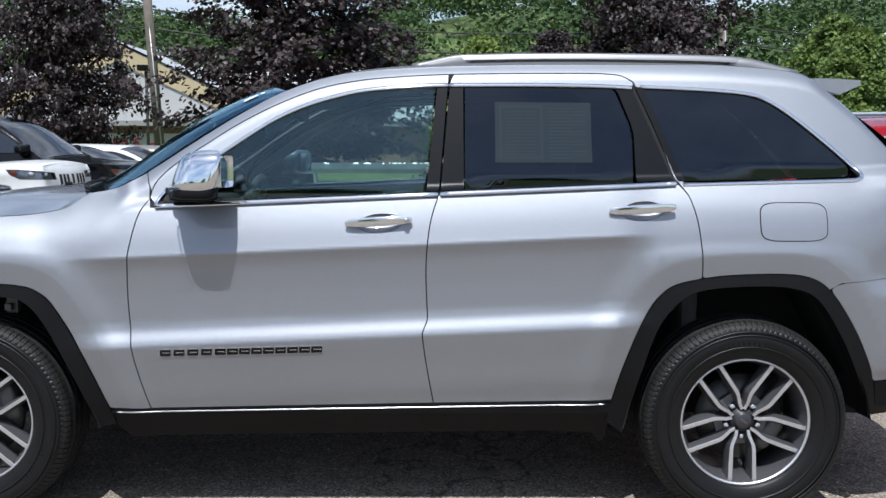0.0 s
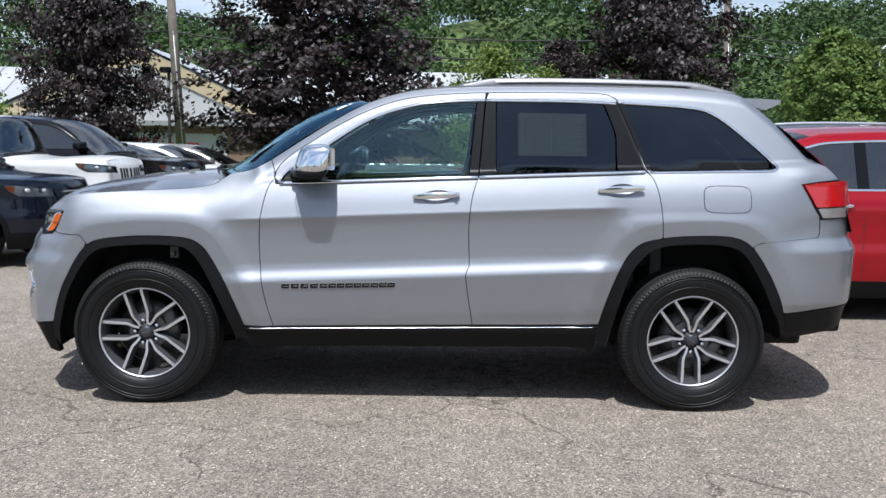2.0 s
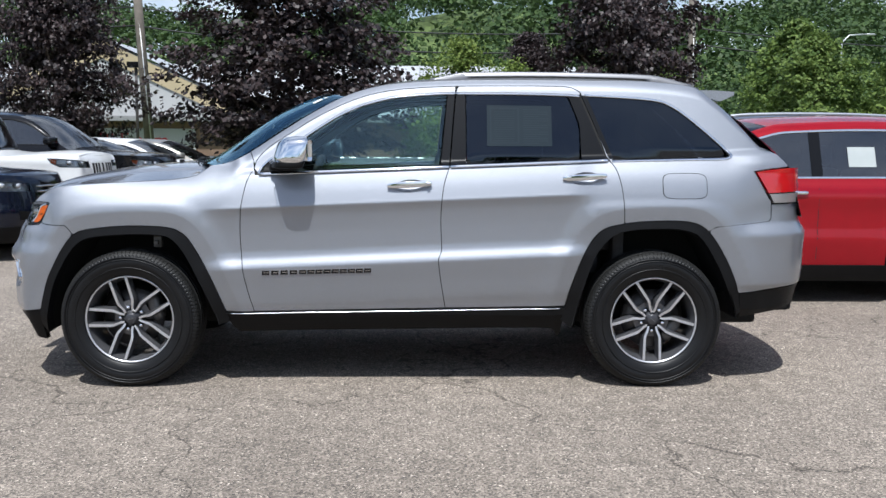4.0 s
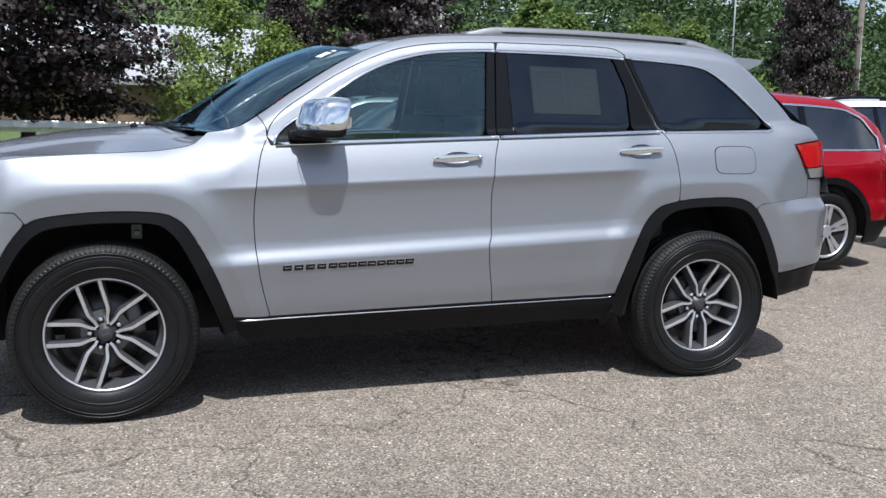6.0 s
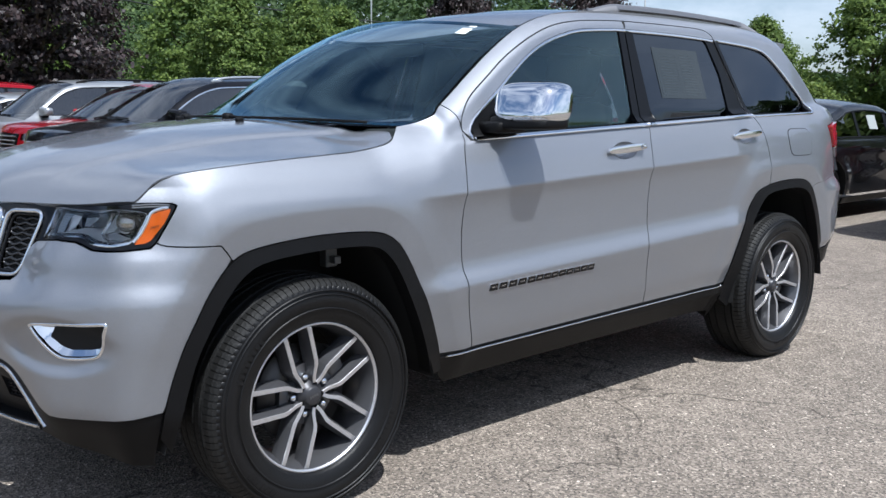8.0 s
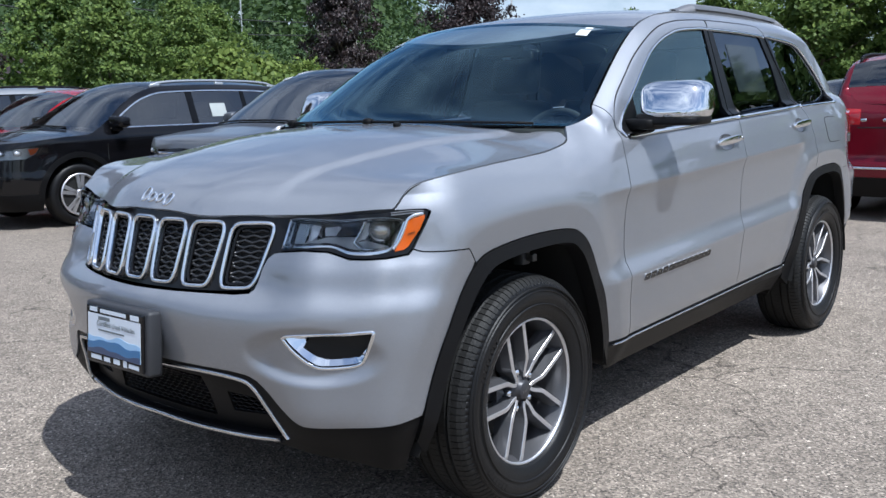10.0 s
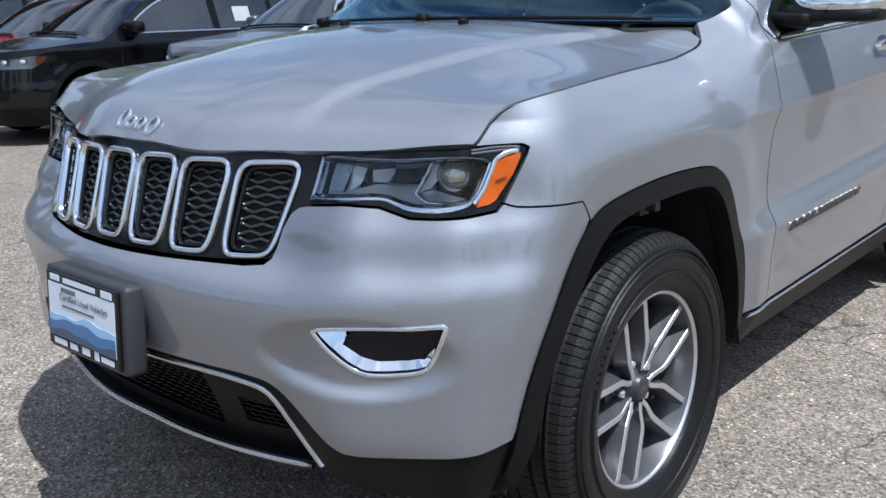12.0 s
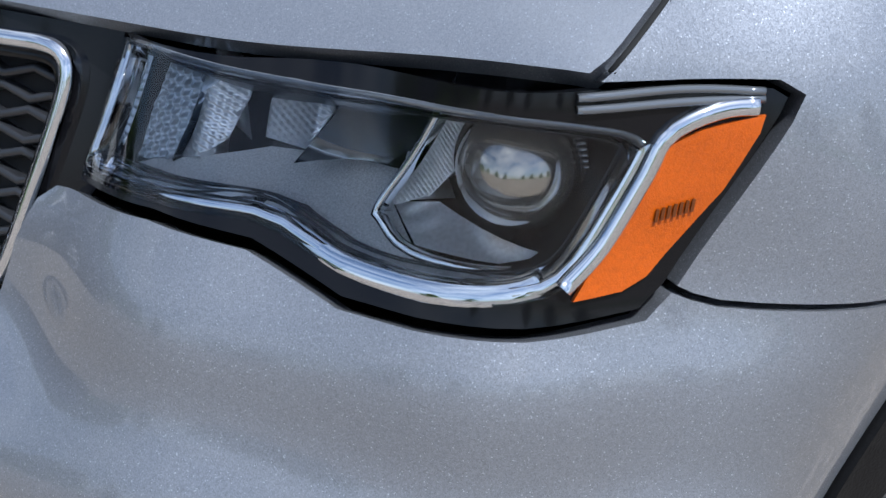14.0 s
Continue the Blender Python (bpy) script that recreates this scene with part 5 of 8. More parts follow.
    v, f = lathe([(0.036, 0.0), (0.036, 0.012), (0.032, 0.014), (0.03, 0.006), (0.015, 0.010), (0.0, 0.011)], 32, Matrix.Translation(c0) @ Vector((-0.85, -0.5, 0)).to_track_quat("Z", "Y").to_matrix().to_4x4())
    if flip:
        v, f = [(a, -b, c) for a, b, c in v], [t[::-1] for t in f]
    mesh_ob("fog_lens", v, f, LAMP_DARK, fog)

# ---------------- wheels, trims, glass details and cabin of the silver car ----------------
def tyre_mesh(R=0.383, rim=0.241, w=0.262, n=550):
    """Tyre with a rounded sidewall, four grooves and notched shoulders; its axle is y, its outer face at -y."""
    hw = w / 2
    prof = [(rim - 0.004, -hw + 0.045), (rim + 0.004, -hw + 0.018), (rim + 0.012, -hw + 0.010), (rim + 0.04, -hw + 0.001), (rim + 0.066, -hw - 0.002), (rim + 0.070, -hw - 0.0035), (rim + 0.085, -hw - 0.0025), (R - 0.036, -hw + 0.003), (R - 0.030, -hw + 0.0045),
            (R - 0.022, -hw + 0.009), (R - 0.012, -hw + 0.017), (R - 0.004, -hw + 0.030), (R, -hw + 0.052)]
    xs = [-hw + 0.058, -hw + 0.060, -hw + 0.068, -hw + 0.070, -0.034, -0.032, -0.024, -0.022, 0.022, 0.024, 0.032, 0.034, hw - 0.070, hw - 0.068, hw - 0.060, hw - 0.058]
    for i, x in enumerate(xs):
        prof.append((R + 0.003 - (0.009 if i % 4 in (1, 2) else 0), x))
    prof += [(r, -y) for r, y in prof[:13][::-1]]
    v, f, tread = [], [], []
    k = len(prof)
    for i in range(n):
        a = 2 * math.pi * (i // 5 + (0.0, 0.03, 0.13, 0.16, 0.60)[i % 5]) / (n // 5)
        notch = i % 5 in (1, 2)
        for j, (r, y) in enumerate(prof):
            sh = 9 <= j <= 12 or k - 13 <= j <= k - 10
            rr = r - (0.0042 if notch and sh else 0) - (0.003 if notch and 13 <= j < k - 13 and (j % 4) in (0, 3) else 0)
            v.append((rr * math.cos(a), y, rr * math.sin(a)))
    for i in range(n):
        for j in range(k - 1):
            f.append((i * k + j, i * k + j + 1, (i + 1) % n * k + j + 1, (i + 1) % n * k + j))
            tread.append(1 if 9 <= j <= k - 11 else 0)
    return v, f, tread


def prism(poly, y0, y1, inset=0.0):
    """verts, faces of a polygon (x, z) pulled from y0 (front face) back to y1."""
    k = len(poly)
    c = np.mean(poly, 0)
    v = [(x, y0, z) for x, z in poly] + [(x + (c[0] - x) * inset, y1, z + (c[1] - z) * inset) for x, z in poly]
    f = [tuple(range(k))] + [(i, k + i, k + (i + 1) % k, (i + 1) % k) for i in range(k)]
    return v, f


def make_wheel(parent, at, turn, flip=False):
    tv, tf, tr = TYRE
    rot = Matrix.Translation(at) @ (Matrix.Rotation(math.pi, 4, "Z") if flip else Matrix()) @ Matrix.Rotation(radians(turn), 4, "Y")
    face = -0.098
    # rim: barrel, lip and disc behind the spokes
    bv, bf = lathe([(0.244, -face - 0.005), (0.2445, -face + 0.010), (0.240, -face + 0.012), (0.236, -face + 0.008), (0.233, -face - 0.006), (0.222, -face - 0.028), (0.216, 0.03), (0.214, -0.09), (0.235, -0.105)], 72,
                   Matrix.Rotation(math.pi / 2, 4, "X"))
    wheel = mesh_ob("wheel", bv, bf, ALLOY_GREY, parent, "five double-spoke alloy wheel with machined faces")
    wheel.matrix_local = rot
    lv, lf = lathe([(0.2445, -face + 0.0085), (0.2435, -face + 0.0125), (0.2375, -face + 0.0125), (0.2345, -face + 0.006)], 96, Matrix.Rotation(math.pi / 2, 4, "X"))
    mesh_ob("rim_lip", lv, lf, MACHINED, wheel, "bright machined rim lip")
    for s in range(5):
        m = Matrix.Rotation(radians(72 * s), 4, "Y")
        for sg in (-1, 1):
            # arm: straight from the rim, then bent to the hub
            v, f = [], []
            for cx, cz, y0, tw, bw in ((0.0465, 0.2345, 0.002, 0.0078, 0.012), (0.0455, 0.218, 0.0, 0.0068, 0.0150), (0.0425, 0.110, 0.006, 0.0064, 0.0165), (0.0400, 0.094, 0.008, 0.0064, 0.0160), (0.0250, 0.058, 0.014, 0.0056, 0.0110), (0.0215, 0.037, 0.017, 0.0050, 0.0080)):
                for dx, yy in ((-bw, 0.058), (-bw, 0.036), (-tw - 0.0012, 0.0022), (-tw, 0.0), (tw, 0.0), (tw + 0.0012, 0.0022), (bw, 0.036), (bw, 0.058)):
                    v.append((sg * cx + dx, face + y0 + yy, cz))
            for i in range(5):
                f += [(i * 8 + j, i * 8 + j + 1, i * 8 + j + 9, i * 8 + j + 8) for j in range(7)]
            sob = mesh_ob("spoke", [tuple(m @ Vector(p)) for p in v], f, [MACHINED, ALLOY_GREY], wheel, "machined spoke arm with grey sides", smooth=False)
            sob.data.polygons.foreach_set("material_index", [1, 1, 0, 0, 0, 1, 1] * 5)
        # lug nut between the arms
        nv, nf = lathe([(0.0, 0.024), (0.008, 0.023), (0.0120, 0.016), (0.0130, 0.0), (0.0130, -0.01)], 12, m @ Matrix.Translation((0, face + 0.045, 0.0635)) @ Matrix.Rotation(math.pi / 2, 4, "X"))
        mesh_ob("lug_nut", nv, nf, CHROME, wheel)
        # web behind each pair
        wv, wf = prism(np.array([(-0.03, 0.10), (-0.028, 0.045), (0.028, 0.045), (0.03, 0.10)]), face + 0.052, face + 0.09)
        mesh_ob("spoke_web", [tuple(m @ Vector(p)) for p in wv], wf, ALLOY_GREY, wheel, smooth=False)
    cv, cf = lathe([(0.0, 0.016), (0.026, 0.0155), (0.0305, 0.012), (0.032, 0.0), (0.046, -0.004), (0.049, -0.03)], 32, Matrix.Translation((0, face + 0.022, 0)) @ Matrix.Rotation(math.pi / 2, 4, "X"))
    cap = mesh_ob("center_cap", cv, cf, mat("cap_grey", (0.05, 0.05, 0.055), 0.4, 0.4), wheel)
    for x0 in (-0.013, -0.0045, 0.004, 0.0125):
        pv, pf = prism(np.array([(x0 - 0.003, -0.004), (x0 + 0.003, -0.004), (x0 + 0.003, 0.004), (x0 - 0.003, 0.004)]), face + 0.0052, face + 0.008)
        mesh_ob("cap_mark", pv, pf, ALLOY_GREY, cap, smooth=False)
    dv, df = lathe([(0.055, 0.02), (0.165, 0.02), (0.165, -0.004), (0.055, -0.004)], 48, Matrix.Translation((0, 0.0, 0)) @ Matrix.Rotation(math.pi / 2, 4, "X"))
    mesh_ob("brake_disc", dv, df, ROTOR, wheel)
    hv, hf = lathe([(0.0, 0.05), (0.07, 0.05), (0.075, 0.0)], 24, Matrix.Rotation(math.pi / 2, 4, "X"))
    mesh_ob("hub", hv, hf, mat("hub_dark", (0.03, 0.03, 0.03), 0.6), wheel)
    kv, kf = blob((0.13, 0.0, 0.02), (0.035, 0.05, 0.075), 0.5, 0.5, 14, 8)
    mesh_ob("brake_caliper", kv, kf, mat("caliper_grey", (0.12, 0.115, 0.11), 0.5, 0.3), wheel)
    t = mesh_ob("tyre", tv, tf, [RUBBER, TREAD], wheel, "black all-season tyre")
    t.data.polygons.foreach_set("material_index", tr)
    t.data.polygons.foreach_set("use_smooth", [not q for q in tr])
    for r in (0.292, 0.336, 0.349):
        rv, rf = lathe([(r - 0.0035, 0.1310), (r - 0.001, 0.1362), (r + 0.001, 0.1362), (r + 0.0035, 0.1290)], 96, Matrix.Rotation(math.pi / 2, 4, "X"))
        mesh_ob("sidewall_ridge", rv, rf, RUBBER, wheel)
    # raised marks on the sidewall, too small to read
    mk = []
    for a0, r0, k in ((200, 0.318, 7), (20, 0.318, 6), (118, 0.305, 8), (300, 0.305, 8)):
        for i in range(k):
            a = radians(a0 + i * 3.6)
            ex, ez = math.cos(a), math.sin(a)
            c, s2, hh = Vector((ex, 0, ez)) * r0, Vector((-ez, 0, ex)) * 0.006, Vector((ex, 0, ez)) * 0.010
            q = [c - s2 - hh, c + s2 - hh, c + s2 + hh, c - s2 + hh]
            mk.append(([p + Vector((0, -0.1348, 0)) for p in q] + [p + Vector((0, -0.130, 0)) for p in q], [(0, 1, 2, 3), (0, 4, 5, 1), (1, 5, 6, 2), (2, 6, 7, 3), (3, 7, 4, 0)]))
    v, f = join(*mk)
    marks = mesh_ob("sidewall_lettering", v, f, RUBBER, wheel, smooth=False)
    tagged(marks, "raised rubber marks on the sidewall", "", "", "stuff")
    return wheel


TYRE = tyre_mesh()
for x, y, turn, flip in ((-1.4575, -0.815, -16, False), (1.4575, -0.815, 36, False), (-1.4575, 0.815, 10, True), (1.4575, 0.815, 50, True)):
    make_wheel(suv, (x, y, 0.378), turn, flip)


# --- arch trims, wells, sills
OPEN_F = catmull([(-1.945, 0.27), (-1.915, 0.40), (-1.870, 0.56), (-1.822, 0.66), (-1.765, 0.752), (-1.705, 0.812), (-1.63, 0.838), (-1.457, 0.853), (-1.275, 0.850), (-1.200, 0.820), (-1.135, 0.735), (-1.05, 0.56), (-0.985, 0.40), (-0.965, 0.33)])
OPEN_R = catmull([(1.00, 0.33), (1.025, 0.44), (1.058, 0.57), (1.118, 0.745), (1.205, 0.850), (1.295, 0.884), (1.45, 0.896), (1.60, 0.890), (1.700, 0.846), (1.795, 0.705), (1.86, 0.57), (1.905, 0.464), (1.925, 0.37)])
sh = lambda o: (lambda u, z: side(u, z, o))
for flip in (False, True):
    panel("arch_trim", np.vstack([ARCH_F[3:-2], OPEN_F[::-1][1:-1]]), lambda u, z: side(u, z, 0.006), BLACK_TRIM, suv, "black plastic wheel arch trim", flip=flip, su=0.02, sz=0.01, gap=0.001, lip=0.05)
    panel("arch_trim", np.vstack([ARCH_R[2:-1], OPEN_R[::-1][1:]]), lambda u, z: side(u, z, 0.006), BLACK_TRIM, suv, "black plastic wheel arch trim", flip=flip, su=0.02, sz=0.01, gap=0.001, lip=0.05)
    sg = 1 if flip else -1
    # wheel wells
    for line, nm in ((OPEN_F, "wheel_well"), (OPEN_R, "wheel_well")):
        top = np.array([(x * 1.0, min(z + 0.02, 0.93)) for x, z in line])
        v = [(x, sg * 0.93, z) for x, z in top] + [(x, sg * 0.50, z) for x, z in top]
        if line is OPEN_F:
            v = [(x, sg * (0.93 if x > -1.8 else 0.86 + 0.07 * (x + 1.95) / 0.15), z) for x, z in top] + [(x, sg * 0.50, z) for x, z in top]
        k = len(top)
        f = [(i, i + 1, k + i + 1, k + i) for i in range(k - 1)] + [tuple(range(k, 2 * k))]
        mesh_ob(nm, v, f, DARK, suv, smooth=False)
    # a coil bracket that shows in the front well
    bm = bmesh.new()
    box(bm, (-1.345, sg * 0.80 - 0.02, 0.77), (-1.30, sg * 0.80 + 0.02, 0.835), 0.006)
    box(bm, (-1.335, sg * 0.84 - 0.015, 0.785), (-1.31, sg * 0.84 + 0.015, 0.81), 0.004)
    part("inner_bracket", bm, mat("bracket_steel", (0.10, 0.10, 0.10), 0.5, 0.5), suv)
    # sill: black cladding with a bright strip on top
    sill = np.vstack([rows((-0.935, 0.408), (-0.5, 0.416), (0.2, 0.428), (0.955, 0.441)), [(0.955, 0.40), (0.945, 0.29), (0.925, 0.272), (0.895, 0.318)], rows((0.80, 0.325), (0.2, 0.318), (-0.5, 0.308), (-0.86, 0.300)), [(-0.90, 0.335)]])
    panel("sill_cladding", sill, lambda u, z: side(u, np.maximum(z, 0.40), 0.006 + 0.55 * np.minimum(0, z - 0.405)) * np.array([1, 1, 0]) + np.stack([0 * u, 0 * u, z], -1), BLACK_TRIM, suv, "black plastic sill cladding", flip=flip, su=0.06, sz=0.012, gap=0, lip=0.05)
    bead("sill_strip", rows((-0.90, 0.4105), (-0.5, 0.418), (0.2, 0.430), (0.93, 0.4425)), lambda u, z: side(u, z, 0.004), SATIN, suv, 0.006, 0.005, "thin bright strip", flip)
    # dark structure behind the joints
    inner = np.vstack([rows((-1.03, 1.21), (-0.75, 1.20), (0.2, 1.215), (1.2, 1.26), (1.95, 1.27), (2.2, 1.2)), [(2.5, 1.0), (2.5, 0.42), (1.97, 0.42)], ARCH_R[::-1][2:-5], [(0.95, 0.425), (-0.92, 0.405)], ARCH_F[::-1][4:-9], [(-1.80, 0.895), (-1.86, 1.0), (-1.6, 1.06), (-1.3, 1.11), (-1.1, 1.15)]])
    panel("inner_panel", inner, lambda u, z: side(u, z, -0.005), DARK, suv, flip=flip, su=0.03, sz=0.010, gap=0, lip=0, holes=(oval(*CUP_F, 0.086, 0.040), oval(*CUP_R, 0.086, 0.040)))
    panel("inner_panel", np.array([(-1.99, 0.30), (-2.2, 0.33), (-2.35, 0.42), (-2.35, 0.60), (-2.2, 0.80), (-2.02, 0.86), (-1.95, 0.905), (-1.80, 0.90), (-1.76, 0.83), (-1.90, 0.60)]), lambda u, z: side(u, z, -0.022), DARK, suv, flip=flip, su=0.06, sz=0.03, gap=0, lip=0)
    strip = np.vstack([FRAME_TOP[1:] + (0.0, 0.018), REAR_CUT[2:] + (0.02, 0), REAR_CUT[2:][::-1] + (-0.02, 0), FRAME_TOP[1:][::-1] + (0.0, -0.018)])
    panel("door_seal", strip, lambda u, z: side(u, z, -0.006), DARK, suv, flip=flip, su=0.05, sz=0.012, gap=0, lip=0)

    # --- mirror
    shear = lambda p: Vector((p.x + 0.03 * (sg * p.y / 0.125) + 0.32 * p.z, p.y - sg * 0.16 * p.z, p.z * (1 - 0.10 * (p.x < 0) * abs(p.x) / 0.09)))
    v, f = blob((-0.545, sg * 0.990, 1.312), (0.088, 0.119, 0.079), 0.50, 0.55, 40, 24, shear)
    v = [Vector((min(p.x, -0.472 + 0.03 * (sg * p.y - 0.99) / 0.125), p.y, p.z)) for p in v]
    mirror = mesh_ob("side_mirror", v, f, CHROME, suv, "chrome side mirror on a black foot")
    v, f = blob((-0.566, sg * 0.985, 1.243), (0.082, 0.122, 0.027), 0.40, 0.45, 32, 14, shear)
    mesh_ob("mirror_foot", v, f, BLACK_TRIM, mirror)
    v, f = blob((-0.60, sg * 0.880, 1.224), (0.080, 0.070, 0.022), 0.35, 0.4, 24, 12)
    mesh_ob("mirror_arm", v, f, BLACK_TRIM, mirror)
    bm = bmesh.new()
    bx = -0.462
    box(bm, (bx - 0.006, sg * 0.99 - 0.094, 1.258), (bx + 0.003, sg * 0.99 + 0.094, 1.370), 0.02)
    part("mirror_glass", bm, CHROME, mirror)
    v, f = blob((-0.625, sg * 1.045, 1.252), (0.030, 0.064, 0.009), 0.6, 0.5, 20, 8, lambda p: Vector((p.x + 0.22 * (sg * p.y - 0.0) * 1.0, p.y, p.z)))
    mesh_ob("mirror_lamp", v, f, CLEAR, mirror)
    # triangle of black plastic ahead of the front pane
    panel("sail_cover", np.array([(-0.725, 1.193), (-0.712, 1.240), (-0.61, 1.312), (-0.565, 1.335), (-0.575, 1.20)]), lambda u, z: side(u, z, -0.003), BLACK_TRIM, suv, flip=flip, su=0.03, sz=0.02, gap=0.002, lip=0.01)

    # --- roof rail
    xs = np.linspace(0.20, 1.72, 40)
    rail = [(x, sg * (0.600 - 0.015 * max(0, x - 1.0)), float(ROOF_EDGE(x)) + 0.006 + 0.026 * float(step(0.18, 0.42, x) * (1 - step(1.45, 1.74, x)))) for x in xs]
    rv = []
    for x, y, z in rail:
        rv += [(x, y + sg * 0.022, z - 0.018), (x, y + sg * 0.017, z + 0.000), (x, y + sg * 0.008, z + 0.007), (x, y - sg * 0.012, z + 0.005), (x, y - sg * 0.018, z - 0.008), (x, y - sg * 0.018, z - 0.03)]
    rf = [(i * 6 + j, i * 6 + j + 1, (i + 1) * 6 + j + 1, (i + 1) * 6 + j) for i in range(39) for j in range(5)] + [(0, 1, 2, 3, 4, 5), tuple(39 * 6 + j for j in range(6))]
    rl = mesh_ob("roof_rail", rv, rf, mat("rail_grey", (0.22, 0.22, 0.23), 0.42, 0.7, var=0.05), suv, "satin silver roof rail with dark feet")
    for xa, xb in ((0.20, 0.44), (1.44, 1.72)):
        pts = [p for p in rail if xa - 0.02 <= p[0] <= xb + 0.02]
        v, f = tube([(x, y, z - 0.022) for x, y, z in pts], [0.027 if 0 < i < len(pts) - 1 else 0.012 for i in range(len(pts))], 8)
        mesh_ob("rail_foot", v, f, mat("rail_foot_grey", (0.20, 0.20, 0.21), 0.5), rl)

    # --- tail lamp and rear bumper
    ut = u_of_x
    tl = panel("tail_light", np.array([(ut(2.022), 1.212), (ut(2.12), 1.226), (ut(2.23), 1.234), (ut(2.33), 1.236), (ut(2.335), 1.10), (ut(2.26), 1.098), (ut(2.098), 1.092)]), lambda u, z: side(u, np.minimum(z, 1.20), 0.012) * np.array([1, 1, 0]) + np.stack([0 * u, 0 * u, z], -1), RED_LENS, suv, "red tail light with a clear lower section", flip=flip, su=0.03, sz=0.012, gap=0.002, lip=0.02)
    panel("reverse_lens", np.array([(ut(2.104), 1.089), (ut(2.26), 1.095), (ut(2.325), 1.096), (ut(2.32), 1.040), (ut(2.135), 1.036)]), lambda u, z: side(u, z, 0.010), mat("pale_lens", (0.30, 0.28, 0.28), 0.15, 0.4, coat=0.6), tl, flip=flip, su=0.03, sz=0.012, gap=0.002, lip=0.02)
    rb = np.vstack([rows((1.754, 0.886), (1.80, 0.908), (2.0, 0.926), (ut(2.115), 0.936)), [(ut(2.125), 0.95), (ut(2.128), 1.03), (ut(2.28), 1.035), (U_TAIL, 1.035), (U_TAIL, 0.57), (ut(2.3), 0.567)], rows((ut(2.2), 0.560), (2.05, 0.543), (1.948, 0.532)), ARCH_R[i2 + 1:i3][::-1]])
    rbo = panel("rear_bumper", rb, side, SILVER, suv, flip=flip, su=0.025, sz=0.01, gap=0.002)
    lb = np.vstack([[(1.945, 0.527)], rows((2.05, 0.538), (ut(2.2), 0.555), (ut(2.3), 0.562)), [(U_TAIL, 0.565), (U_TAIL, 0.44), (ut(2.28), 0.44)], rows((ut(2.2), 0.418), (2.0, 0.392), (1.965, 0.39))])
    panel("bumper_lip", lb, lambda u, z: side(u, z, 0.004 - 0.5 * np.clip(0.44 - z, 0, 1)), BLACK_TRIM, suv, flip=flip, su=0.04, sz=0.015, gap=0.001, lip=0.04)
    # raised name on the door, as plain blocks
    xs0 = np.linspace(-0.700, -0.497, 5)
    xs1 = np.linspace(-0.452, -0.142, 8)
    for x in (*xs0, *xs1):
        zb = 0.645 + 0.0275 * (x + 0.70)
        bb = panel("badge_block", np.array([(x - 0.0205, zb - 0.0112), (x + 0.0195, zb - 0.0102), (x + 0.0218, zb + 0.0140), (x - 0.0182, zb + 0.0130)]), lambda u, z: side(u, z, 0.003), SATIN, suv, "black badge block with a bright edge", flip=flip, su=0.05, sz=0.05, gap=0, lip=0.004)
        slit = np.array([(x - 0.0120, zb - 0.0022), (x + 0.0150, zb - 0.0017), (x + 0.0160, zb + 0.0026), (x - 0.0110, zb + 0.0021)])
        panel("badge_fill", np.array([(x - 0.0208, zb - 0.0122), (x + 0.0188, zb - 0.0112), (x + 0.0205, zb + 0.0118), (x - 0.0191, zb + 0.0108)]), lambda u, z: side(u, z, 0.0046), BLACK_GLOSS, bb, flip=flip, su=0.05, sz=0.05, gap=0, lip=0.001, holes=(slit,))
    # dealer sheet just outside the rear door pane; the tint's dimming is in its colours
    if not flip:
        sheet_s = lambda o: (lambda u, z: side(u, z, o))
        sheet_ob = panel("window_sheet", np.array([(0.520, 1.345), (0.520, 1.575), (0.885, 1.572), (0.885, 1.345)]), sheet_s(-0.006), mat("sheet_tint_dimmed", (0.018, 0.025, 0.028), 0.05, var=0.05, spec=0.5), suv, "printed paper sheet, its colours darkened as behind tinted glass", su=0.1, sz=0.1, gap=0, lip=0)
        panel("sheet_border", np.array([(0.535, 1.358), (0.535, 1.563), (0.702, 1.562), (0.702, 1.358)]), sheet_s(-0.0055), mat("sheet_print_dimmed", (0.022, 0.030, 0.034), 0.05, spec=0.5), sheet_ob, su=0.1, sz=0.1, gap=0, lip=0, holes=(np.array([(0.545, 1.368), (0.545, 1.553), (0.692, 1.552), (0.692, 1.368)]),))
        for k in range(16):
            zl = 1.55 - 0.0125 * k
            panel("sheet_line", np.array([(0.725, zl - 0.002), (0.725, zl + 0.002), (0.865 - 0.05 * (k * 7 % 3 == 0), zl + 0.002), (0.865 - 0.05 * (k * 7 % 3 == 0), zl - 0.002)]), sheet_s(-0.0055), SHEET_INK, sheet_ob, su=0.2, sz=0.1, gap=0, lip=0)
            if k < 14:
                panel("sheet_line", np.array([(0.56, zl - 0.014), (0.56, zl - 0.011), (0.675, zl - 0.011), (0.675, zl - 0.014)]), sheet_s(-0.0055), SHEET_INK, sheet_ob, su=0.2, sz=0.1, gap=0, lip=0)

# --- tailgate, spoiler, rear glass, underbody
def gate(a, b):
    """Tailgate: a across (-1 to 1), b up from 0.95 m to the roof's end."""
    z = 0.95 + (1.69 - 0.95) * np.asarray(b, float)
    x = np.interp(z, [0.95, 1.235, 1.365, 1.502, 1.632, 1.69], [2.42, 2.35, 2.22, 2.06, 1.88, 1.76]) + 0.0 * a
    w = np.interp(z, [0.95, 1.24, 1.5, 1.69], [0.80, 0.76, 0.68, 0.60])
    return np.stack([x - 0.10 * np.abs(a) ** 3, w * a, z], -1)


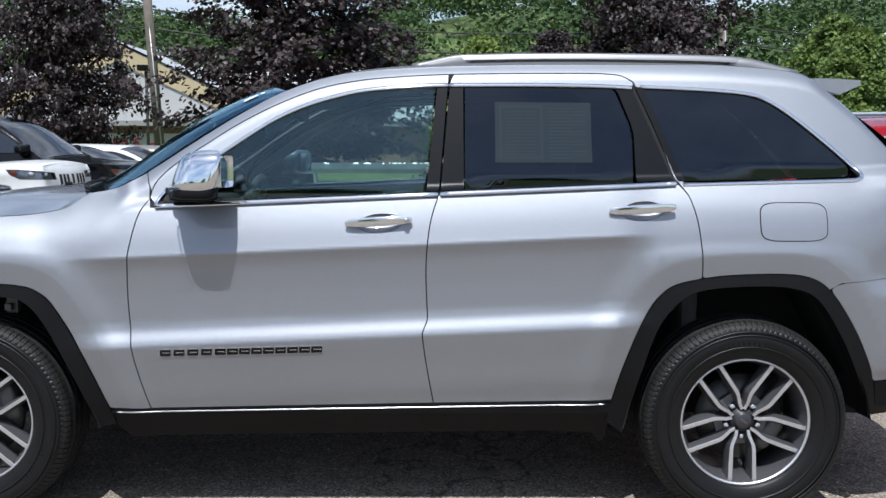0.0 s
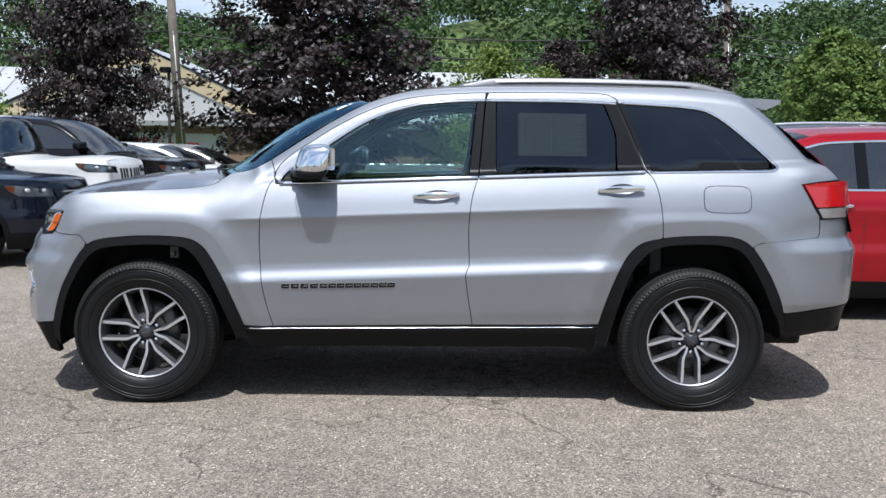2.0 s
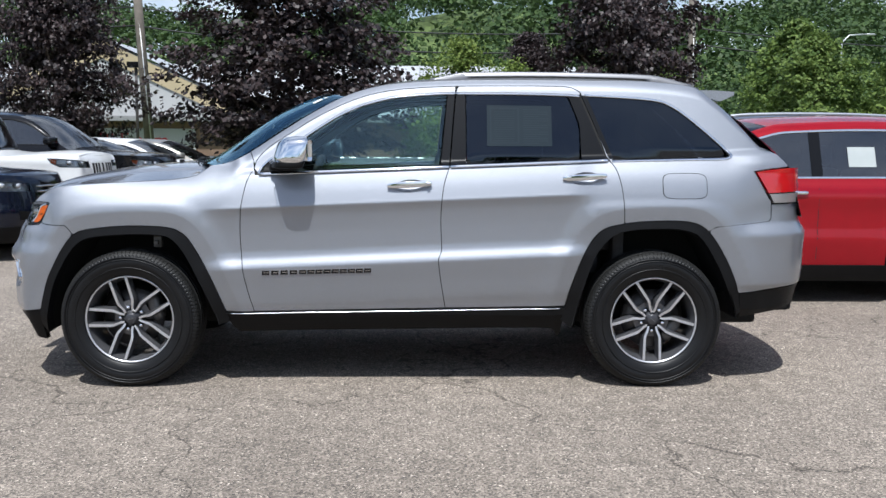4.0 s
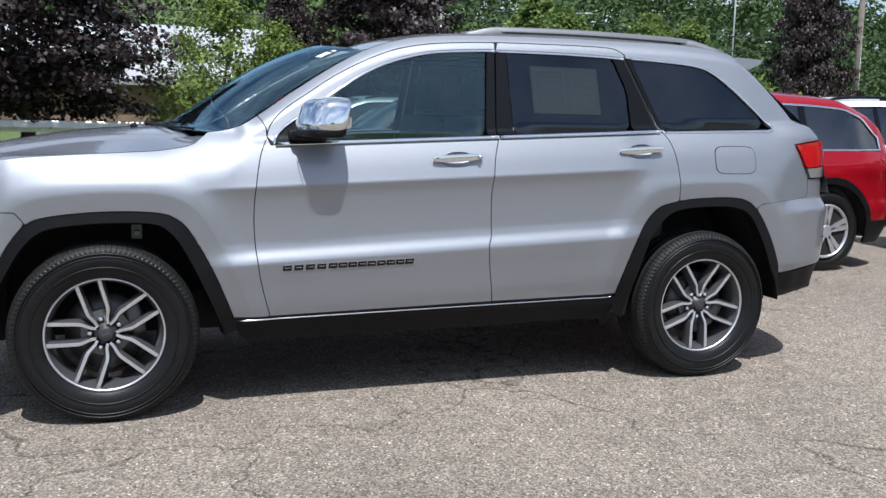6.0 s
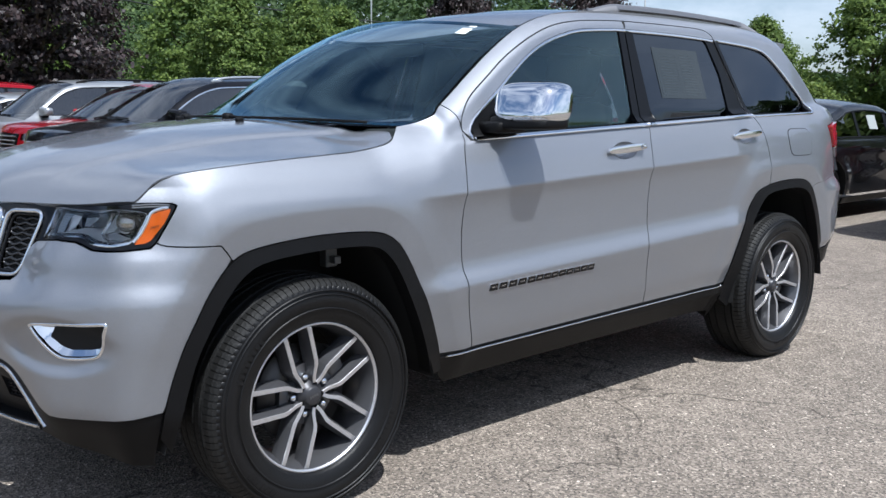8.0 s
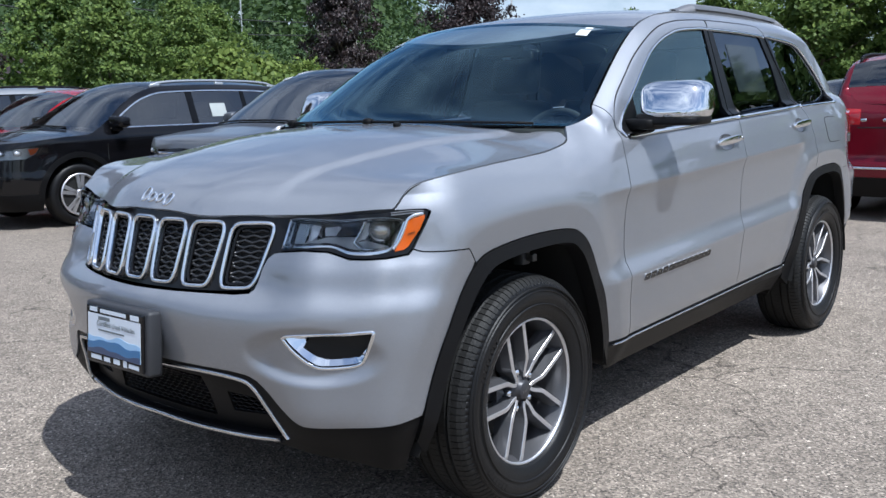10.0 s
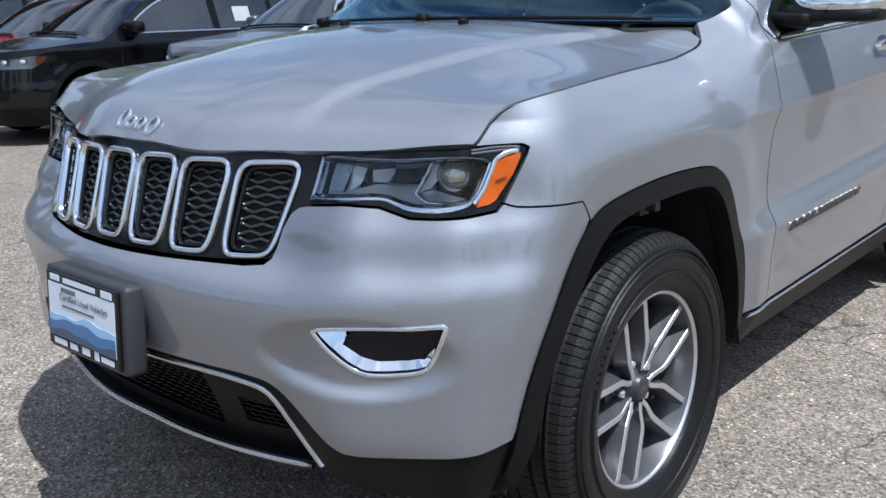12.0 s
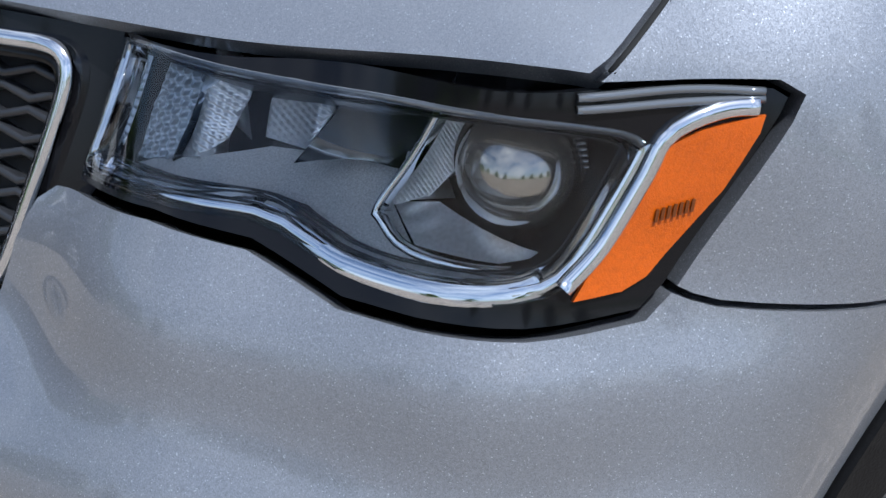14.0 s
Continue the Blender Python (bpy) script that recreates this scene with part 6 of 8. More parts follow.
gp = dense(np.array([(-1.0, 0.0), (1.0, 0.0), (1.0, 1.0), (-1.0, 1.0)]), 0.1)
tg = panel("tailgate", gp, gate, SILVER, suv, su=0.1, sz=0.05, gap=0, lip=0)
panel("rear_window", dense(np.array([(-0.88, 0.46), (0.88, 0.46), (0.84, 0.93), (-0.84, 0.93)]), 0.1), lambda a, b: gate(a, b) + np.array([0.006, 0, 0.003]), PRIVACY, tg, su=0.1, sz=0.05, gap=0, lip=0)
sp = []
for y in np.linspace(-0.60, 0.60, 21):
    e = 0.05 * (abs(y) / 0.6) ** 2
    sp += [(1.72, y, 1.705 - 0.6 * e), (1.90 - e, y, 1.700 - 0.5 * e), (2.020 - e, y, 1.688 - 0.4 * e), (2.018 - e, y, 1.668 - 0.4 * e), (1.94 - e, y, 1.632 - 0.4 * e), (1.78, y, 1.64)]
sf = [(i * 6 + j, (i + 1) * 6 + j, (i + 1) * 6 + (j + 1) % 6, i * 6 + (j + 1) % 6) for i in range(20) for j in range(6)] + [tuple(range(6)), tuple(20 * 6 + j for j in range(5, -1, -1))]
mesh_ob("roof_spoiler", sp, sf, SILVER, suv, smooth=False)
for nm, lo, hi in (("floor_pan", (-0.95, -0.74, 0.335), (0.98, 0.74, 0.42)), ("drive_tunnel", (-1.9, -0.48, 0.28), (2.2, 0.48, 0.50)), ("front_tray", (-2.12, -0.62, 0.30), (-1.86, 0.62, 0.62)), ("rear_tray", (1.93, -0.72, 0.40), (2.32, 0.72, 0.60))):
    bm = bmesh.new()
    box(bm, lo, hi, 0.03)
    part(nm, bm, DARK, suv)

# --- cabin
cab = mesh_ob("cabin_floor", [(-1.15, -0.78, 0.52), (2.2, -0.78, 0.52), (2.2, 0.78, 0.52), (-1.15, 0.78, 0.52)], [(0, 1, 2, 3)], CABIN, suv, smooth=False)
bm = bmesh.new()
box(bm, (-1.12, -0.76, 0.86), (-0.55, 0.76, 1.10), 0.05)
box(bm, (-1.06, -0.74, 1.05), (-0.62, 0.74, 1.16), 0.045)
box(bm, (-0.78, -0.62, 1.10), (-0.56, -0.22, 1.205), 0.04)
part("dashboard", bm, CABIN, suv, "dark grey dashboard", True)
st = [(-0.50 + 0.055 * math.sin(a), -0.40 + 0.185 * math.cos(a), 1.10 + 0.175 * math.sin(a)) for a in np.linspace(0, 2 * math.pi, 33)[:-1]]
v, f = tube(st, 0.016, 8, closed=True)
wheel_ob = mesh_ob("steering_wheel", v, f, CABIN, suv)
bm = bmesh.new()
box(bm, (-0.56, -0.47, 1.04), (-0.49, -0.33, 1.15), 0.02)
box(bm, (-0.53, -0.57, 1.085), (-0.50, -0.23, 1.115), 0.01)
part("steering_hub", bm, CABIN, wheel_ob)
for sx, sy, sc in ((-0.05, -0.40, 1.0), (-0.05, 0.40, 1.0), (0.95, -0.42, 1.0), (0.95, 0.42, 1.0)):
    bm = bmesh.new()
    box(bm, (sx - 0.28, sy - 0.26, 0.60), (sx + 0.24, sy + 0.26, 0.80), 0.06)
    seat = part("seat_cushion", bm, CLOTH, suv, "dark cloth seat", True)
    bm = bmesh.new()
    box(bm, (-0.07, -0.25, 0), (0.07, 0.25, 0.60), 0.06, Matrix.Translation((sx + 0.24, sy, 0.74)) @ Matrix.Rotation(radians(14), 4, "Y"))
    part("backrest", bm, CLOTH, seat, "", True)
    bm = bmesh.new()
    box(bm, (-0.05, -0.14, 0), (0.05, 0.14, 0.19), 0.04, Matrix.Translation((sx + 0.40, sy, 1.36)) @ Matrix.Rotation(radians(8), 4, "Y"))
    part("headrest", bm, CLOTH, seat, "", True)
panel("headliner", shrink(r_out, 0.02), lambda x, y: roof(x, y) - np.array([0, 0, 0.03]), HEADLINER, suv, su=0.15, sz=0.15, gap=0, lip=0)
v, f = blob((-0.33, 0.0, 1.555), (0.02, 0.12, 0.035), 0.5, 0.5, 24, 12)
mesh_ob("rear_view_mirror", v, f, CABIN, suv)
bm = bmesh.new()
box(bm, (1.25, -0.74, 0.52), (1.32, 0.74, 1.22), 0.03)
part("rear_seat_back", bm, CLOTH, suv)

# --- windshield stickers, wipers, washer jets
for a0, a1, b0, b1 in ((-0.80, -0.735, 0.83, 0.90), (-0.80, -0.755, 0.915, 0.935)):
    panel("screen_sticker", np.array([(-a1, b0), (-a1, b1), (-a0, b1), (-a0, b0)]), lambda a, b: screen(-a, b) + np.array([-0.002, 0, 0.003]), PAPER, ws, su=0.1, sz=0.1, gap=0, lip=0)
cow = [(-1.26 + 0.17 * (y / 0.75) ** 2, y) for y in np.linspace(-0.74, 0.74, 30)]
v = []
for x, y in cow:
    h = float(hood_z(x - 0.02, y)) - 0.022
    v += [(x - 0.04, y, h), (x + 0.10, y, min(h, 1.208)), (x + 0.10, y, 1.10), (x - 0.04, y, 1.10)]
f = [(i * 4 + j, i * 4 + (j + 1) % 4, (i + 1) * 4 + (j + 1) % 4, (i + 1) * 4 + j) for i in range(29) for j in range(4)]
cowl = mesh_ob("cowl_panel", v, f, BLACK_TRIM, suv, "black plastic cowl below the windshield", smooth=False)
for (y0, b0), (y1, b1) in (((-0.02, -0.035), (-0.66, -0.012)), ((0.52, -0.035), (-0.04, -0.015))):
    pts = [tuple(screen(np.array(y0 / 0.76 + (y1 - y0) / 0.76 * t), np.array(b0 + (b1 - b0) * t)) + np.array([-0.009, 0, 0.010])) for t in np.linspace(0, 1, 12)]
    v, f = tube(pts, 0.006, 6)
    arm = mesh_ob("wiper", v, f, BLACK_TRIM, suv)
    v, f = blob(pts[0], (0.022, 0.022, 0.016), 0.7, 0.7, 14, 8)
    mesh_ob("wiper_pivot", v, f, BLACK_TRIM, arm)
for y in (-0.24, 0.24):
    v, f = blob((-1.322, y, float(hood_z(-1.322, y)) + 0.006), (0.016, 0.011, 0.010), 0.6, 0.6, 14, 8)
    mesh_ob("washer_jet", v, f, BLACK_TRIM, hood)

# ---------------- parked cars ----------------
def paint(name, col, rough=0.25, metal=0.2):
    return mat("paint_" + name, col, rough, metal, coat=0.65, var=0.04, spec=0.1)


DARK_GLASS = glass("parked_glass", (0.12, 0.135, 0.15), ior=2.3)
LIGHT_GLASS = glass("parked_windshield", (0.58, 0.68, 0.70), ior=2.9)
LAMP_PALE = mat("pale_headlamp", (0.55, 0.57, 0.60), 0.12, 0.5, coat=1.0)
CREAM_RAIL = mat("silver_rail", (0.60, 0.61, 0.62), 0.3, 0.8)


def small_wheel(parent, at, R, flip, alloy, spokes=5):
    """Wheel of a parked car: tyre with rounded shoulders, lipped rim, tapered spokes and hub."""
    sg = 1 if flip else -1
    rot = Matrix.Rotation(math.pi / 2 * -sg, 4, "X")
    rr = R * 0.66
    m = Matrix.Translation(at)
    v, f = lathe([(rr, -0.10), (rr + 0.01, 0.085), (rr + 0.04, 0.112), (R - 0.05, 0.116), (R - 0.015, 0.098), (R, 0.07), (R, -0.07), (R - 0.02, -0.1)], 40, m @ rot)
    w = mesh_ob("wheel", v, f, RUBBER, parent, "alloy wheel with a black tyre")
    v, f = lathe([(rr + 0.004, 0.108), (rr - 0.006, 0.119), (rr - 0.014, 0.116), (rr - 0.022, 0.095), (rr - 0.03, -0.08)], 40, m @ rot)
    mesh_ob("rim", v, f, alloy, w)
    v, f = lathe([(0.0, 0.0), (rr - 0.02, 0.0)], 24, m @ rot @ Matrix.Translation((0, 0, 0.094)))
    mesh_ob("brake_shadow", v, f, DARK, w)
    meshes = []
    for s in range(spokes):
        a = 2 * math.pi * s / spokes + 0.3
        for d in (-0.15, 0.15):
            ca, sa = math.cos(a + d), math.sin(a + d)
            tx, tz = -sa, ca
            q = [(ca * 0.05 + tx * k * 0.018, sa * 0.05 + tz * k * 0.018) for k in (-1, 1)] + [(ca * (rr - 0.01) + tx * k * 0.022, sa * (rr - 0.01) + tz * k * 0.022) for k in (1, -1)]
            pv = [(x, y, h) for h in (0.112, 0.096) for x, y in q]
            meshes.append(([m @ rot @ Vector(p) for p in pv], [(0, 1, 2, 3), (0, 4, 5, 1), (1, 5, 6, 2), (2, 6, 7, 3), (3, 7, 4, 0)]))
    hub = lathe([(0, 0.117), (0.05, 0.115), (0.062, 0.108), (0.065, 0.095)], 20, m @ rot)
    v, f = join(hub, *meshes)
    mesh_ob("rim_face", v, f, alloy, w, smooth=False)


def parked_car(name, label, at, heading, body, L=4.6, W=1.86, H=1.68, hood_h=1.02, nose_h=0.88, hood_l=1.10, screen_l=0.95, tail_l=0.50, tail_h=1.05, belt=1.02, R=0.36, axle_f=0.92, axle_r=0.95,
               rails=None, cladding=True, chrome=False, alloy=None, trunk=0.0, paper=False, tail_bar=False, square=0.0, side_glass=None, marks=(), slots=False, fine=1.0):
    """A car of the row: nose towards -x before it is turned. trunk: length of a saloon's boot, marks: stickers on the windshield."""
    car = thing(name, label, "car", Matrix.Translation((*at, 0)) @ Matrix.Rotation(radians(heading), 4, "Z"), group="parked cars")
    x0, x1, w, B = -L / 2, L / 2, W / 2, belt
    cow, rf = x0 + hood_l, x0 + hood_l + screen_l
    te = x1 - trunk
    rb = te - tail_l
    k = 1 - 0.6 * square
    # plan outline of one half, from the middle of the nose to the middle of the tail
    pl = catmull([(x0, 0.25 * w), (x0, 0), (x0 + 0.02 * k, -0.35 * w), (x0 + 0.10 * k, -0.66 * w), (x0 + 0.25 * k, -0.86 * w), (x0 + 0.52, -0.965 * w), (x0 + 0.92, -w), (0, -w), (x1 - 0.85, -w), (x1 - 0.42, -0.97 * w), (x1 - 0.17, -0.88 * w),
                  (x1 - 0.06, -0.70 * w), (x1 - 0.015, -0.38 * w), (x1, 0), (x1, 0.25 * w)], 0.012)
    a = int(np.argmin(np.abs(pl[:60, 1])))
    b = len(pl) - 60 + int(np.argmin(np.abs(pl[-60:, 1])))
    pl = pl[a:b + 1]
    ps = np.r_[0, np.cumsum(np.hypot(*np.diff(pl, axis=0).T))]
    ps -= np.interp(0.0, pl[:, 0], ps)
    tg = np.gradient(pl, axis=0)
    tg /= np.hypot(*tg.T)[:, None]
    un, ut_ = ps[0], ps[-1]
    ux = lambda x: np.interp(x, pl[:, 0], ps)
    top = pchip([un, ux(x0 + 0.06), ux(x0 + 0.35), ux(cow - 0.35), ux(cow), ux(cow + 0.06), ux(rf - 0.10), ux(rf + 0.14), ux((rf + rb) / 2), ux(rb - 0.1), ux(rb + 0.05), ux(te - 0.05) - 0.01, ux(te - 0.01), ux(x1 - 0.03), ut_] if trunk else
                [un, ux(x0 + 0.06), ux(x0 + 0.35), ux(cow - 0.35), ux(cow), ux(cow + 0.06), ux(rf - 0.10), ux(rf + 0.14), ux((rf + rb) / 2), ux(rb - 0.1), ux(rb + 0.05), ux(te - 0.10), ux(te - 0.02), ut_],
                [nose_h, nose_h + 0.012, nose_h + 0.035, hood_h - 0.055, hood_h - 0.03, hood_h + 0.0, H - 0.155, H - 0.10, H - 0.075, H - 0.105, H - 0.15, tail_h + 0.04, tail_h + 0.01, tail_h - 0.01, tail_h - 0.02] if trunk else
                [nose_h, nose_h + 0.012, nose_h + 0.035, hood_h - 0.055, hood_h - 0.03, hood_h + 0.0, H - 0.155, H - 0.10, H - 0.075, H - 0.105, H - 0.15, tail_h + 0.24, tail_h + 0.06, tail_h + 0.05])
    door_p = eased(pchip([0.18, 0.32, 0.46, 0.58, 0.66, B - 0.26, B - 0.13, B - 0.05, B + 0.02], [-0.09, -0.035, -0.012, 0.0, -0.010, -0.010, 0.003, -0.012, -0.045]), 0.18, B + 0.02, 0.012)
    nose_p = eased(pchip([0.18, 0.30, 0.42, 0.55, nose_h - 0.20, nose_h - 0.05, nose_h + 0.08], [-0.12, -0.05, -0.008, 0.0, -0.022, -0.055, -0.15]), 0.18, nose_h + 0.08, 0.015)
    tail_p = eased(pchip([0.18, 0.34, 0.48, 0.60, 0.66, tail_h - 0.10, tail_h + 0.10], [-0.13, -0.05, 0.0, 0.01, -0.02, -0.035, -0.06]), 0.18, tail_h + 0.10, 0.015)
    axles = (x0 + axle_f, x1 - axle_r)

    def skin(u, z, out=0.0):
        u, z = np.asarray(u, float), np.asarray(z, float)
        x, y, nx, ny = np.interp(u, ps, pl[:, 0]), np.interp(u, ps, pl[:, 1]), np.interp(u, ps, tg[:, 1]), np.interp(u, ps, -tg[:, 0])
        d = door_p(np.minimum(z, B + 0.02))
        d = nose_p(np.minimum(z, nose_h + 0.08)) + (d - nose_p(np.minimum(z, nose_h + 0.08))) * step(un + 0.25, ux(x0 + 0.75), u)
        d = d + (tail_p(np.minimum(z, tail_h + 0.10)) - d) * step(ux(x1 - 0.50), ux(x1 - 0.10), u)
        near = np.minimum(*(np.hypot(u - ux(ax), z - R) for ax in axles))
        d = d + 0.014 * (1 - step(R + 0.08, R + 0.26, near)) * (1 - step(B - 0.2, B - 0.1, z))
        t = top(u)
        d = d - 0.36 * np.clip(z - B - 0.02, 0, 9) - 0.05 * np.clip((z - (t - 0.07)) / 0.07, 0, 1.2) ** 2 * step(0.1, 0.3, t - B)
        return np.stack([x + nx * (d + out), y + ny * (d + out), z], -1)

    on = lambda o: (lambda u, z: skin(u, z, o))
    su, sz = 0.07 / fine, 0.045 / fine
    # windows: one opening from the windshield pillar to the rear quarter, cut by two posts
    low_z = lambda u: B + 0.028 + 0.03 * np.clip((np.asarray(u, float) - cow) / L, 0, 1)
    q = np.linspace(ux(cow), ux(te - tail_l * (0.50 if not trunk else 0.42)), 60)
    hi_z = np.minimum(top(q) - 0.078, top(q + 0.05) - 0.03)
    hi_z = hi_z - 0.10 * step(q[-1] - 0.22, q[-1], q) * (1 - step(0.2, 0.9, trunk))
    q, hi_z = q[hi_z > low_z(q) + 0.02], hi_z[hi_z > low_z(q) + 0.02]
    dlo = np.vstack([np.stack([q, low_z(q)], 1), np.stack([q, hi_z], 1)[::-1]])
    mid = (cow + rb) / 2 + 0.02
    posts = [mid - 0.05, mid + 0.80]

    def pane(lo, hi, inset=0.0):
        uu = np.linspace(max(lo, q[0]), min(hi, q[-1]), 14)
        return np.vstack([np.stack([uu, low_z(uu) + inset], 1), np.stack([uu, np.interp(uu, q, hi_z) - inset], 1)[::-1]])

    def arc(ax, r, z0, n=26):
        an = np.linspace(math.pi + 0.6, -0.6, n)
        p = np.stack([ux(ax) + r * np.cos(an), R + r * np.sin(an)], 1)
        return p[p[:, 1] > z0]

    edge_u = np.r_[np.linspace(un, ux(cow), 26), np.linspace(ux(cow), ux(rf + 0.15), 16)[1:], np.linspace(ux(rf + 0.15), ux(rb), 14)[1:], np.linspace(ux(rb), ut_, 30)[1:]]
    sill = 0.25
    outline = np.vstack([[(un, sill + 0.05)], arc(axles[0], R + 0.065, sill + 0.02), arc(axles[1], R + 0.065, sill + 0.02), [(ut_, sill + 0.08)], np.stack([edge_u, top(edge_u)], 1)[::-1]])
    lamp_in, lamp_out = float(np.interp(0.50 * w, -pl[:len(pl) // 2, 1], ps[:len(pl) // 2])), ux(x0 + 0.50)
    lamp = np.array([(lamp_in, nose_h - 0.165), (lamp_in + 0.02, nose_h - 0.075), (lamp_out - 0.12, nose_h - 0.030), (lamp_out, nose_h - 0.028), (lamp_out - 0.05, nose_h - 0.100), (lamp_out - 0.16, nose_h - 0.155)])
    tail_in = float(np.interp(0.50 * w, -pl[len(pl) // 2:, 1][::-1], ps[len(pl) // 2:][::-1]))
    tl_h = 0.10 if not trunk else 0.055
    tail = np.array([(ux(x1 - 0.36), tail_h - 0.02), (ux(x1 - 0.10), tail_h + tl_h - 0.075), (tail_in, tail_h + tl_h - 0.085), (tail_in, tail_h - tl_h - 0.05), (ux(x1 - 0.14), tail_h - tl_h - 0.05)])
    for flip in (False, True):
        sg = 1 if flip else -1
        panel("body_side", outline, skin, body, car, flip=flip, su=su, sz=sz, gap=0, lip=0.012, holes=(dlo, lamp, tail))
        for lo, hi in ((-9, posts[0] - 0.045), (posts[0] + 0.045, posts[1] - 0.03), (posts[1] + 0.03, 9)):
            if min(hi, q[-1]) - max(lo, q[0]) > 0.08:
                panel("side_window", pane(lo, hi), on(-0.010), side_glass or DARK_GLASS, car, "tinted side window", su=0.12, sz=0.08, gap=0, lip=0, flip=flip)
        for p, hw in ((posts[0], 0.047), (posts[1], 0.032)):
            if p + hw < q[-1]:
                panel("window_post", pane(p - hw, p + hw, 0.001), on(-0.004), PILLAR, car, su=0.1, sz=0.08, gap=0, lip=0.006, flip=flip)
        bead("window_trim", dense(dlo, 0.06), skin, CHROME if chrome else BLACK_TRIM, car, 0.020 if chrome else 0.014, 0.005, "", flip, closed=True)
        for px, z1 in ((cow + 0.20, B + 0.02), (posts[0], B + 0.02), (posts[1] + 0.12, B + 0.02)):
            zz = np.linspace(0.33, z1, 10)
            if abs(px - axles[1]) < R + 0.07:
                zz = zz[zz > R + math.sqrt(max(0, (R + 0.09) ** 2 - (px - axles[1]) ** 2))]
            if len(zz) > 2:
                bead("door_joint", np.stack([np.full(len(zz), ux(px)), zz], 1), on(-0.003), DARK, car, 0.009, 0.0035, "", flip)
        for px in (posts[0] - 0.20, posts[1] - 0.04):
            c = skin(np.array([ux(px)]), np.array([B - 0.09]), 0.016)[0]
            v, f = blob((c[0], sg * abs(c[1]), c[2]), (0.10, 0.012, 0.015), 0.5, 0.4, 16, 8)
            mesh_ob("door_handle", v, f, CHROME if chrome else body, car)
        c = skin(np.array([ux(cow + 0.34)]), np.array([B + 0.06]), 0.10)[0]
        v, f = blob((c[0], sg * abs(c[1]), c[2] + 0.035), (0.075, 0.115, 0.070), 0.45, 0.55, 22, 14, lambda p: Vector((p.x + 0.25 * sg * p.y, p.y, p.z * (1 - 0.15 * sg * p.y / 0.115))))
        mir = mesh_ob("side_mirror", v, f, body if not chrome or body is not BLACK_P else BLACK_GLOSS, car)
        v, f = blob((c[0] + 0.0, sg * (abs(c[1]) - 0.09), c[2] - 0.045), (0.055, 0.10, 0.025), 0.4, 0.4, 16, 8)
        mesh_ob("mirror_foot", v, f, BLACK_TRIM, mir)
        for ax in axles:
            ring = arc(ax, R + 0.064, 0.27)
            if cladding:
                panel("arch_trim", np.vstack([arc(ax, R + 0.125, 0.27), ring[::-1]]), on(0.007), BLACK_TRIM, car, su=0.08, sz=0.05, gap=0, lip=0.03, flip=flip)
            else:
                bead("arch_lip", ring, on(-0.004), body, car, 0.016, 0.006, "", flip)
            p = skin(ring[:, 0], ring[:, 1], -0.005)
            n = len(p)
            v = [(x, sg * abs(y), z) for x, y, z in p] + [(x, sg * 0.45 * w, z) for x, y, z in p]
            mesh_ob("wheel_well", v, [(i, i + 1, n + i + 1, n + i) for i in range(n - 1)] + [tuple(range(n, 2 * n))], DARK, car, smooth=False)
            wy = abs(float(skin(np.array([ux(ax)]), np.array([R]))[0, 1])) - 0.125
            small_wheel(car, (ax, sg * wy, R), R, flip, alloy or MACHINED)
        for name2, ua, ub, z0, z1, o, ml in (("sill_cladding", ux(axles[0]) + R + 0.06, ux(axles[1]) - R - 0.06, 0.20, 0.345, 0.008, BLACK_TRIM), ("front_skirt", un, ux(axles[0]) - R - 0.075, 0.21, 0.40, 0.006, BLACK_TRIM),
                                             ("rear_skirt", ux(axles[1]) + R + 0.075, ut_, 0.25, 0.46, 0.006, BLACK_TRIM)):
            if name2 == "sill_cladding" and not cladding:
                z1, o = 0.27, 0.002
            panel(name2, dense(np.array([(ua, z0), (ub, z0), (ub, z1), (ua, z1)]), 0.08), on(o), ml, car, su=0.10, sz=0.06, gap=0, lip=0.02, flip=flip)
        # lamps: a dark bowl, bright reflectors and a clear cover
        hl = panel("headlight", lamp, on(-0.045), LAMP_BOWL, car, "clear-lensed headlight", su=0.05, sz=0.04, gap=0, lip=0, flip=flip)
        for t in (0.30, 0.62):
            c = skin(np.array([lamp_in + (lamp_out - lamp_in) * t]), np.array([nose_h - 0.10 + 0.02 * t]), -0.035)[0]
            v, f = blob((c[0], sg * abs(c[1]), c[2]), (0.045, 0.045, 0.032), 0.9, 0.9, 16, 10)
            mesh_ob("lamp_reflector", v, f, LAMP_PALE, hl)
        am = np.array([(lamp_out - 0.11, nose_h - 0.115), (lamp_out - 0.13, nose_h - 0.045), (lamp_out - 0.02, nose_h - 0.035), (lamp_out - 0.055, nose_h - 0.09)])
        panel("turn_signal", am, on(-0.008), AMBER, hl, su=0.05, sz=0.04, gap=0, lip=0.01, flip=flip)
        panel("lens", lamp, on(-0.002), CLEAR, hl, su=0.05, sz=0.04, gap=0.001, lip=0, flip=flip)
        panel("tail_light", tail, on(0.006), RED_LENS, car, su=0.05, sz=0.04, gap=0.001, lip=0.03, flip=flip)
        fog = np.array([(lamp_in + 0.02, 0.47), (lamp_in + 0.03, 0.56), (lamp_in + 0.24, 0.58), (lamp_in + 0.21, 0.47)])
        panel("fog_pocket", fog, on(0.004), BLACK_TRIM, car, su=0.06, sz=0.05, gap=0, lip=0.012, flip=flip)
        gu = float(np.interp(0.47 * w, -pl[:len(pl) // 2, 1], ps[:len(pl) // 2]))
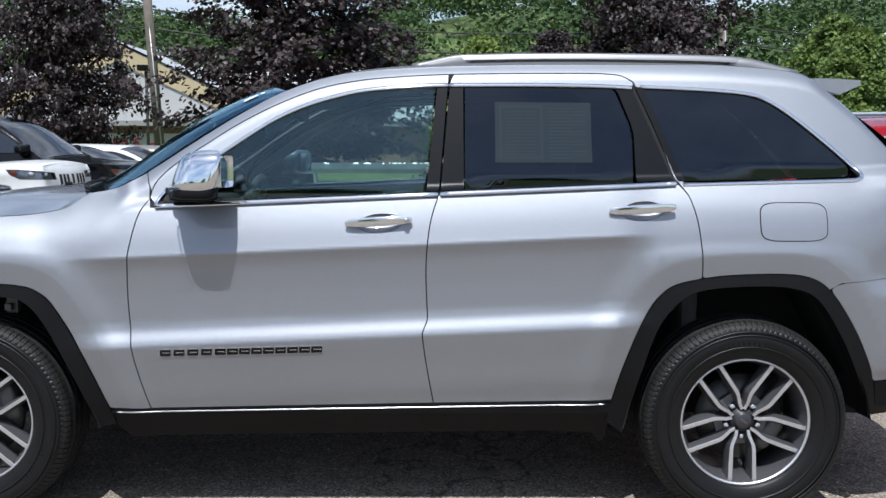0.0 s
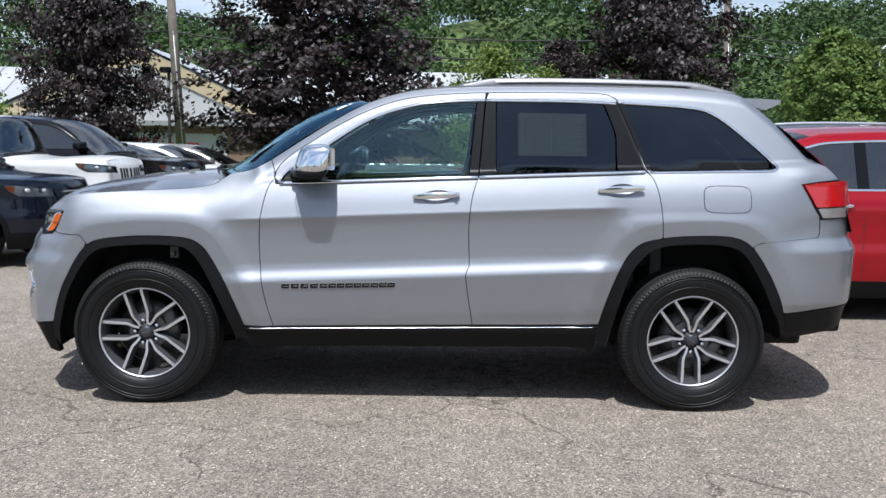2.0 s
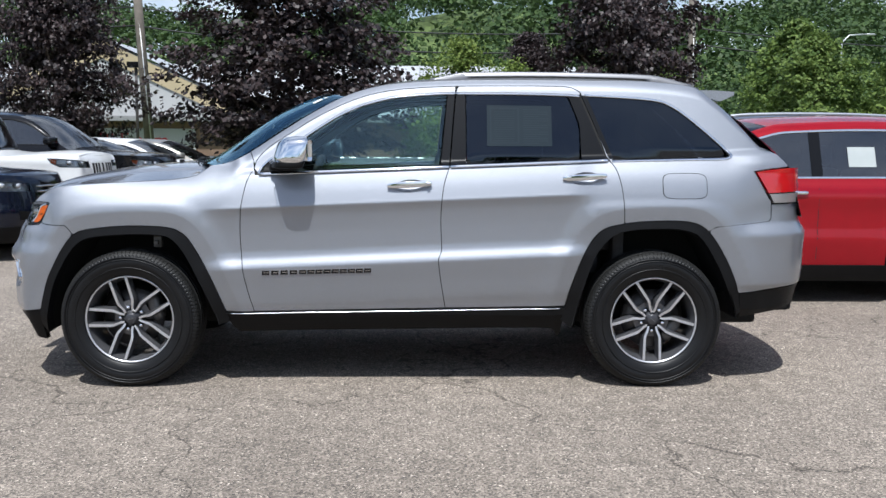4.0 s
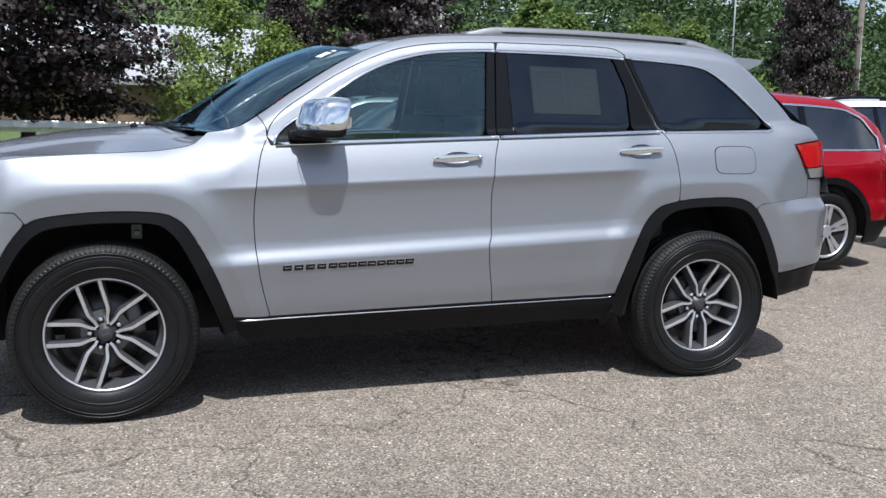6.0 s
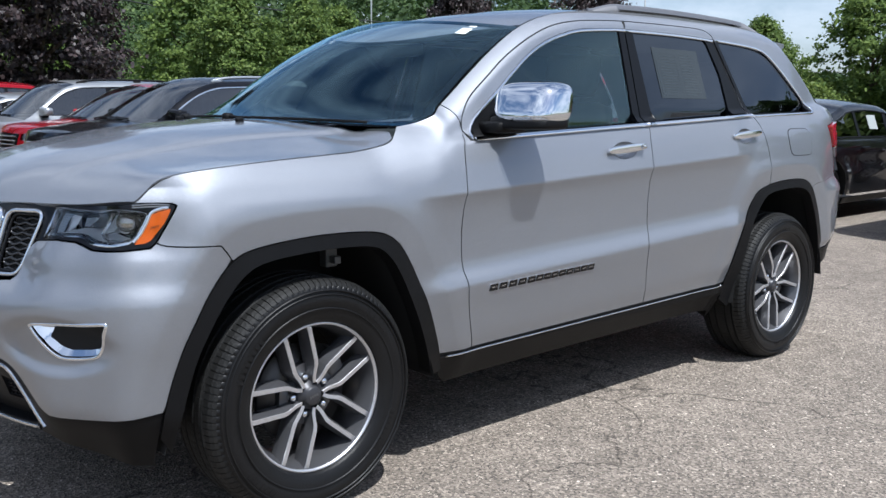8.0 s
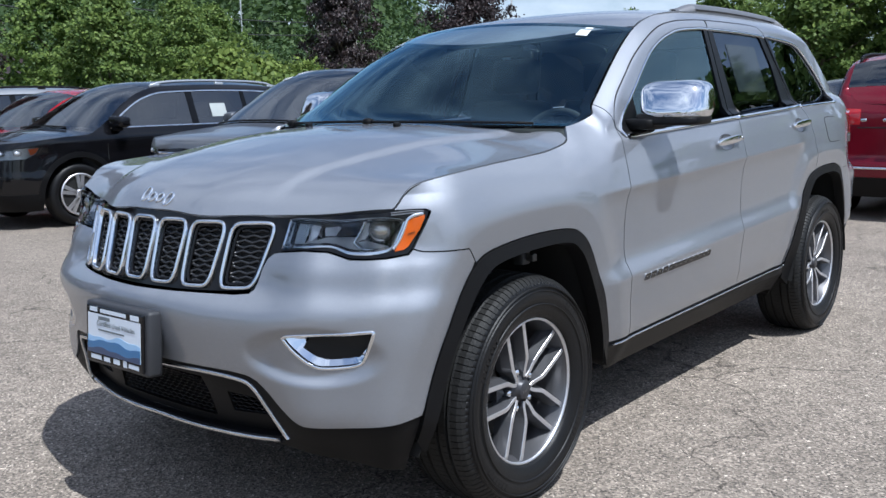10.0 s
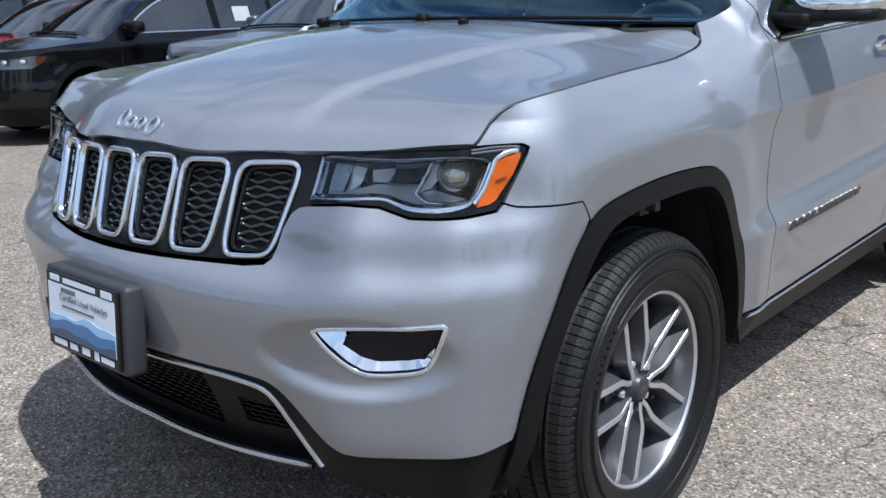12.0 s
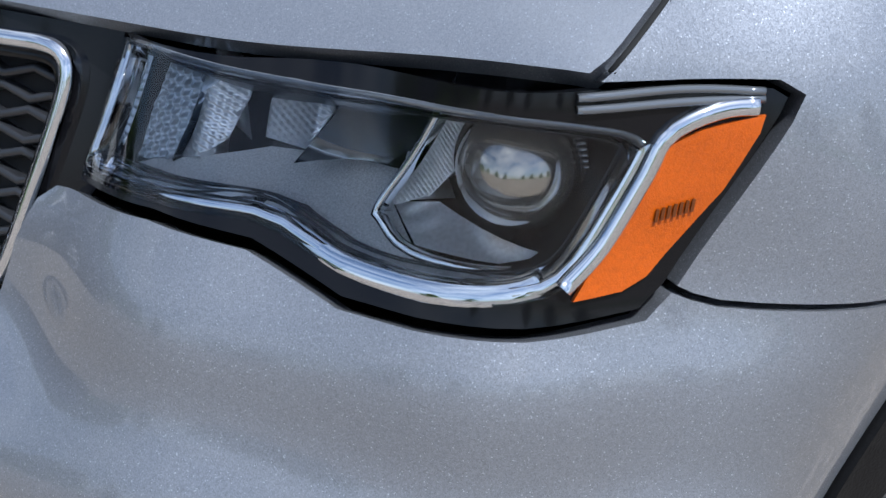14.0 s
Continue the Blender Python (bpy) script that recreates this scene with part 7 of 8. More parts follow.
        gr = panel("grille", dense(np.array([(un, nose_h - 0.34), (gu - 0.06, nose_h - 0.33), (gu, nose_h - 0.075), (un, nose_h - 0.06)]), 0.08), on(0.006), body if slots else BLACK_GLOSS, car, su=0.08, sz=0.05, gap=0, lip=0.02, flip=flip)
        if slots:
            for i in range(4):
                uu = un + 0.052 + 0.105 * i - (0.052 if i == 0 else 0)
                panel("grille_slot", np.array([(uu - (0.0 if i == 0 else 0.030), nose_h - 0.30), (uu + 0.030, nose_h - 0.30), (uu + 0.034, nose_h - 0.10), (uu - (0.0 if i == 0 else 0.034), nose_h - 0.10)]), on(0.009), DARK, gr, su=0.08, sz=0.06, gap=0, lip=0.004, flip=flip)
        else:
            for dz in (0.11, 0.17, 0.23, 0.29):
                bead("grille_bar", np.stack([np.linspace(un, gu - 0.05, 8), np.full(8, nose_h - dz)], 1), on(0.006), CHROME if chrome else SATIN, gr, 0.020, 0.010, "", flip)
        if rails:
            uu = np.linspace(ux(rf + 0.06), ux(rb + 0.02), 26)
            p = skin(uu, top(uu))
            lift = 0.042 * (1 - np.abs(2 * np.linspace(0, 1, 26) - 1) ** 8) - 0.012
            v, f = tube([(x, sg * (abs(y) - 0.055), z + h) for (x, y, z), h in zip(p, lift + 0.02)], 0.019, 8)
            rl = mesh_ob("roof_rail", v, f, rails, car)
            for i in (1, 13, 24):
                v, f = blob((p[i, 0], sg * (abs(p[i, 1]) - 0.055), p[i, 2] + 0.012), (0.07, 0.02, 0.024), 0.5, 0.5, 14, 8)
                mesh_ob("rail_foot", v, f, rails, rl)
        if paper:
            px = posts[0] + 0.40
            q4 = np.array([(px - 0.12, B + 0.13), (px + 0.12, B + 0.13), (px + 0.12, B + 0.30), (px - 0.12, B + 0.30)])
            panel("window_sheet", q4, on(-0.003), SHEET_PALE, car, "printed paper sheet in the window", su=0.2, sz=0.2, gap=0, lip=0, flip=flip)
    # skins that span the car: hood, windshield, roof, rear window, tailgate
    crown = pchip([un, ux(x0 + 0.5), ux(cow), ux(rf), ux((rf + rb) / 2), ux(rb), ux(x1 - 0.1), ut_], [0.0, 0.05, 0.060, 0.062, 0.068, 0.05, 0.015, 0.0])
    bow = pchip([un, ux(x0 + 0.4), ux(cow), ux(rf), ux((rf + rb) / 2), ux(rb), ux(te - 0.02), ut_], [0.0, 0.01, 0.17, 0.12, 0.0, -0.05, -0.03, 0.0])
    ac = np.linspace(-1, 1, 17)

    def across(nm, ua, ub, n, ml, lab="", off=0.0):
        uu = np.linspace(ua, ub, n)
        e = skin(uu, top(uu))
        v = [(e[i, 0] - float(bow(uu[i])) * (1 - t * t), e[i, 1] * t, e[i, 2] + off + float(crown(uu[i])) * (1 - abs(t) ** 2.4)) for i in range(n) for t in ac]
        m = len(ac)
        f = [(i * m + j, i * m + j + 1, (i + 1) * m + j + 1, (i + 1) * m + j) for i in range(n - 1) for j in range(m - 1)]
        return mesh_ob(nm, v, f, ml, car, lab)

    across("hood", un, ux(cow + 0.015), 24, body)
    glass_end = ux(te - 0.10) if not trunk else ux(te - 0.06)
    ws = across("windshield", ux(cow + 0.015), ux(rf), 14, LIGHT_GLASS, "windshield")
    across("roof", ux(rf), ux(rb + 0.04), 18, body)
    across("rear_window", ux(rb + 0.04), glass_end, 12, DARK_GLASS, "dark rear window")
    across("tailgate", glass_end, ut_, 14, body)
    for t, ml in marks:
        uu = np.array([ux(rf - 0.20), ux(rf - 0.14)])
        e = skin(uu, top(uu))
        v = [(e[i, 0] - float(bow(uu[i])) * (1 - s * s) - 0.006, e[i, 1] * s, e[i, 2] + 0.006 + float(crown(uu[i])) * (1 - abs(s) ** 2.4)) for i, s in ((0, t), (0, t + 0.10), (1, t + 0.10), (1, t))]
        mesh_ob("screen_sticker", v, [(0, 1, 2, 3)], ml, ws, smooth=False)
    e = skin(np.array([ux(cow + 0.05)]), np.array([hood_h]))[0]
    v, f = tube([(e[0] - 0.17 * (1 - t * t) - 0.01, e[1] * t, e[2] + 0.052 * (1 - abs(t) ** 2.4) + 0.012) for t in np.linspace(-0.85, 0.55, 12)], 0.010, 6)
    mesh_ob("wiper", v, f, BLACK_TRIM, car)
    for nm, lo, hi, ml in (("cabin_tub", (cow - 0.05, -w + 0.14, 0.30), (x1 - 0.25, w - 0.14, 0.78), CABIN), ("dashboard", (cow + 0.02, -w + 0.16, 0.76), (cow + 0.46, w - 0.16, B - 0.02), DASH_GREY), ("underbody", (x0 + 0.25, -0.45 * w, 0.24), (x1 - 0.2, 0.45 * w, 0.40), DARK)):
        bm = bmesh.new()
        box(bm, lo, hi, 0.04)
        part(nm, bm, ml, car)
    for nm, lo, hi in (("plate_recess", (x1 - 0.06, -0.17, tail_h - 0.34), (x1 + 0.006, 0.17, tail_h - 0.20)),):
        bm = bmesh.new()
        box(bm, lo, hi, 0.01)
        part(nm, bm, BLACK_GLOSS, car)
    if tail_bar:
        v, f = tube([(x1 + 0.012 - 0.05 * (y / 0.75) ** 2, y, 0.56) for y in np.linspace(-0.75, 0.75, 13)], 0.016, 6)
        mesh_ob("bumper_strip", v, f, CHROME, car)
        for i in range(5):
            v, f = blob((x1 - 0.012, 0.44 - 0.22 * i, tail_h - 0.10), (0.012, 0.034, 0.017), 0.6, 0.6, 10, 6)
            mesh_ob("badge_block", v, f, SATIN, car)
        v, f = tube([(x1 - 0.02, y, tail_h - 0.18) for y in np.linspace(-0.5, 0.5, 5)], 0.008, 6)
        mesh_ob("gate_strip", v, f, DARK, car)
    # seats behind the glass
    for sx in (cow + 1.0, cow + 1.85):
        for sy in (-0.38, 0.38):
            bm = bmesh.new()
            box(bm, (sx, sy - 0.24, 0.70), (sx + 0.14, sy + 0.24, B + 0.10), 0.05)
            box(bm, (sx + 0.02, sy - 0.12, B + 0.12), (sx + 0.12, sy + 0.12, min(H - 0.2, B + 0.32)), 0.04)
            part("seat", bm, SEAT_GREY, car, "", True)
    return car


DASH_GREY, SEAT_GREY = mat("dash_grey", (0.13, 0.13, 0.135), 0.8, var=0.1), mat("seat_grey", (0.16, 0.155, 0.15), 0.9, var=0.15)
LAMP_BOWL = mat("lamp_bowl", (0.40, 0.41, 0.42), 0.25, 0.5)
SHEET_PALE = mat("pale_sheet", (0.40, 0.43, 0.42), 0.8, var=0.05)
YELLOW_TAG, WHITE_TAG = mat("yellow_sticker", (0.62, 0.60, 0.06), 0.6), mat("white_sticker", (0.75, 0.76, 0.74), 0.6)
TAGS = ((-0.62, YELLOW_TAG), (-0.50, WHITE_TAG))

BLACK_P, RED_P, WHITE_P = paint("black", (0.004, 0.004, 0.005), 0.2, 0.0), paint("red", (0.30, 0.004, 0.011), 0.22, 0.25), paint("white", (0.74, 0.74, 0.73), 0.3, 0.0)
GREY_P, MAROON_P, SILVER_P, NAVY_P, BEIGE_P = paint("grey", (0.13, 0.135, 0.145), 0.28, 0.5), paint("maroon", (0.14, 0.006, 0.016)), paint("silver", (0.42, 0.43, 0.44), 0.3, 0.7), paint("navy", (0.004, 0.006, 0.014), 0.2, 0.0), paint("beige", (0.36, 0.34, 0.30), 0.3, 0.6)

# beside the silver car, noses the same way
parked_car("red_crossover", "bright red compact crossover with a paper sheet in its window", (3.36, 2.74), 0, RED_P, L=4.48, W=1.86, H=1.66, belt=1.06, hood_h=1.06, nose_h=0.92, R=0.37, chrome=True, paper=True, tail_l=0.65, alloy=MACHINED)
parked_car("grey_suv", "dark grey SUV with roof rails and pale writing on its windshield", (3.80, 5.05), 0, GREY_P, L=4.9, W=1.95, H=1.76, belt=1.10, hood_h=1.12, nose_h=1.0, rails=CREAM_RAIL, chrome=True, marks=((-0.70, WHITE_TAG), (-0.58, WHITE_TAG)))
parked_car("black_crossover", "glossy black crossover with silver roof rails and chrome window line", (3.02, 8.30), 0, BLACK_P, L=4.64, W=1.84, H=1.70, belt=1.08, hood_h=1.08, nose_h=0.95, R=0.365, rails=CREAM_RAIL, chrome=True, paper=True, alloy=MACHINED, axle_f=0.93, marks=TAGS, fine=1.5)
parked_car("red_suv", "red compact SUV parked in the row", (3.4, 10.95), 0, RED_P, L=4.4, H=1.66, belt=1.06, hood_h=1.05, nose_h=0.95, marks=TAGS)
parked_car("silver_suv", "silver grey SUV parked in the row", (3.3, 13.6), 0, SILVER_P, L=4.7, H=1.76, belt=1.08, hood_h=1.06, nose_h=0.94, rails=BLACK_TRIM)
parked_car("red_suv", "bright red SUV parked further along the row", (2.3, 18.7), 0, RED_P, L=4.6, H=1.80, belt=1.05)
parked_car("silver_sedan", "low silver sedan between two taller cars", (2.8, 16.2), 0, SILVER_P, L=4.6, W=1.8, H=1.54, belt=0.96, hood_h=0.96, nose_h=0.80, trunk=0.6, tail_l=0.85, tail_h=1.02, screen_l=1.05, R=0.33, cladding=False)
parked_car("beige_suv", "beige metallic SUV with roof rails parked in the row", (2.05, 21.3), 0, BEIGE_P, L=4.7, H=1.90, belt=1.08, rails=CREAM_RAIL)
# row behind the silver car, tails towards it
parked_car("black_sedan", "black four-door sedan with paper in its side window", (8.85, 2.55), 180, BLACK_P, L=4.75, W=1.85, H=1.46, belt=0.95, hood_h=0.95, nose_h=0.78, trunk=0.62, tail_l=0.85, tail_h=1.04, screen_l=0.95, R=0.34, cladding=False, paper=True, chrome=False)
parked_car("maroon_suv", "dark red large SUV with chrome strip across its tail", (8.95, -0.22), 180, MAROON_P, L=5.1, W=1.96, H=1.80, belt=1.12, hood_h=1.14, nose_h=1.0, tail_h=1.16, tail_l=0.42, R=0.39, rails=BLACK_TRIM, cladding=False, tail_bar=True)
parked_car("white_suv", "white SUV with dark windows parked behind the red one", (9.1, 5.6), 180, WHITE_P, L=4.7, H=1.74, belt=1.06, rails=BLACK_TRIM)
parked_car("grey_suv", "dark grey SUV in the far row", (16.5, 3.2), 0, GREY_P, L=4.6, H=1.7)
parked_car("silver_suv", "silver SUV in the far row", (16.6, 0.3), 0, SILVER_P, L=4.6, H=1.7)
parked_car("white_sedan", "white sedan in the far row", (16.6, 6.0), 0, WHITE_P, L=4.7, W=1.84, H=1.46, belt=0.95, hood_h=0.95, nose_h=0.78, trunk=0.62, tail_l=0.85, tail_h=1.04, screen_l=0.95, R=0.34, cladding=False)
# row across the aisle, noses towards the silver car
parked_car("navy_suv", "dark navy crossover facing the aisle", (-6.6, 5.3), 180, NAVY_P, L=4.6, W=1.86, H=1.68, belt=1.05, hood_h=1.06, nose_h=0.96)
parked_car("white_offroader", "boxy white off-roader with upright windshield and slotted nose", (-6.85, 8.0), 180, WHITE_P, L=4.5, W=1.86, H=1.86, belt=1.22, hood_h=1.22, nose_h=1.17, hood_l=1.55, screen_l=0.34, tail_l=0.30, tail_h=1.3, R=0.41, square=1.0, slots=True)
parked_car("black_pickup", "black full-size truck facing the aisle", (-7.05, 10.8), 180, BLACK_P, L=5.5, W=2.0, H=1.93, belt=1.30, hood_h=1.24, nose_h=1.12, hood_l=1.45, R=0.41, cladding=False)
parked_car("silver_sedan", "silver car facing the aisle", (-6.9, 13.5), 180, SILVER_P, L=4.6, W=1.8, H=1.50, belt=0.98, hood_h=0.98, nose_h=0.80, screen_l=0.95)
parked_car("white_sedan", "white car facing the aisle", (-6.9, 16.2), 180, WHITE_P, L=4.6, W=1.8, H=1.52, belt=0.98, hood_h=0.98, nose_h=0.80, screen_l=0.95)
parked_car("beige_sedan", "beige car facing the aisle", (-6.9, 18.9), 180, BEIGE_P, L=4.6, W=1.8, H=1.52, belt=0.98, hood_h=0.98, nose_h=0.80, screen_l=0.95)

# ---------------- trees, hill, building, poles ----------------
PURPLE = leaf("purple_maple_leaf", (0.062, 0.042, 0.041), (0.012, 0.009, 0.010), 0.12, 0.4)
GREEN = leaf("green_leaf", (0.205, 0.275, 0.072), (0.070, 0.120, 0.034), 0.35)
LIME = leaf("bright_leaf", (0.235, 0.300, 0.075), (0.080, 0.130, 0.032), 0.35)
FOREST = leaf("forest_leaf", (0.076, 0.118, 0.038), (0.028, 0.054, 0.021), 0.2)
BARK = mat("bark", (0.10, 0.075, 0.055), 0.9, var=0.25, scale=6, bump=0.5, bump_scale=40)
GRASS = mat("grass", (0.09, 0.13, 0.035), 0.9, var=0.35, scale=0.7, fine=0.35, bump=0.4, bump_scale=30)


def crown_mesh(name, rng, height, radius, low, clumps, per, size, material, spread=0.55, cone=False, flat=0.62):
    """Leaves in clumps inside an uneven egg-shaped envelope, with gaps."""
    v, f = [], []
    for c in range(clumps):
        while True:
            h = rng.random()
            prof = min(1.0, 0.45 + 2.6 * h) * (1 - h) ** 0.62 * 1.18 + 0.03 if cone else math.sin(math.pi * min(1, (h * 0.92 + 0.10)) ** 0.8) ** 0.7
            a, r = rng.uniform(0, 2 * math.pi), math.sqrt(rng.random())
            if r > 0.35 or rng.random() < 0.35:
                break
        bump = 0.82 + 0.25 * math.sin(3 * a + 5 * h) + 0.15 * math.sin(7 * a - 9 * h)
        rr = radius * prof * bump * r
        cx, cy, cz = rr * math.cos(a), rr * math.sin(a), low + (height - low) * h
        sp = spread * rng.uniform(0.7, 1.25)
        out = Vector((math.cos(a), math.sin(a), 0.5))
        for k in range(per):
            p = Vector((rng.gauss(0, 1), rng.gauss(0, 1), rng.gauss(0, flat))) * sp * 0.55 + Vector((cx, cy, cz))
            nrm = (Vector((rng.gauss(0, 1), rng.gauss(0, 1), rng.gauss(0, 1))) + out * 0.9 + Vector((0, 0, 0.9))).normalized()
            t = nrm.orthogonal().normalized()
            t.rotate(Matrix.Rotation(rng.uniform(0, 6.28), 3, nrm))
            b = nrm.cross(t)
            s = size * rng.uniform(0.6, 1.35)
            o = len(v)
            v += [p - t * s * 0.5, p + b * s * 0.42 - t * s * 0.05, p + t * s * 0.62, p - b * s * 0.42 - t * s * 0.05]
            f.append((o, o + 1, o + 2, o + 3))
    me = bpy.data.meshes.new(name)
    me.from_pydata([tuple(p) for p in v], [], f)
    me.materials.append(material)
    return me


def trunk_mesh(name, rng, height, r0, low, limbs):
    meshes = [tube([(0, 0, -0.05), (0.02, 0, 0.4), (0.05, 0.03, low), (0.0, 0.08, height * 0.45), (0.05, 0, height * 0.8)], [r0 * 1.35, r0, r0 * 0.85, r0 * 0.5, r0 * 0.1], 10)]
    for i in range(limbs):
        a, z = rng.uniform(0, 6.28), rng.uniform(low, height * 0.6)
        ln = rng.uniform(0.25, 0.42) * height * (1 - z / height * 0.6)
        e = Vector((math.cos(a), math.sin(a), rng.uniform(0.35, 0.9))).normalized()
        p = Vector((0.02, 0.03, z))
        meshes.append(tube([p, p + e * ln * 0.4 + Vector((0, 0, -0.05)), p + e * ln + Vector((0, 0, 0.25))], [r0 * 0.42, r0 * 0.28, r0 * 0.06], 7))
    v, f = join(*meshes)
    me = bpy.data.meshes.new(name)
    me.from_pydata(v, [], f)
    me.polygons.foreach_set("use_smooth", [True] * len(f))
    me.materials.append(BARK)
    return me


rng = random.Random(7)
KINDS = {
    "maple": [(crown_mesh("crown", rng, 10.4, 4.0, 0.8, 640, 86, 0.150, PURPLE, 0.52, True, 0.42), trunk_mesh("trunk", rng, 9.4, 0.20, 1.2, 14)) for _ in range(2)],
    "green": [(crown_mesh("crown", rng, 9.5, 4.4, 0.8, 300, 64, 0.225, GREEN), trunk_mesh("trunk", rng, 9.0, 0.20, 1.2, 12)) for _ in range(2)],
    "far_green": [(crown_mesh("crown", random.Random(5), 9.5, 4.4, 0.8, 200, 26, 0.42, GREEN), trunk_mesh("trunk", random.Random(6), 9.0, 0.20, 1.2, 12))],
    "birch": [(crown_mesh("crown", rng, 5.6, 2.3, 0.4, 150, 44, 0.135, LIME, spread=0.5), trunk_mesh("trunk", rng, 5.2, 0.07, 0.6, 14))],
    "shrub": [(crown_mesh("crown", rng, 2.9, 2.2, 0.1, 150, 44, 0.17, LIME), trunk_mesh("trunk", rng, 2.2, 0.06, 0.3, 8))],
}


def tree(name, label, kind, x, y, s=1.0, turn=0.0, v=0, group="", wide=1.0):
    t = thing(name, label, "tree" if kind != "shrub" else "shrub", Matrix.Translation((x, y, 0.05)) @ Matrix.Rotation(turn, 4, "Z") @ Matrix.Diagonal((s * wide, s * wide, s, 1)), group)
    cr, tr = KINDS[kind][v % len(KINDS[kind])]
    for nm, me in (("trunk", tr), ("crown", cr)):
        o = new(nm, me)
        o.parent = t
    return t


M_LAB = "dark purple-leaved maple tree on the grass verge"
for i, (x, y, s, w) in enumerate(((-12.9, 27.6, 0.98, 0.74), (-4.5, 27.8, 1.10, 1.06), (7.5, 27.8, 1.0, 0.86), (27.0, 29.0, 0.92, 0.60), (33.2, 26.2, 0.90, 0.82), (4.4, 31.0, 0.55, 1.0))):
    tree("maple_tree", M_LAB, "maple", x, y, s, 1.3 * i, i, "purple maples", w)
for i, (x, y, s) in enumerate(((17.5, 37, 0.74), (22.5, 35, 0.66), (-22, 34, 0.7), (12.5, 43, 0.70), (28, 40, 0.70), (15.0, 29.0, 0.58), (19.5, 30.5, 0.56), (-28, 40, 0.6), (42, 22, 0.62), (45, 17.5, 0.84), (44, 12.5, 0.92), (47, 8, 1.12), (43, 3.0, 0.95),
                                (46, -2.0, 0.85), (43, -7.0, 0.8), (40, 28, 0.45), (38, 33, 0.34), (48, 25, 0.66), (52, 14, 1.1), (51, 1, 1.1))):
    tree("broadleaf_tree", "leafy green tree at the edge of the lot", "green", x, y, s, 0.9 * i, i, "green trees")
for i, (x, y, s) in enumerate(((1.6, 26.0, 0.88), (3.4, 27.2, 0.76), (0.4, 28.5, 0.7))):
    tree("young_tree", "slender light-green young tree with open foliage", "birch", x, y, s, 2.0 * i, 0, "young trees")
for i, (x, y, s) in enumerate(((9.6, 25.4, 0.62), (10.8, 25.8, 0.66), (16.8, 24.5, 1.1), (18.8, 25.0, 1.0), (20.7, 24.6, 0.95), (12.6, 25.0, 0.55), (-18, 27, 0.9), (38, 17, 0.8), (39, 12, 0.75), (38.5, 7, 0.8), (38, 1, 0.8), (37, 22, 0.8), (14.2, 24.6, 0.6))):
    tree("shrub", "rounded bright green shrub on the verge", "shrub", x, y, s, 1.7 * i, 0, "shrubs")
# trees on the side that only shows in glass and chrome
for i, (x, y, s) in enumerate(((-26, -38, 0.7), (-16, -42, 0.75), (-5, -43, 0.7), (6, -41, 0.75), (37, -8.5, 1.25), (41, -14, 1.3), (38, -17, 1.2), (-38, -18, 0.7), (-40, -6, 0.75), (-38, 6, 0.65), (-36, 18, 0.7))):
    tree("broadleaf_tree", "leafy green tree at the edge of the lot", "far_green", x, y, s, 1.1 * i, i, "green trees")


# wooded hill: one sheet that rises to a ridge, and crowns scattered over it
def dip(b):
    """Where the ridge sinks and the sky shows over low trees."""
    return step(0.82, 0.92, b) * (1 - step(1.30, 1.42, b))


RIDGE = pchip([-1.4, -0.6, -0.14, 0.0, 0.16, 0.28, 0.38, 0.52, 0.64, 0.85, 1.0, 1.5, 1.8], [0.12, 0.120, 0.120, 0.160, 0.165, 0.122, 0.140, 0.118, 0.108, 0.104, 0.10, 0.11, 0.11])


def hill_z(x, y):
    b = math.atan2(x, y + 4)
    d = math.hypot(x, y + 4)
    ridge = float(RIDGE(b)) * 220 - 6.5 + 0.8 * math.sin(13 * b) + 0.5 * math.sin(29 * b)
    return ridge * float(step(62, 215, d)) * (1 - 0.78 * float(dip(b)))


hv, hf = [], []
na, nd = 70, 16
for i in range(na + 1):
    b = -1.25 + 3.0 * i / na
    for j in range(nd + 1):
        d = 56 + 260 * (j / nd) ** 1.3
        x, y = d * math.sin(b), d * math.cos(b) - 4
        hv.append((x, y, hill_z(x, y) + 0.02))
for i in range(na):
    for j in range(nd):
        a = i * (nd + 1) + j
        hf.append((a, a + 1, a + nd + 2, a + nd + 1))
hill = mesh_ob("hillside", hv, hf, GRASS, None, "")
tagged(hill, "wooded hillside rising behind the lot", "hill", kind="structure")
rng = random.Random(21)
nrg = np.random.default_rng(21)


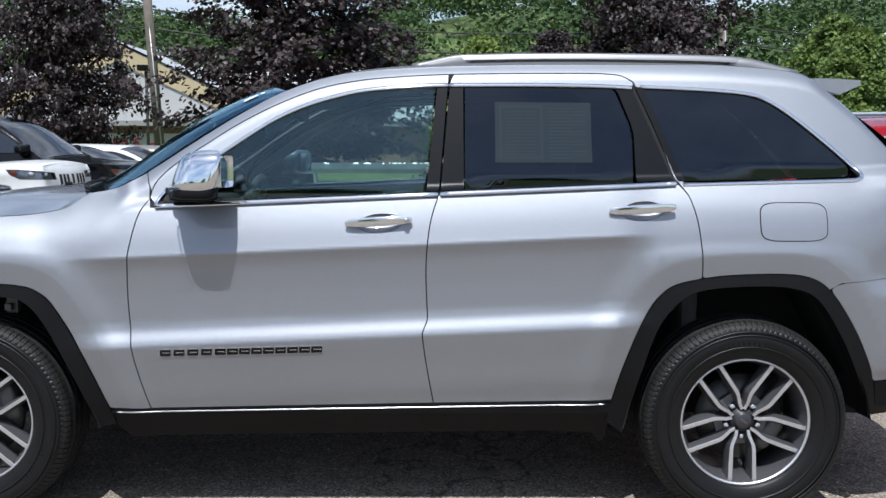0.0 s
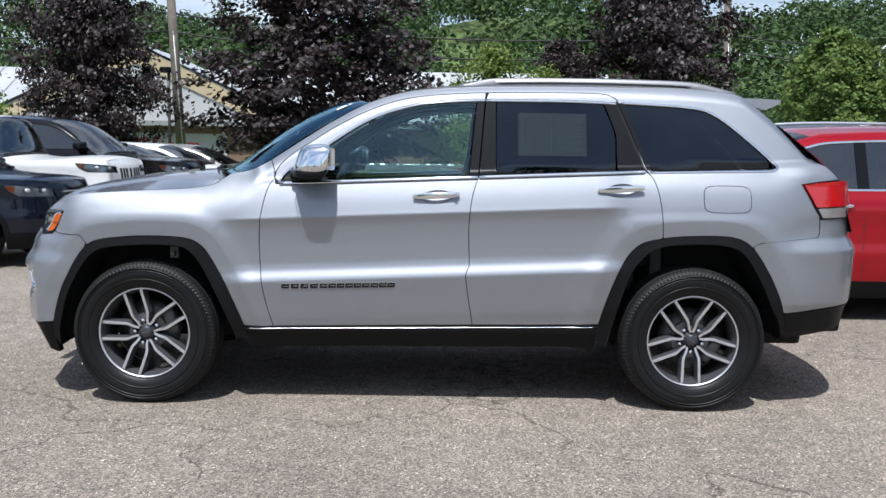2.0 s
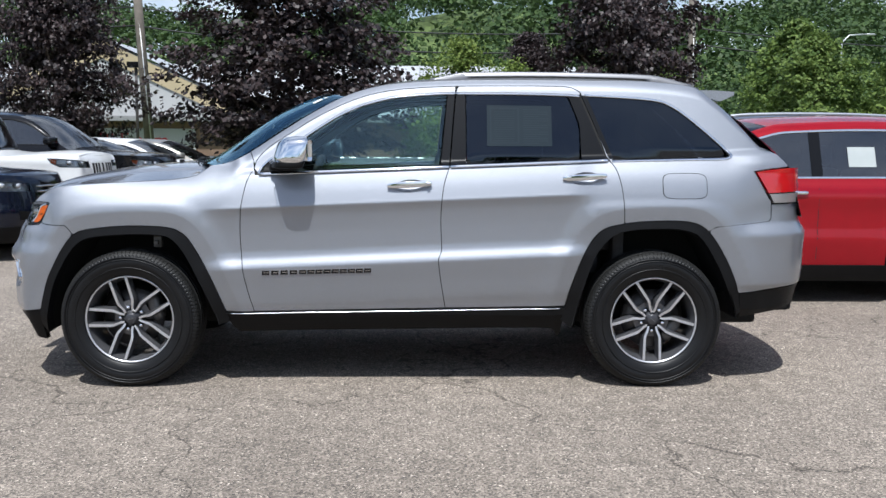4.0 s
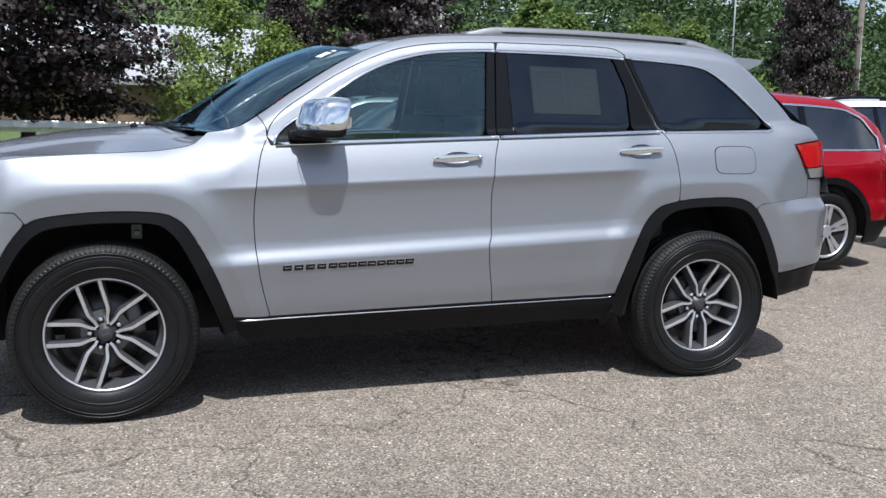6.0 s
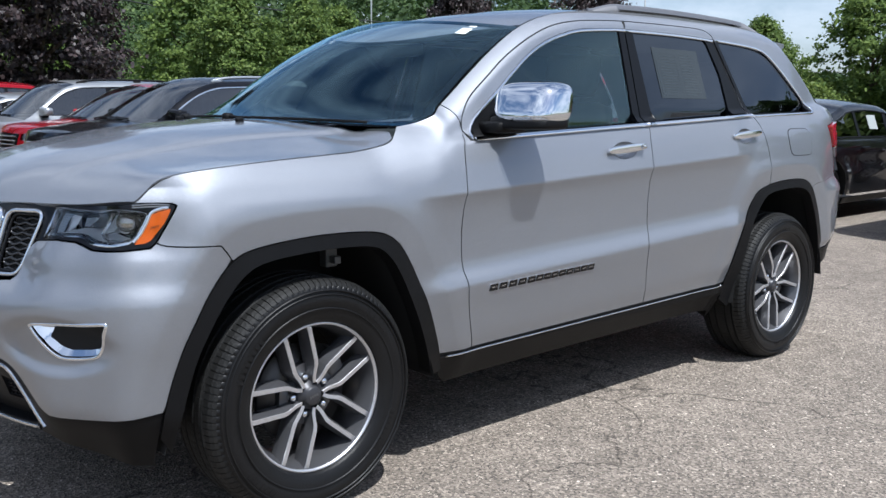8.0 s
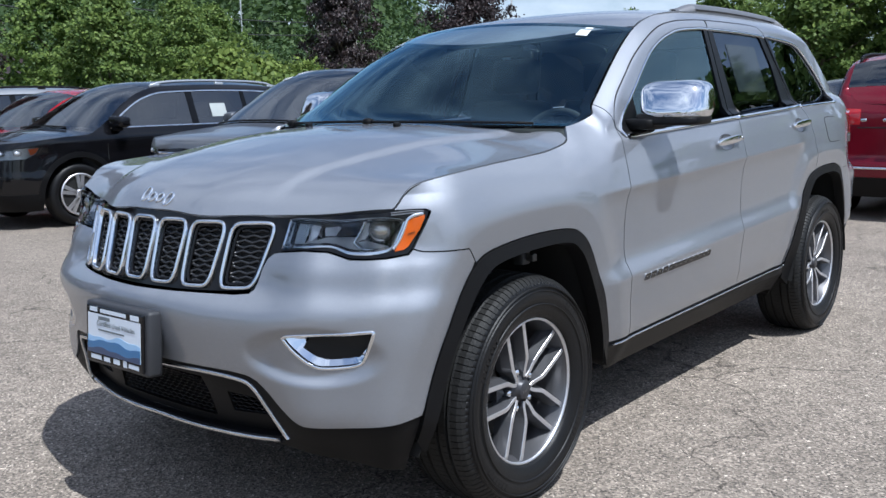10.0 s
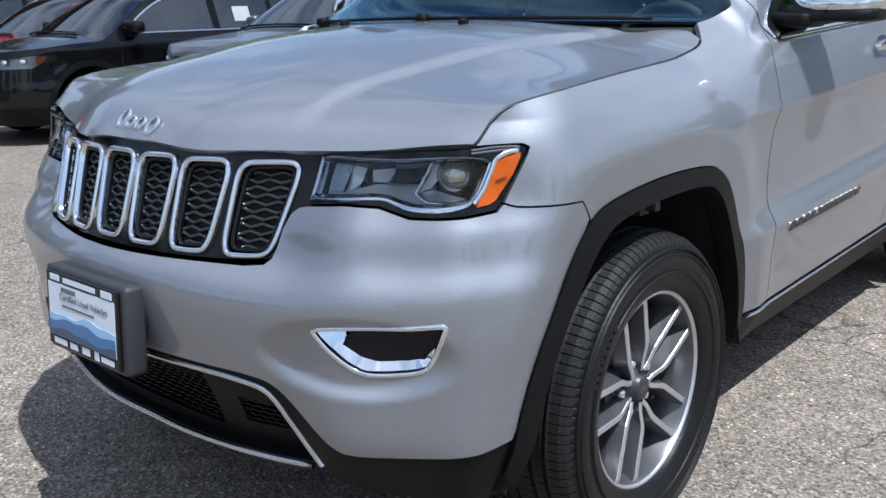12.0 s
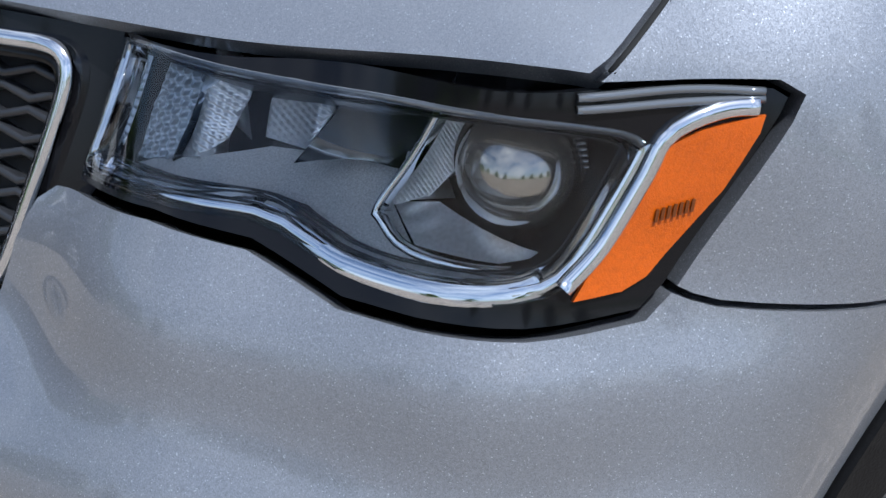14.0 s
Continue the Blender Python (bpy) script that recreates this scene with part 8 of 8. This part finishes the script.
def wood_band(crowns, leaves, near, far, span, tall):
    """Leaf clumps of crowns scattered over the hill between two distances."""
    bear, dist = nrg.uniform(-1.2, 1.72, crowns), near + (far - near) * nrg.random(crowns) ** 0.9
    base = np.stack([dist * np.sin(bear), dist * np.cos(bear) - 4], 1)
    base = np.column_stack([base, [hill_z(x, y) for x, y in base]])
    hgt, rad = nrg.uniform(*tall, (crowns, 1)) * (1 - 0.55 * dip(bear))[:, None], nrg.uniform(3.2, 5.5, (crowns, 1))
    up, turn = nrg.uniform(-0.25, 1, (crowns, leaves)), nrg.uniform(0, 2 * math.pi, (crowns, leaves))
    q = np.sqrt(np.clip(1 - up * up, 0, 1)) * nrg.uniform(0.55, 1.12, (crowns, leaves))
    lump = 1 + 0.16 * np.sin(3 * turn + 4 * up)
    spot = base[:, None, :] + np.stack([rad * q * lump * np.cos(turn), rad * q * lump * np.sin(turn), hgt * 0.55 + hgt * 0.45 * up * lump], -1)
    nrm = np.stack([q * np.cos(turn), q * np.sin(turn), up + 0.3], -1) + nrg.normal(0, 0.5, (crowns, leaves, 3))
    nrm /= np.linalg.norm(nrm, axis=-1, keepdims=True)
    tan = np.cross(nrm, nrg.normal(0, 1, nrm.shape))
    tan /= np.linalg.norm(tan, axis=-1, keepdims=True)
    bit = np.cross(nrm, tan)
    size = nrg.uniform(*span, (crowns, leaves, 1))
    return np.stack([spot - tan * size, spot + bit * size * 0.7, spot + tan * size, spot - bit * size * 0.7], 2).reshape(-1, 3)


v = np.vstack([wood_band(330, 640, 72, 112, (0.12, 0.25), (4.5, 8.5)), wood_band(1000, 230, 108, 241, (0.26, 0.52), (6.5, 10.5))])
f = np.arange(len(v)).reshape(-1, 4)
wood = mesh_ob("forest", v, f, FOREST, None, "", smooth=False)
tagged(wood, "dense green broadleaf forest on the hillside", "forest", kind="stuff")

# verge, kerb, guard rail
def slab(name, lo, hi, material, label, category, bevel=0.0):
    bm = bmesh.new()
    box(bm, lo, hi, bevel)
    me = bpy.data.meshes.new(name)
    bm.to_mesh(me)
    bm.free()
    me.materials.append(material)
    return tagged(new(name, me), label, category, kind="structure")


CONCRETE = mat("concrete", (0.38, 0.37, 0.34), 0.9, var=0.15, scale=1.5, fine=0.15, bump=0.3, bump_scale=50)
slab("verge", (-80, 23.2, -0.5), (60, 56, 0.10), GRASS, "grass verge under the trees", "grass")
slab("kerb", (-80, 22.9, -0.3), (60, 23.2, 0.15), CONCRETE, "pale concrete kerb along the lot", "kerb", 0.02)
slab("verge", (35.5, -40, -0.5), (80, 22.9, 0.10), GRASS, "grass verge under the trees", "grass")
slab("verge", (-80, -60, -0.5), (80, -27, 0.10), GRASS, "grass verge under the trees", "grass")
STEEL = mat("galvanised_steel", (0.50, 0.51, 0.50), 0.45, 0.7, var=0.12, scale=3)
rail = thing("guard_rail", "galvanised steel guard rail on the verge", "guard rail")
gv = []
for x in np.linspace(-12, 22, 60):
    gv += [(x, 25.90, 0.62 + dz) for dz in (0, 0.10)] + [(x, 25.82, 0.78), (x, 25.90, 0.83), (x, 25.82, 0.90), (x, 25.90, 0.98)]
mesh_ob("rail_beam", gv, [(i * 6 + j, (i + 1) * 6 + j, (i + 1) * 6 + j + 1, i * 6 + j + 1) for i in range(59) for j in range(5)], STEEL, rail)
for x in np.arange(-11.5, 22, 3.8):
    bm = bmesh.new()
    box(bm, (x - 0.06, 25.9, 0.0), (x + 0.06, 26.05, 0.95), 0.01)
    part("post", bm, STEEL, rail)

# long low building with a metal roof
ROOF_M = mat("pale_metal_roof", (0.46, 0.47, 0.48), 0.5, 0.3, var=0.10, scale=0.3, fine=0.05)
SIDING = mat("white_siding", (0.42, 0.42, 0.41), 0.7, var=0.06, scale=0.6)
TAN = mat("tan_panel", (0.44, 0.36, 0.22), 0.7, var=0.08, scale=0.6)
BRICKY = mat("brown_wall", (0.20, 0.13, 0.09), 0.85, var=0.15, scale=2, fine=0.2)
RED_INK = mat("red_sign_paint", (0.50, 0.03, 0.03), 0.6)
hall = thing("warehouse", "long pale building with a metal roof and tan gable band", "building")
def hullpart(nm, lo, hi, ml, lab=""):
    bm = bmesh.new()
    box(bm, lo, hi, 0.02)
    return part(nm, bm, ml, hall, lab)
hullpart("wall", (-46, 54, 0), (11, 66, 3.4), SIDING, "white siding wall")
hullpart("low_front", (-46, 48.4, 0), (6, 54, 2.7), BRICKY, "brown low front wall")
hullpart("sign_panel", (-19.5, 48.30, 0.9), (-13.0, 48.37, 2.3), SIDING, "white sign panel")
hullpart("canopy", (-46, 47.6, 2.7), (6, 54, 3.0), mat("grey_fascia", (0.25, 0.25, 0.25), 0.7, var=0.1), "grey canopy edge")
v = [(-46, 53.2, 3.2), (11, 53.2, 3.2), (11, 60, 7.0), (-46, 60, 7.0), (-46, 66.8, 3.2), (11, 66.8, 3.2)]
mesh_ob("metal_roof", v, [(0, 1, 2, 3), (3, 2, 5, 4), (0, 3, 4), (1, 5, 2)], ROOF_M, hall, "pale standing-seam metal roof", smooth=False)
for x in np.arange(-45, 11, 1.5):
    v, f = tube([(x, 53.2, 3.25), (x, 60, 7.05)], 0.05, 4)
    mesh_ob("roof_seam", v, f, ROOF_M, hall, smooth=False)
gx = -19.0
mesh_ob("gable_wall", [(gx - 9, 50.5, 2.9), (gx + 9, 50.5, 2.9), (gx + 9, 50.5, 3.5), (gx, 50.5, 7.6), (gx - 9, 50.5, 3.5)], [(0, 1, 2, 3, 4)], SIDING, hall, "white gable wall", smooth=False)
for sg in (-1, 1):
    mesh_ob("gable_band", [(gx + sg * 9, 50.4, 3.3), (gx + sg * 9, 50.4, 2.2 + 1.1), (gx + sg * 7.0, 50.4, 3.3), (gx, 50.4, 6.5), (gx, 50.4, 7.6)], [(0, 2, 3, 4)], TAN, hall, "tan gable band", smooth=False)
    mesh_ob("gable_roof", [(gx, 50.3, 7.75), (gx + sg * 9.6, 50.3, 3.35), (gx + sg * 9.6, 60, 3.35), (gx, 60, 7.75)], [(0, 1, 2, 3)], ROOF_M, hall, smooth=False)
sign = bpy.data.curves.new("sign_writing", "FONT")
sign.body, sign.size, sign.extrude = "BLE.com", 1.15, 0.01
so = new("sign_writing", sign)
dg = bpy.context.evaluated_depsgraph_get()
sme = bpy.data.meshes.new_from_object(so.evaluated_get(dg))
bpy.data.objects.remove(so)
sme.materials.clear()
sme.materials.append(RED_INK)
sme.transform(Matrix.Translation((-18.6, 48.28, 1.25)) @ Matrix.Rotation(math.pi / 2, 4, "X"))
sw = new("sign_writing", sme)
sw.parent = hall
sw["label"] = "red sign lettering"

# utility poles and wires
WOOD = mat("weathered_pole_wood", (0.15, 0.13, 0.108), 0.9, var=0.2, scale=3, bump=0.3, bump_scale=30)
WIRE = mat("cable", (0.03, 0.03, 0.03), 0.6)
poles = []
for i, (x, y, lean) in enumerate(((-12.0, 36.0, -0.055), (13.8, 41.0, -0.01), (46.0, 47.0, 0.0), (-44.0, 31.0, 0.0))):
    p = thing("utility_pole", "weathered wooden utility pole with crossarm", "utility pole", group="utility poles")
    top = Vector((x + lean * 11, y, 11.0))
    v, f = tube([(x, y, -0.1), tuple(top)], [0.22, 0.18], 10)
    mesh_ob("pole", v, f, WOOD, p)
    bm = bmesh.new()
    box(bm, (top.x - 1.1, y - 0.06, 10.0), (top.x + 1.1, y + 0.06, 10.14), 0.01)
    part("crossarm", bm, WOOD, p)
    v, f = tube([(x + 0.15, y - 0.18, 0), (top.x + 0.05 - lean * 3, y - 0.15, 7.5)], 0.03, 6)
    mesh_ob("conduit", v, f, STEEL, p)
    poles.append(top)
def wire(a, b, sag, r=0.034):
    pts = [a + (b - a) * t - Vector((0, 0, sag * 4 * t * (1 - t))) for t in np.linspace(0, 1, 20)]
    v, f = tube(pts, r, 5)
    tagged(mesh_ob("power_cable", v, f, WIRE), "thin dark overhead cable between poles", "cable")
for dz, sag in ((-0.9, 0.5), (-3.6, 0.7), (-4.4, 0.8)):
    for a, b in ((0, 1), (1, 2), (3, 0)):
        wire(poles[a] + Vector((0, 0, dz)), poles[b] + Vector((0, 0, dz)), sag)
# lot lamp and far lamp posts
lamp = thing("lot_lamp", "dark square-headed lot lamp on a slim post", "street lamp")
v, f = tube([(-12.9, 37, 0), (-12.9, 37, 4.9)], 0.07, 8)
mesh_ob("post", v, f, mat("dark_bronze", (0.05, 0.045, 0.04), 0.5), lamp)
bm = bmesh.new()
box(bm, (-13.25, 36.8, 4.85), (-12.55, 37.2, 5.1), 0.02)
part("lamp_head", bm, BLACK_TRIM, lamp)
for x, y, h in ((38, 50, 10.5), (30, 60, 9.5), (62, 44, 11)):
    sl = thing("street_lamp", "pale street lamp with a curved arm", "street lamp", group="street lamps")
    v, f = tube([(x, y, 0), (x, y, h - 0.6), (x + 0.5, y, h - 0.1), (x + 1.8, y, h)], [0.1, 0.07, 0.06, 0.05], 8)
    mesh_ob("post", v, f, STEEL, sl)
    v, f = blob((x + 2.0, y, h - 0.03), (0.35, 0.15, 0.08), 0.6, 0.6, 14, 8)
    mesh_ob("lamp_head", v, f, STEEL, sl)
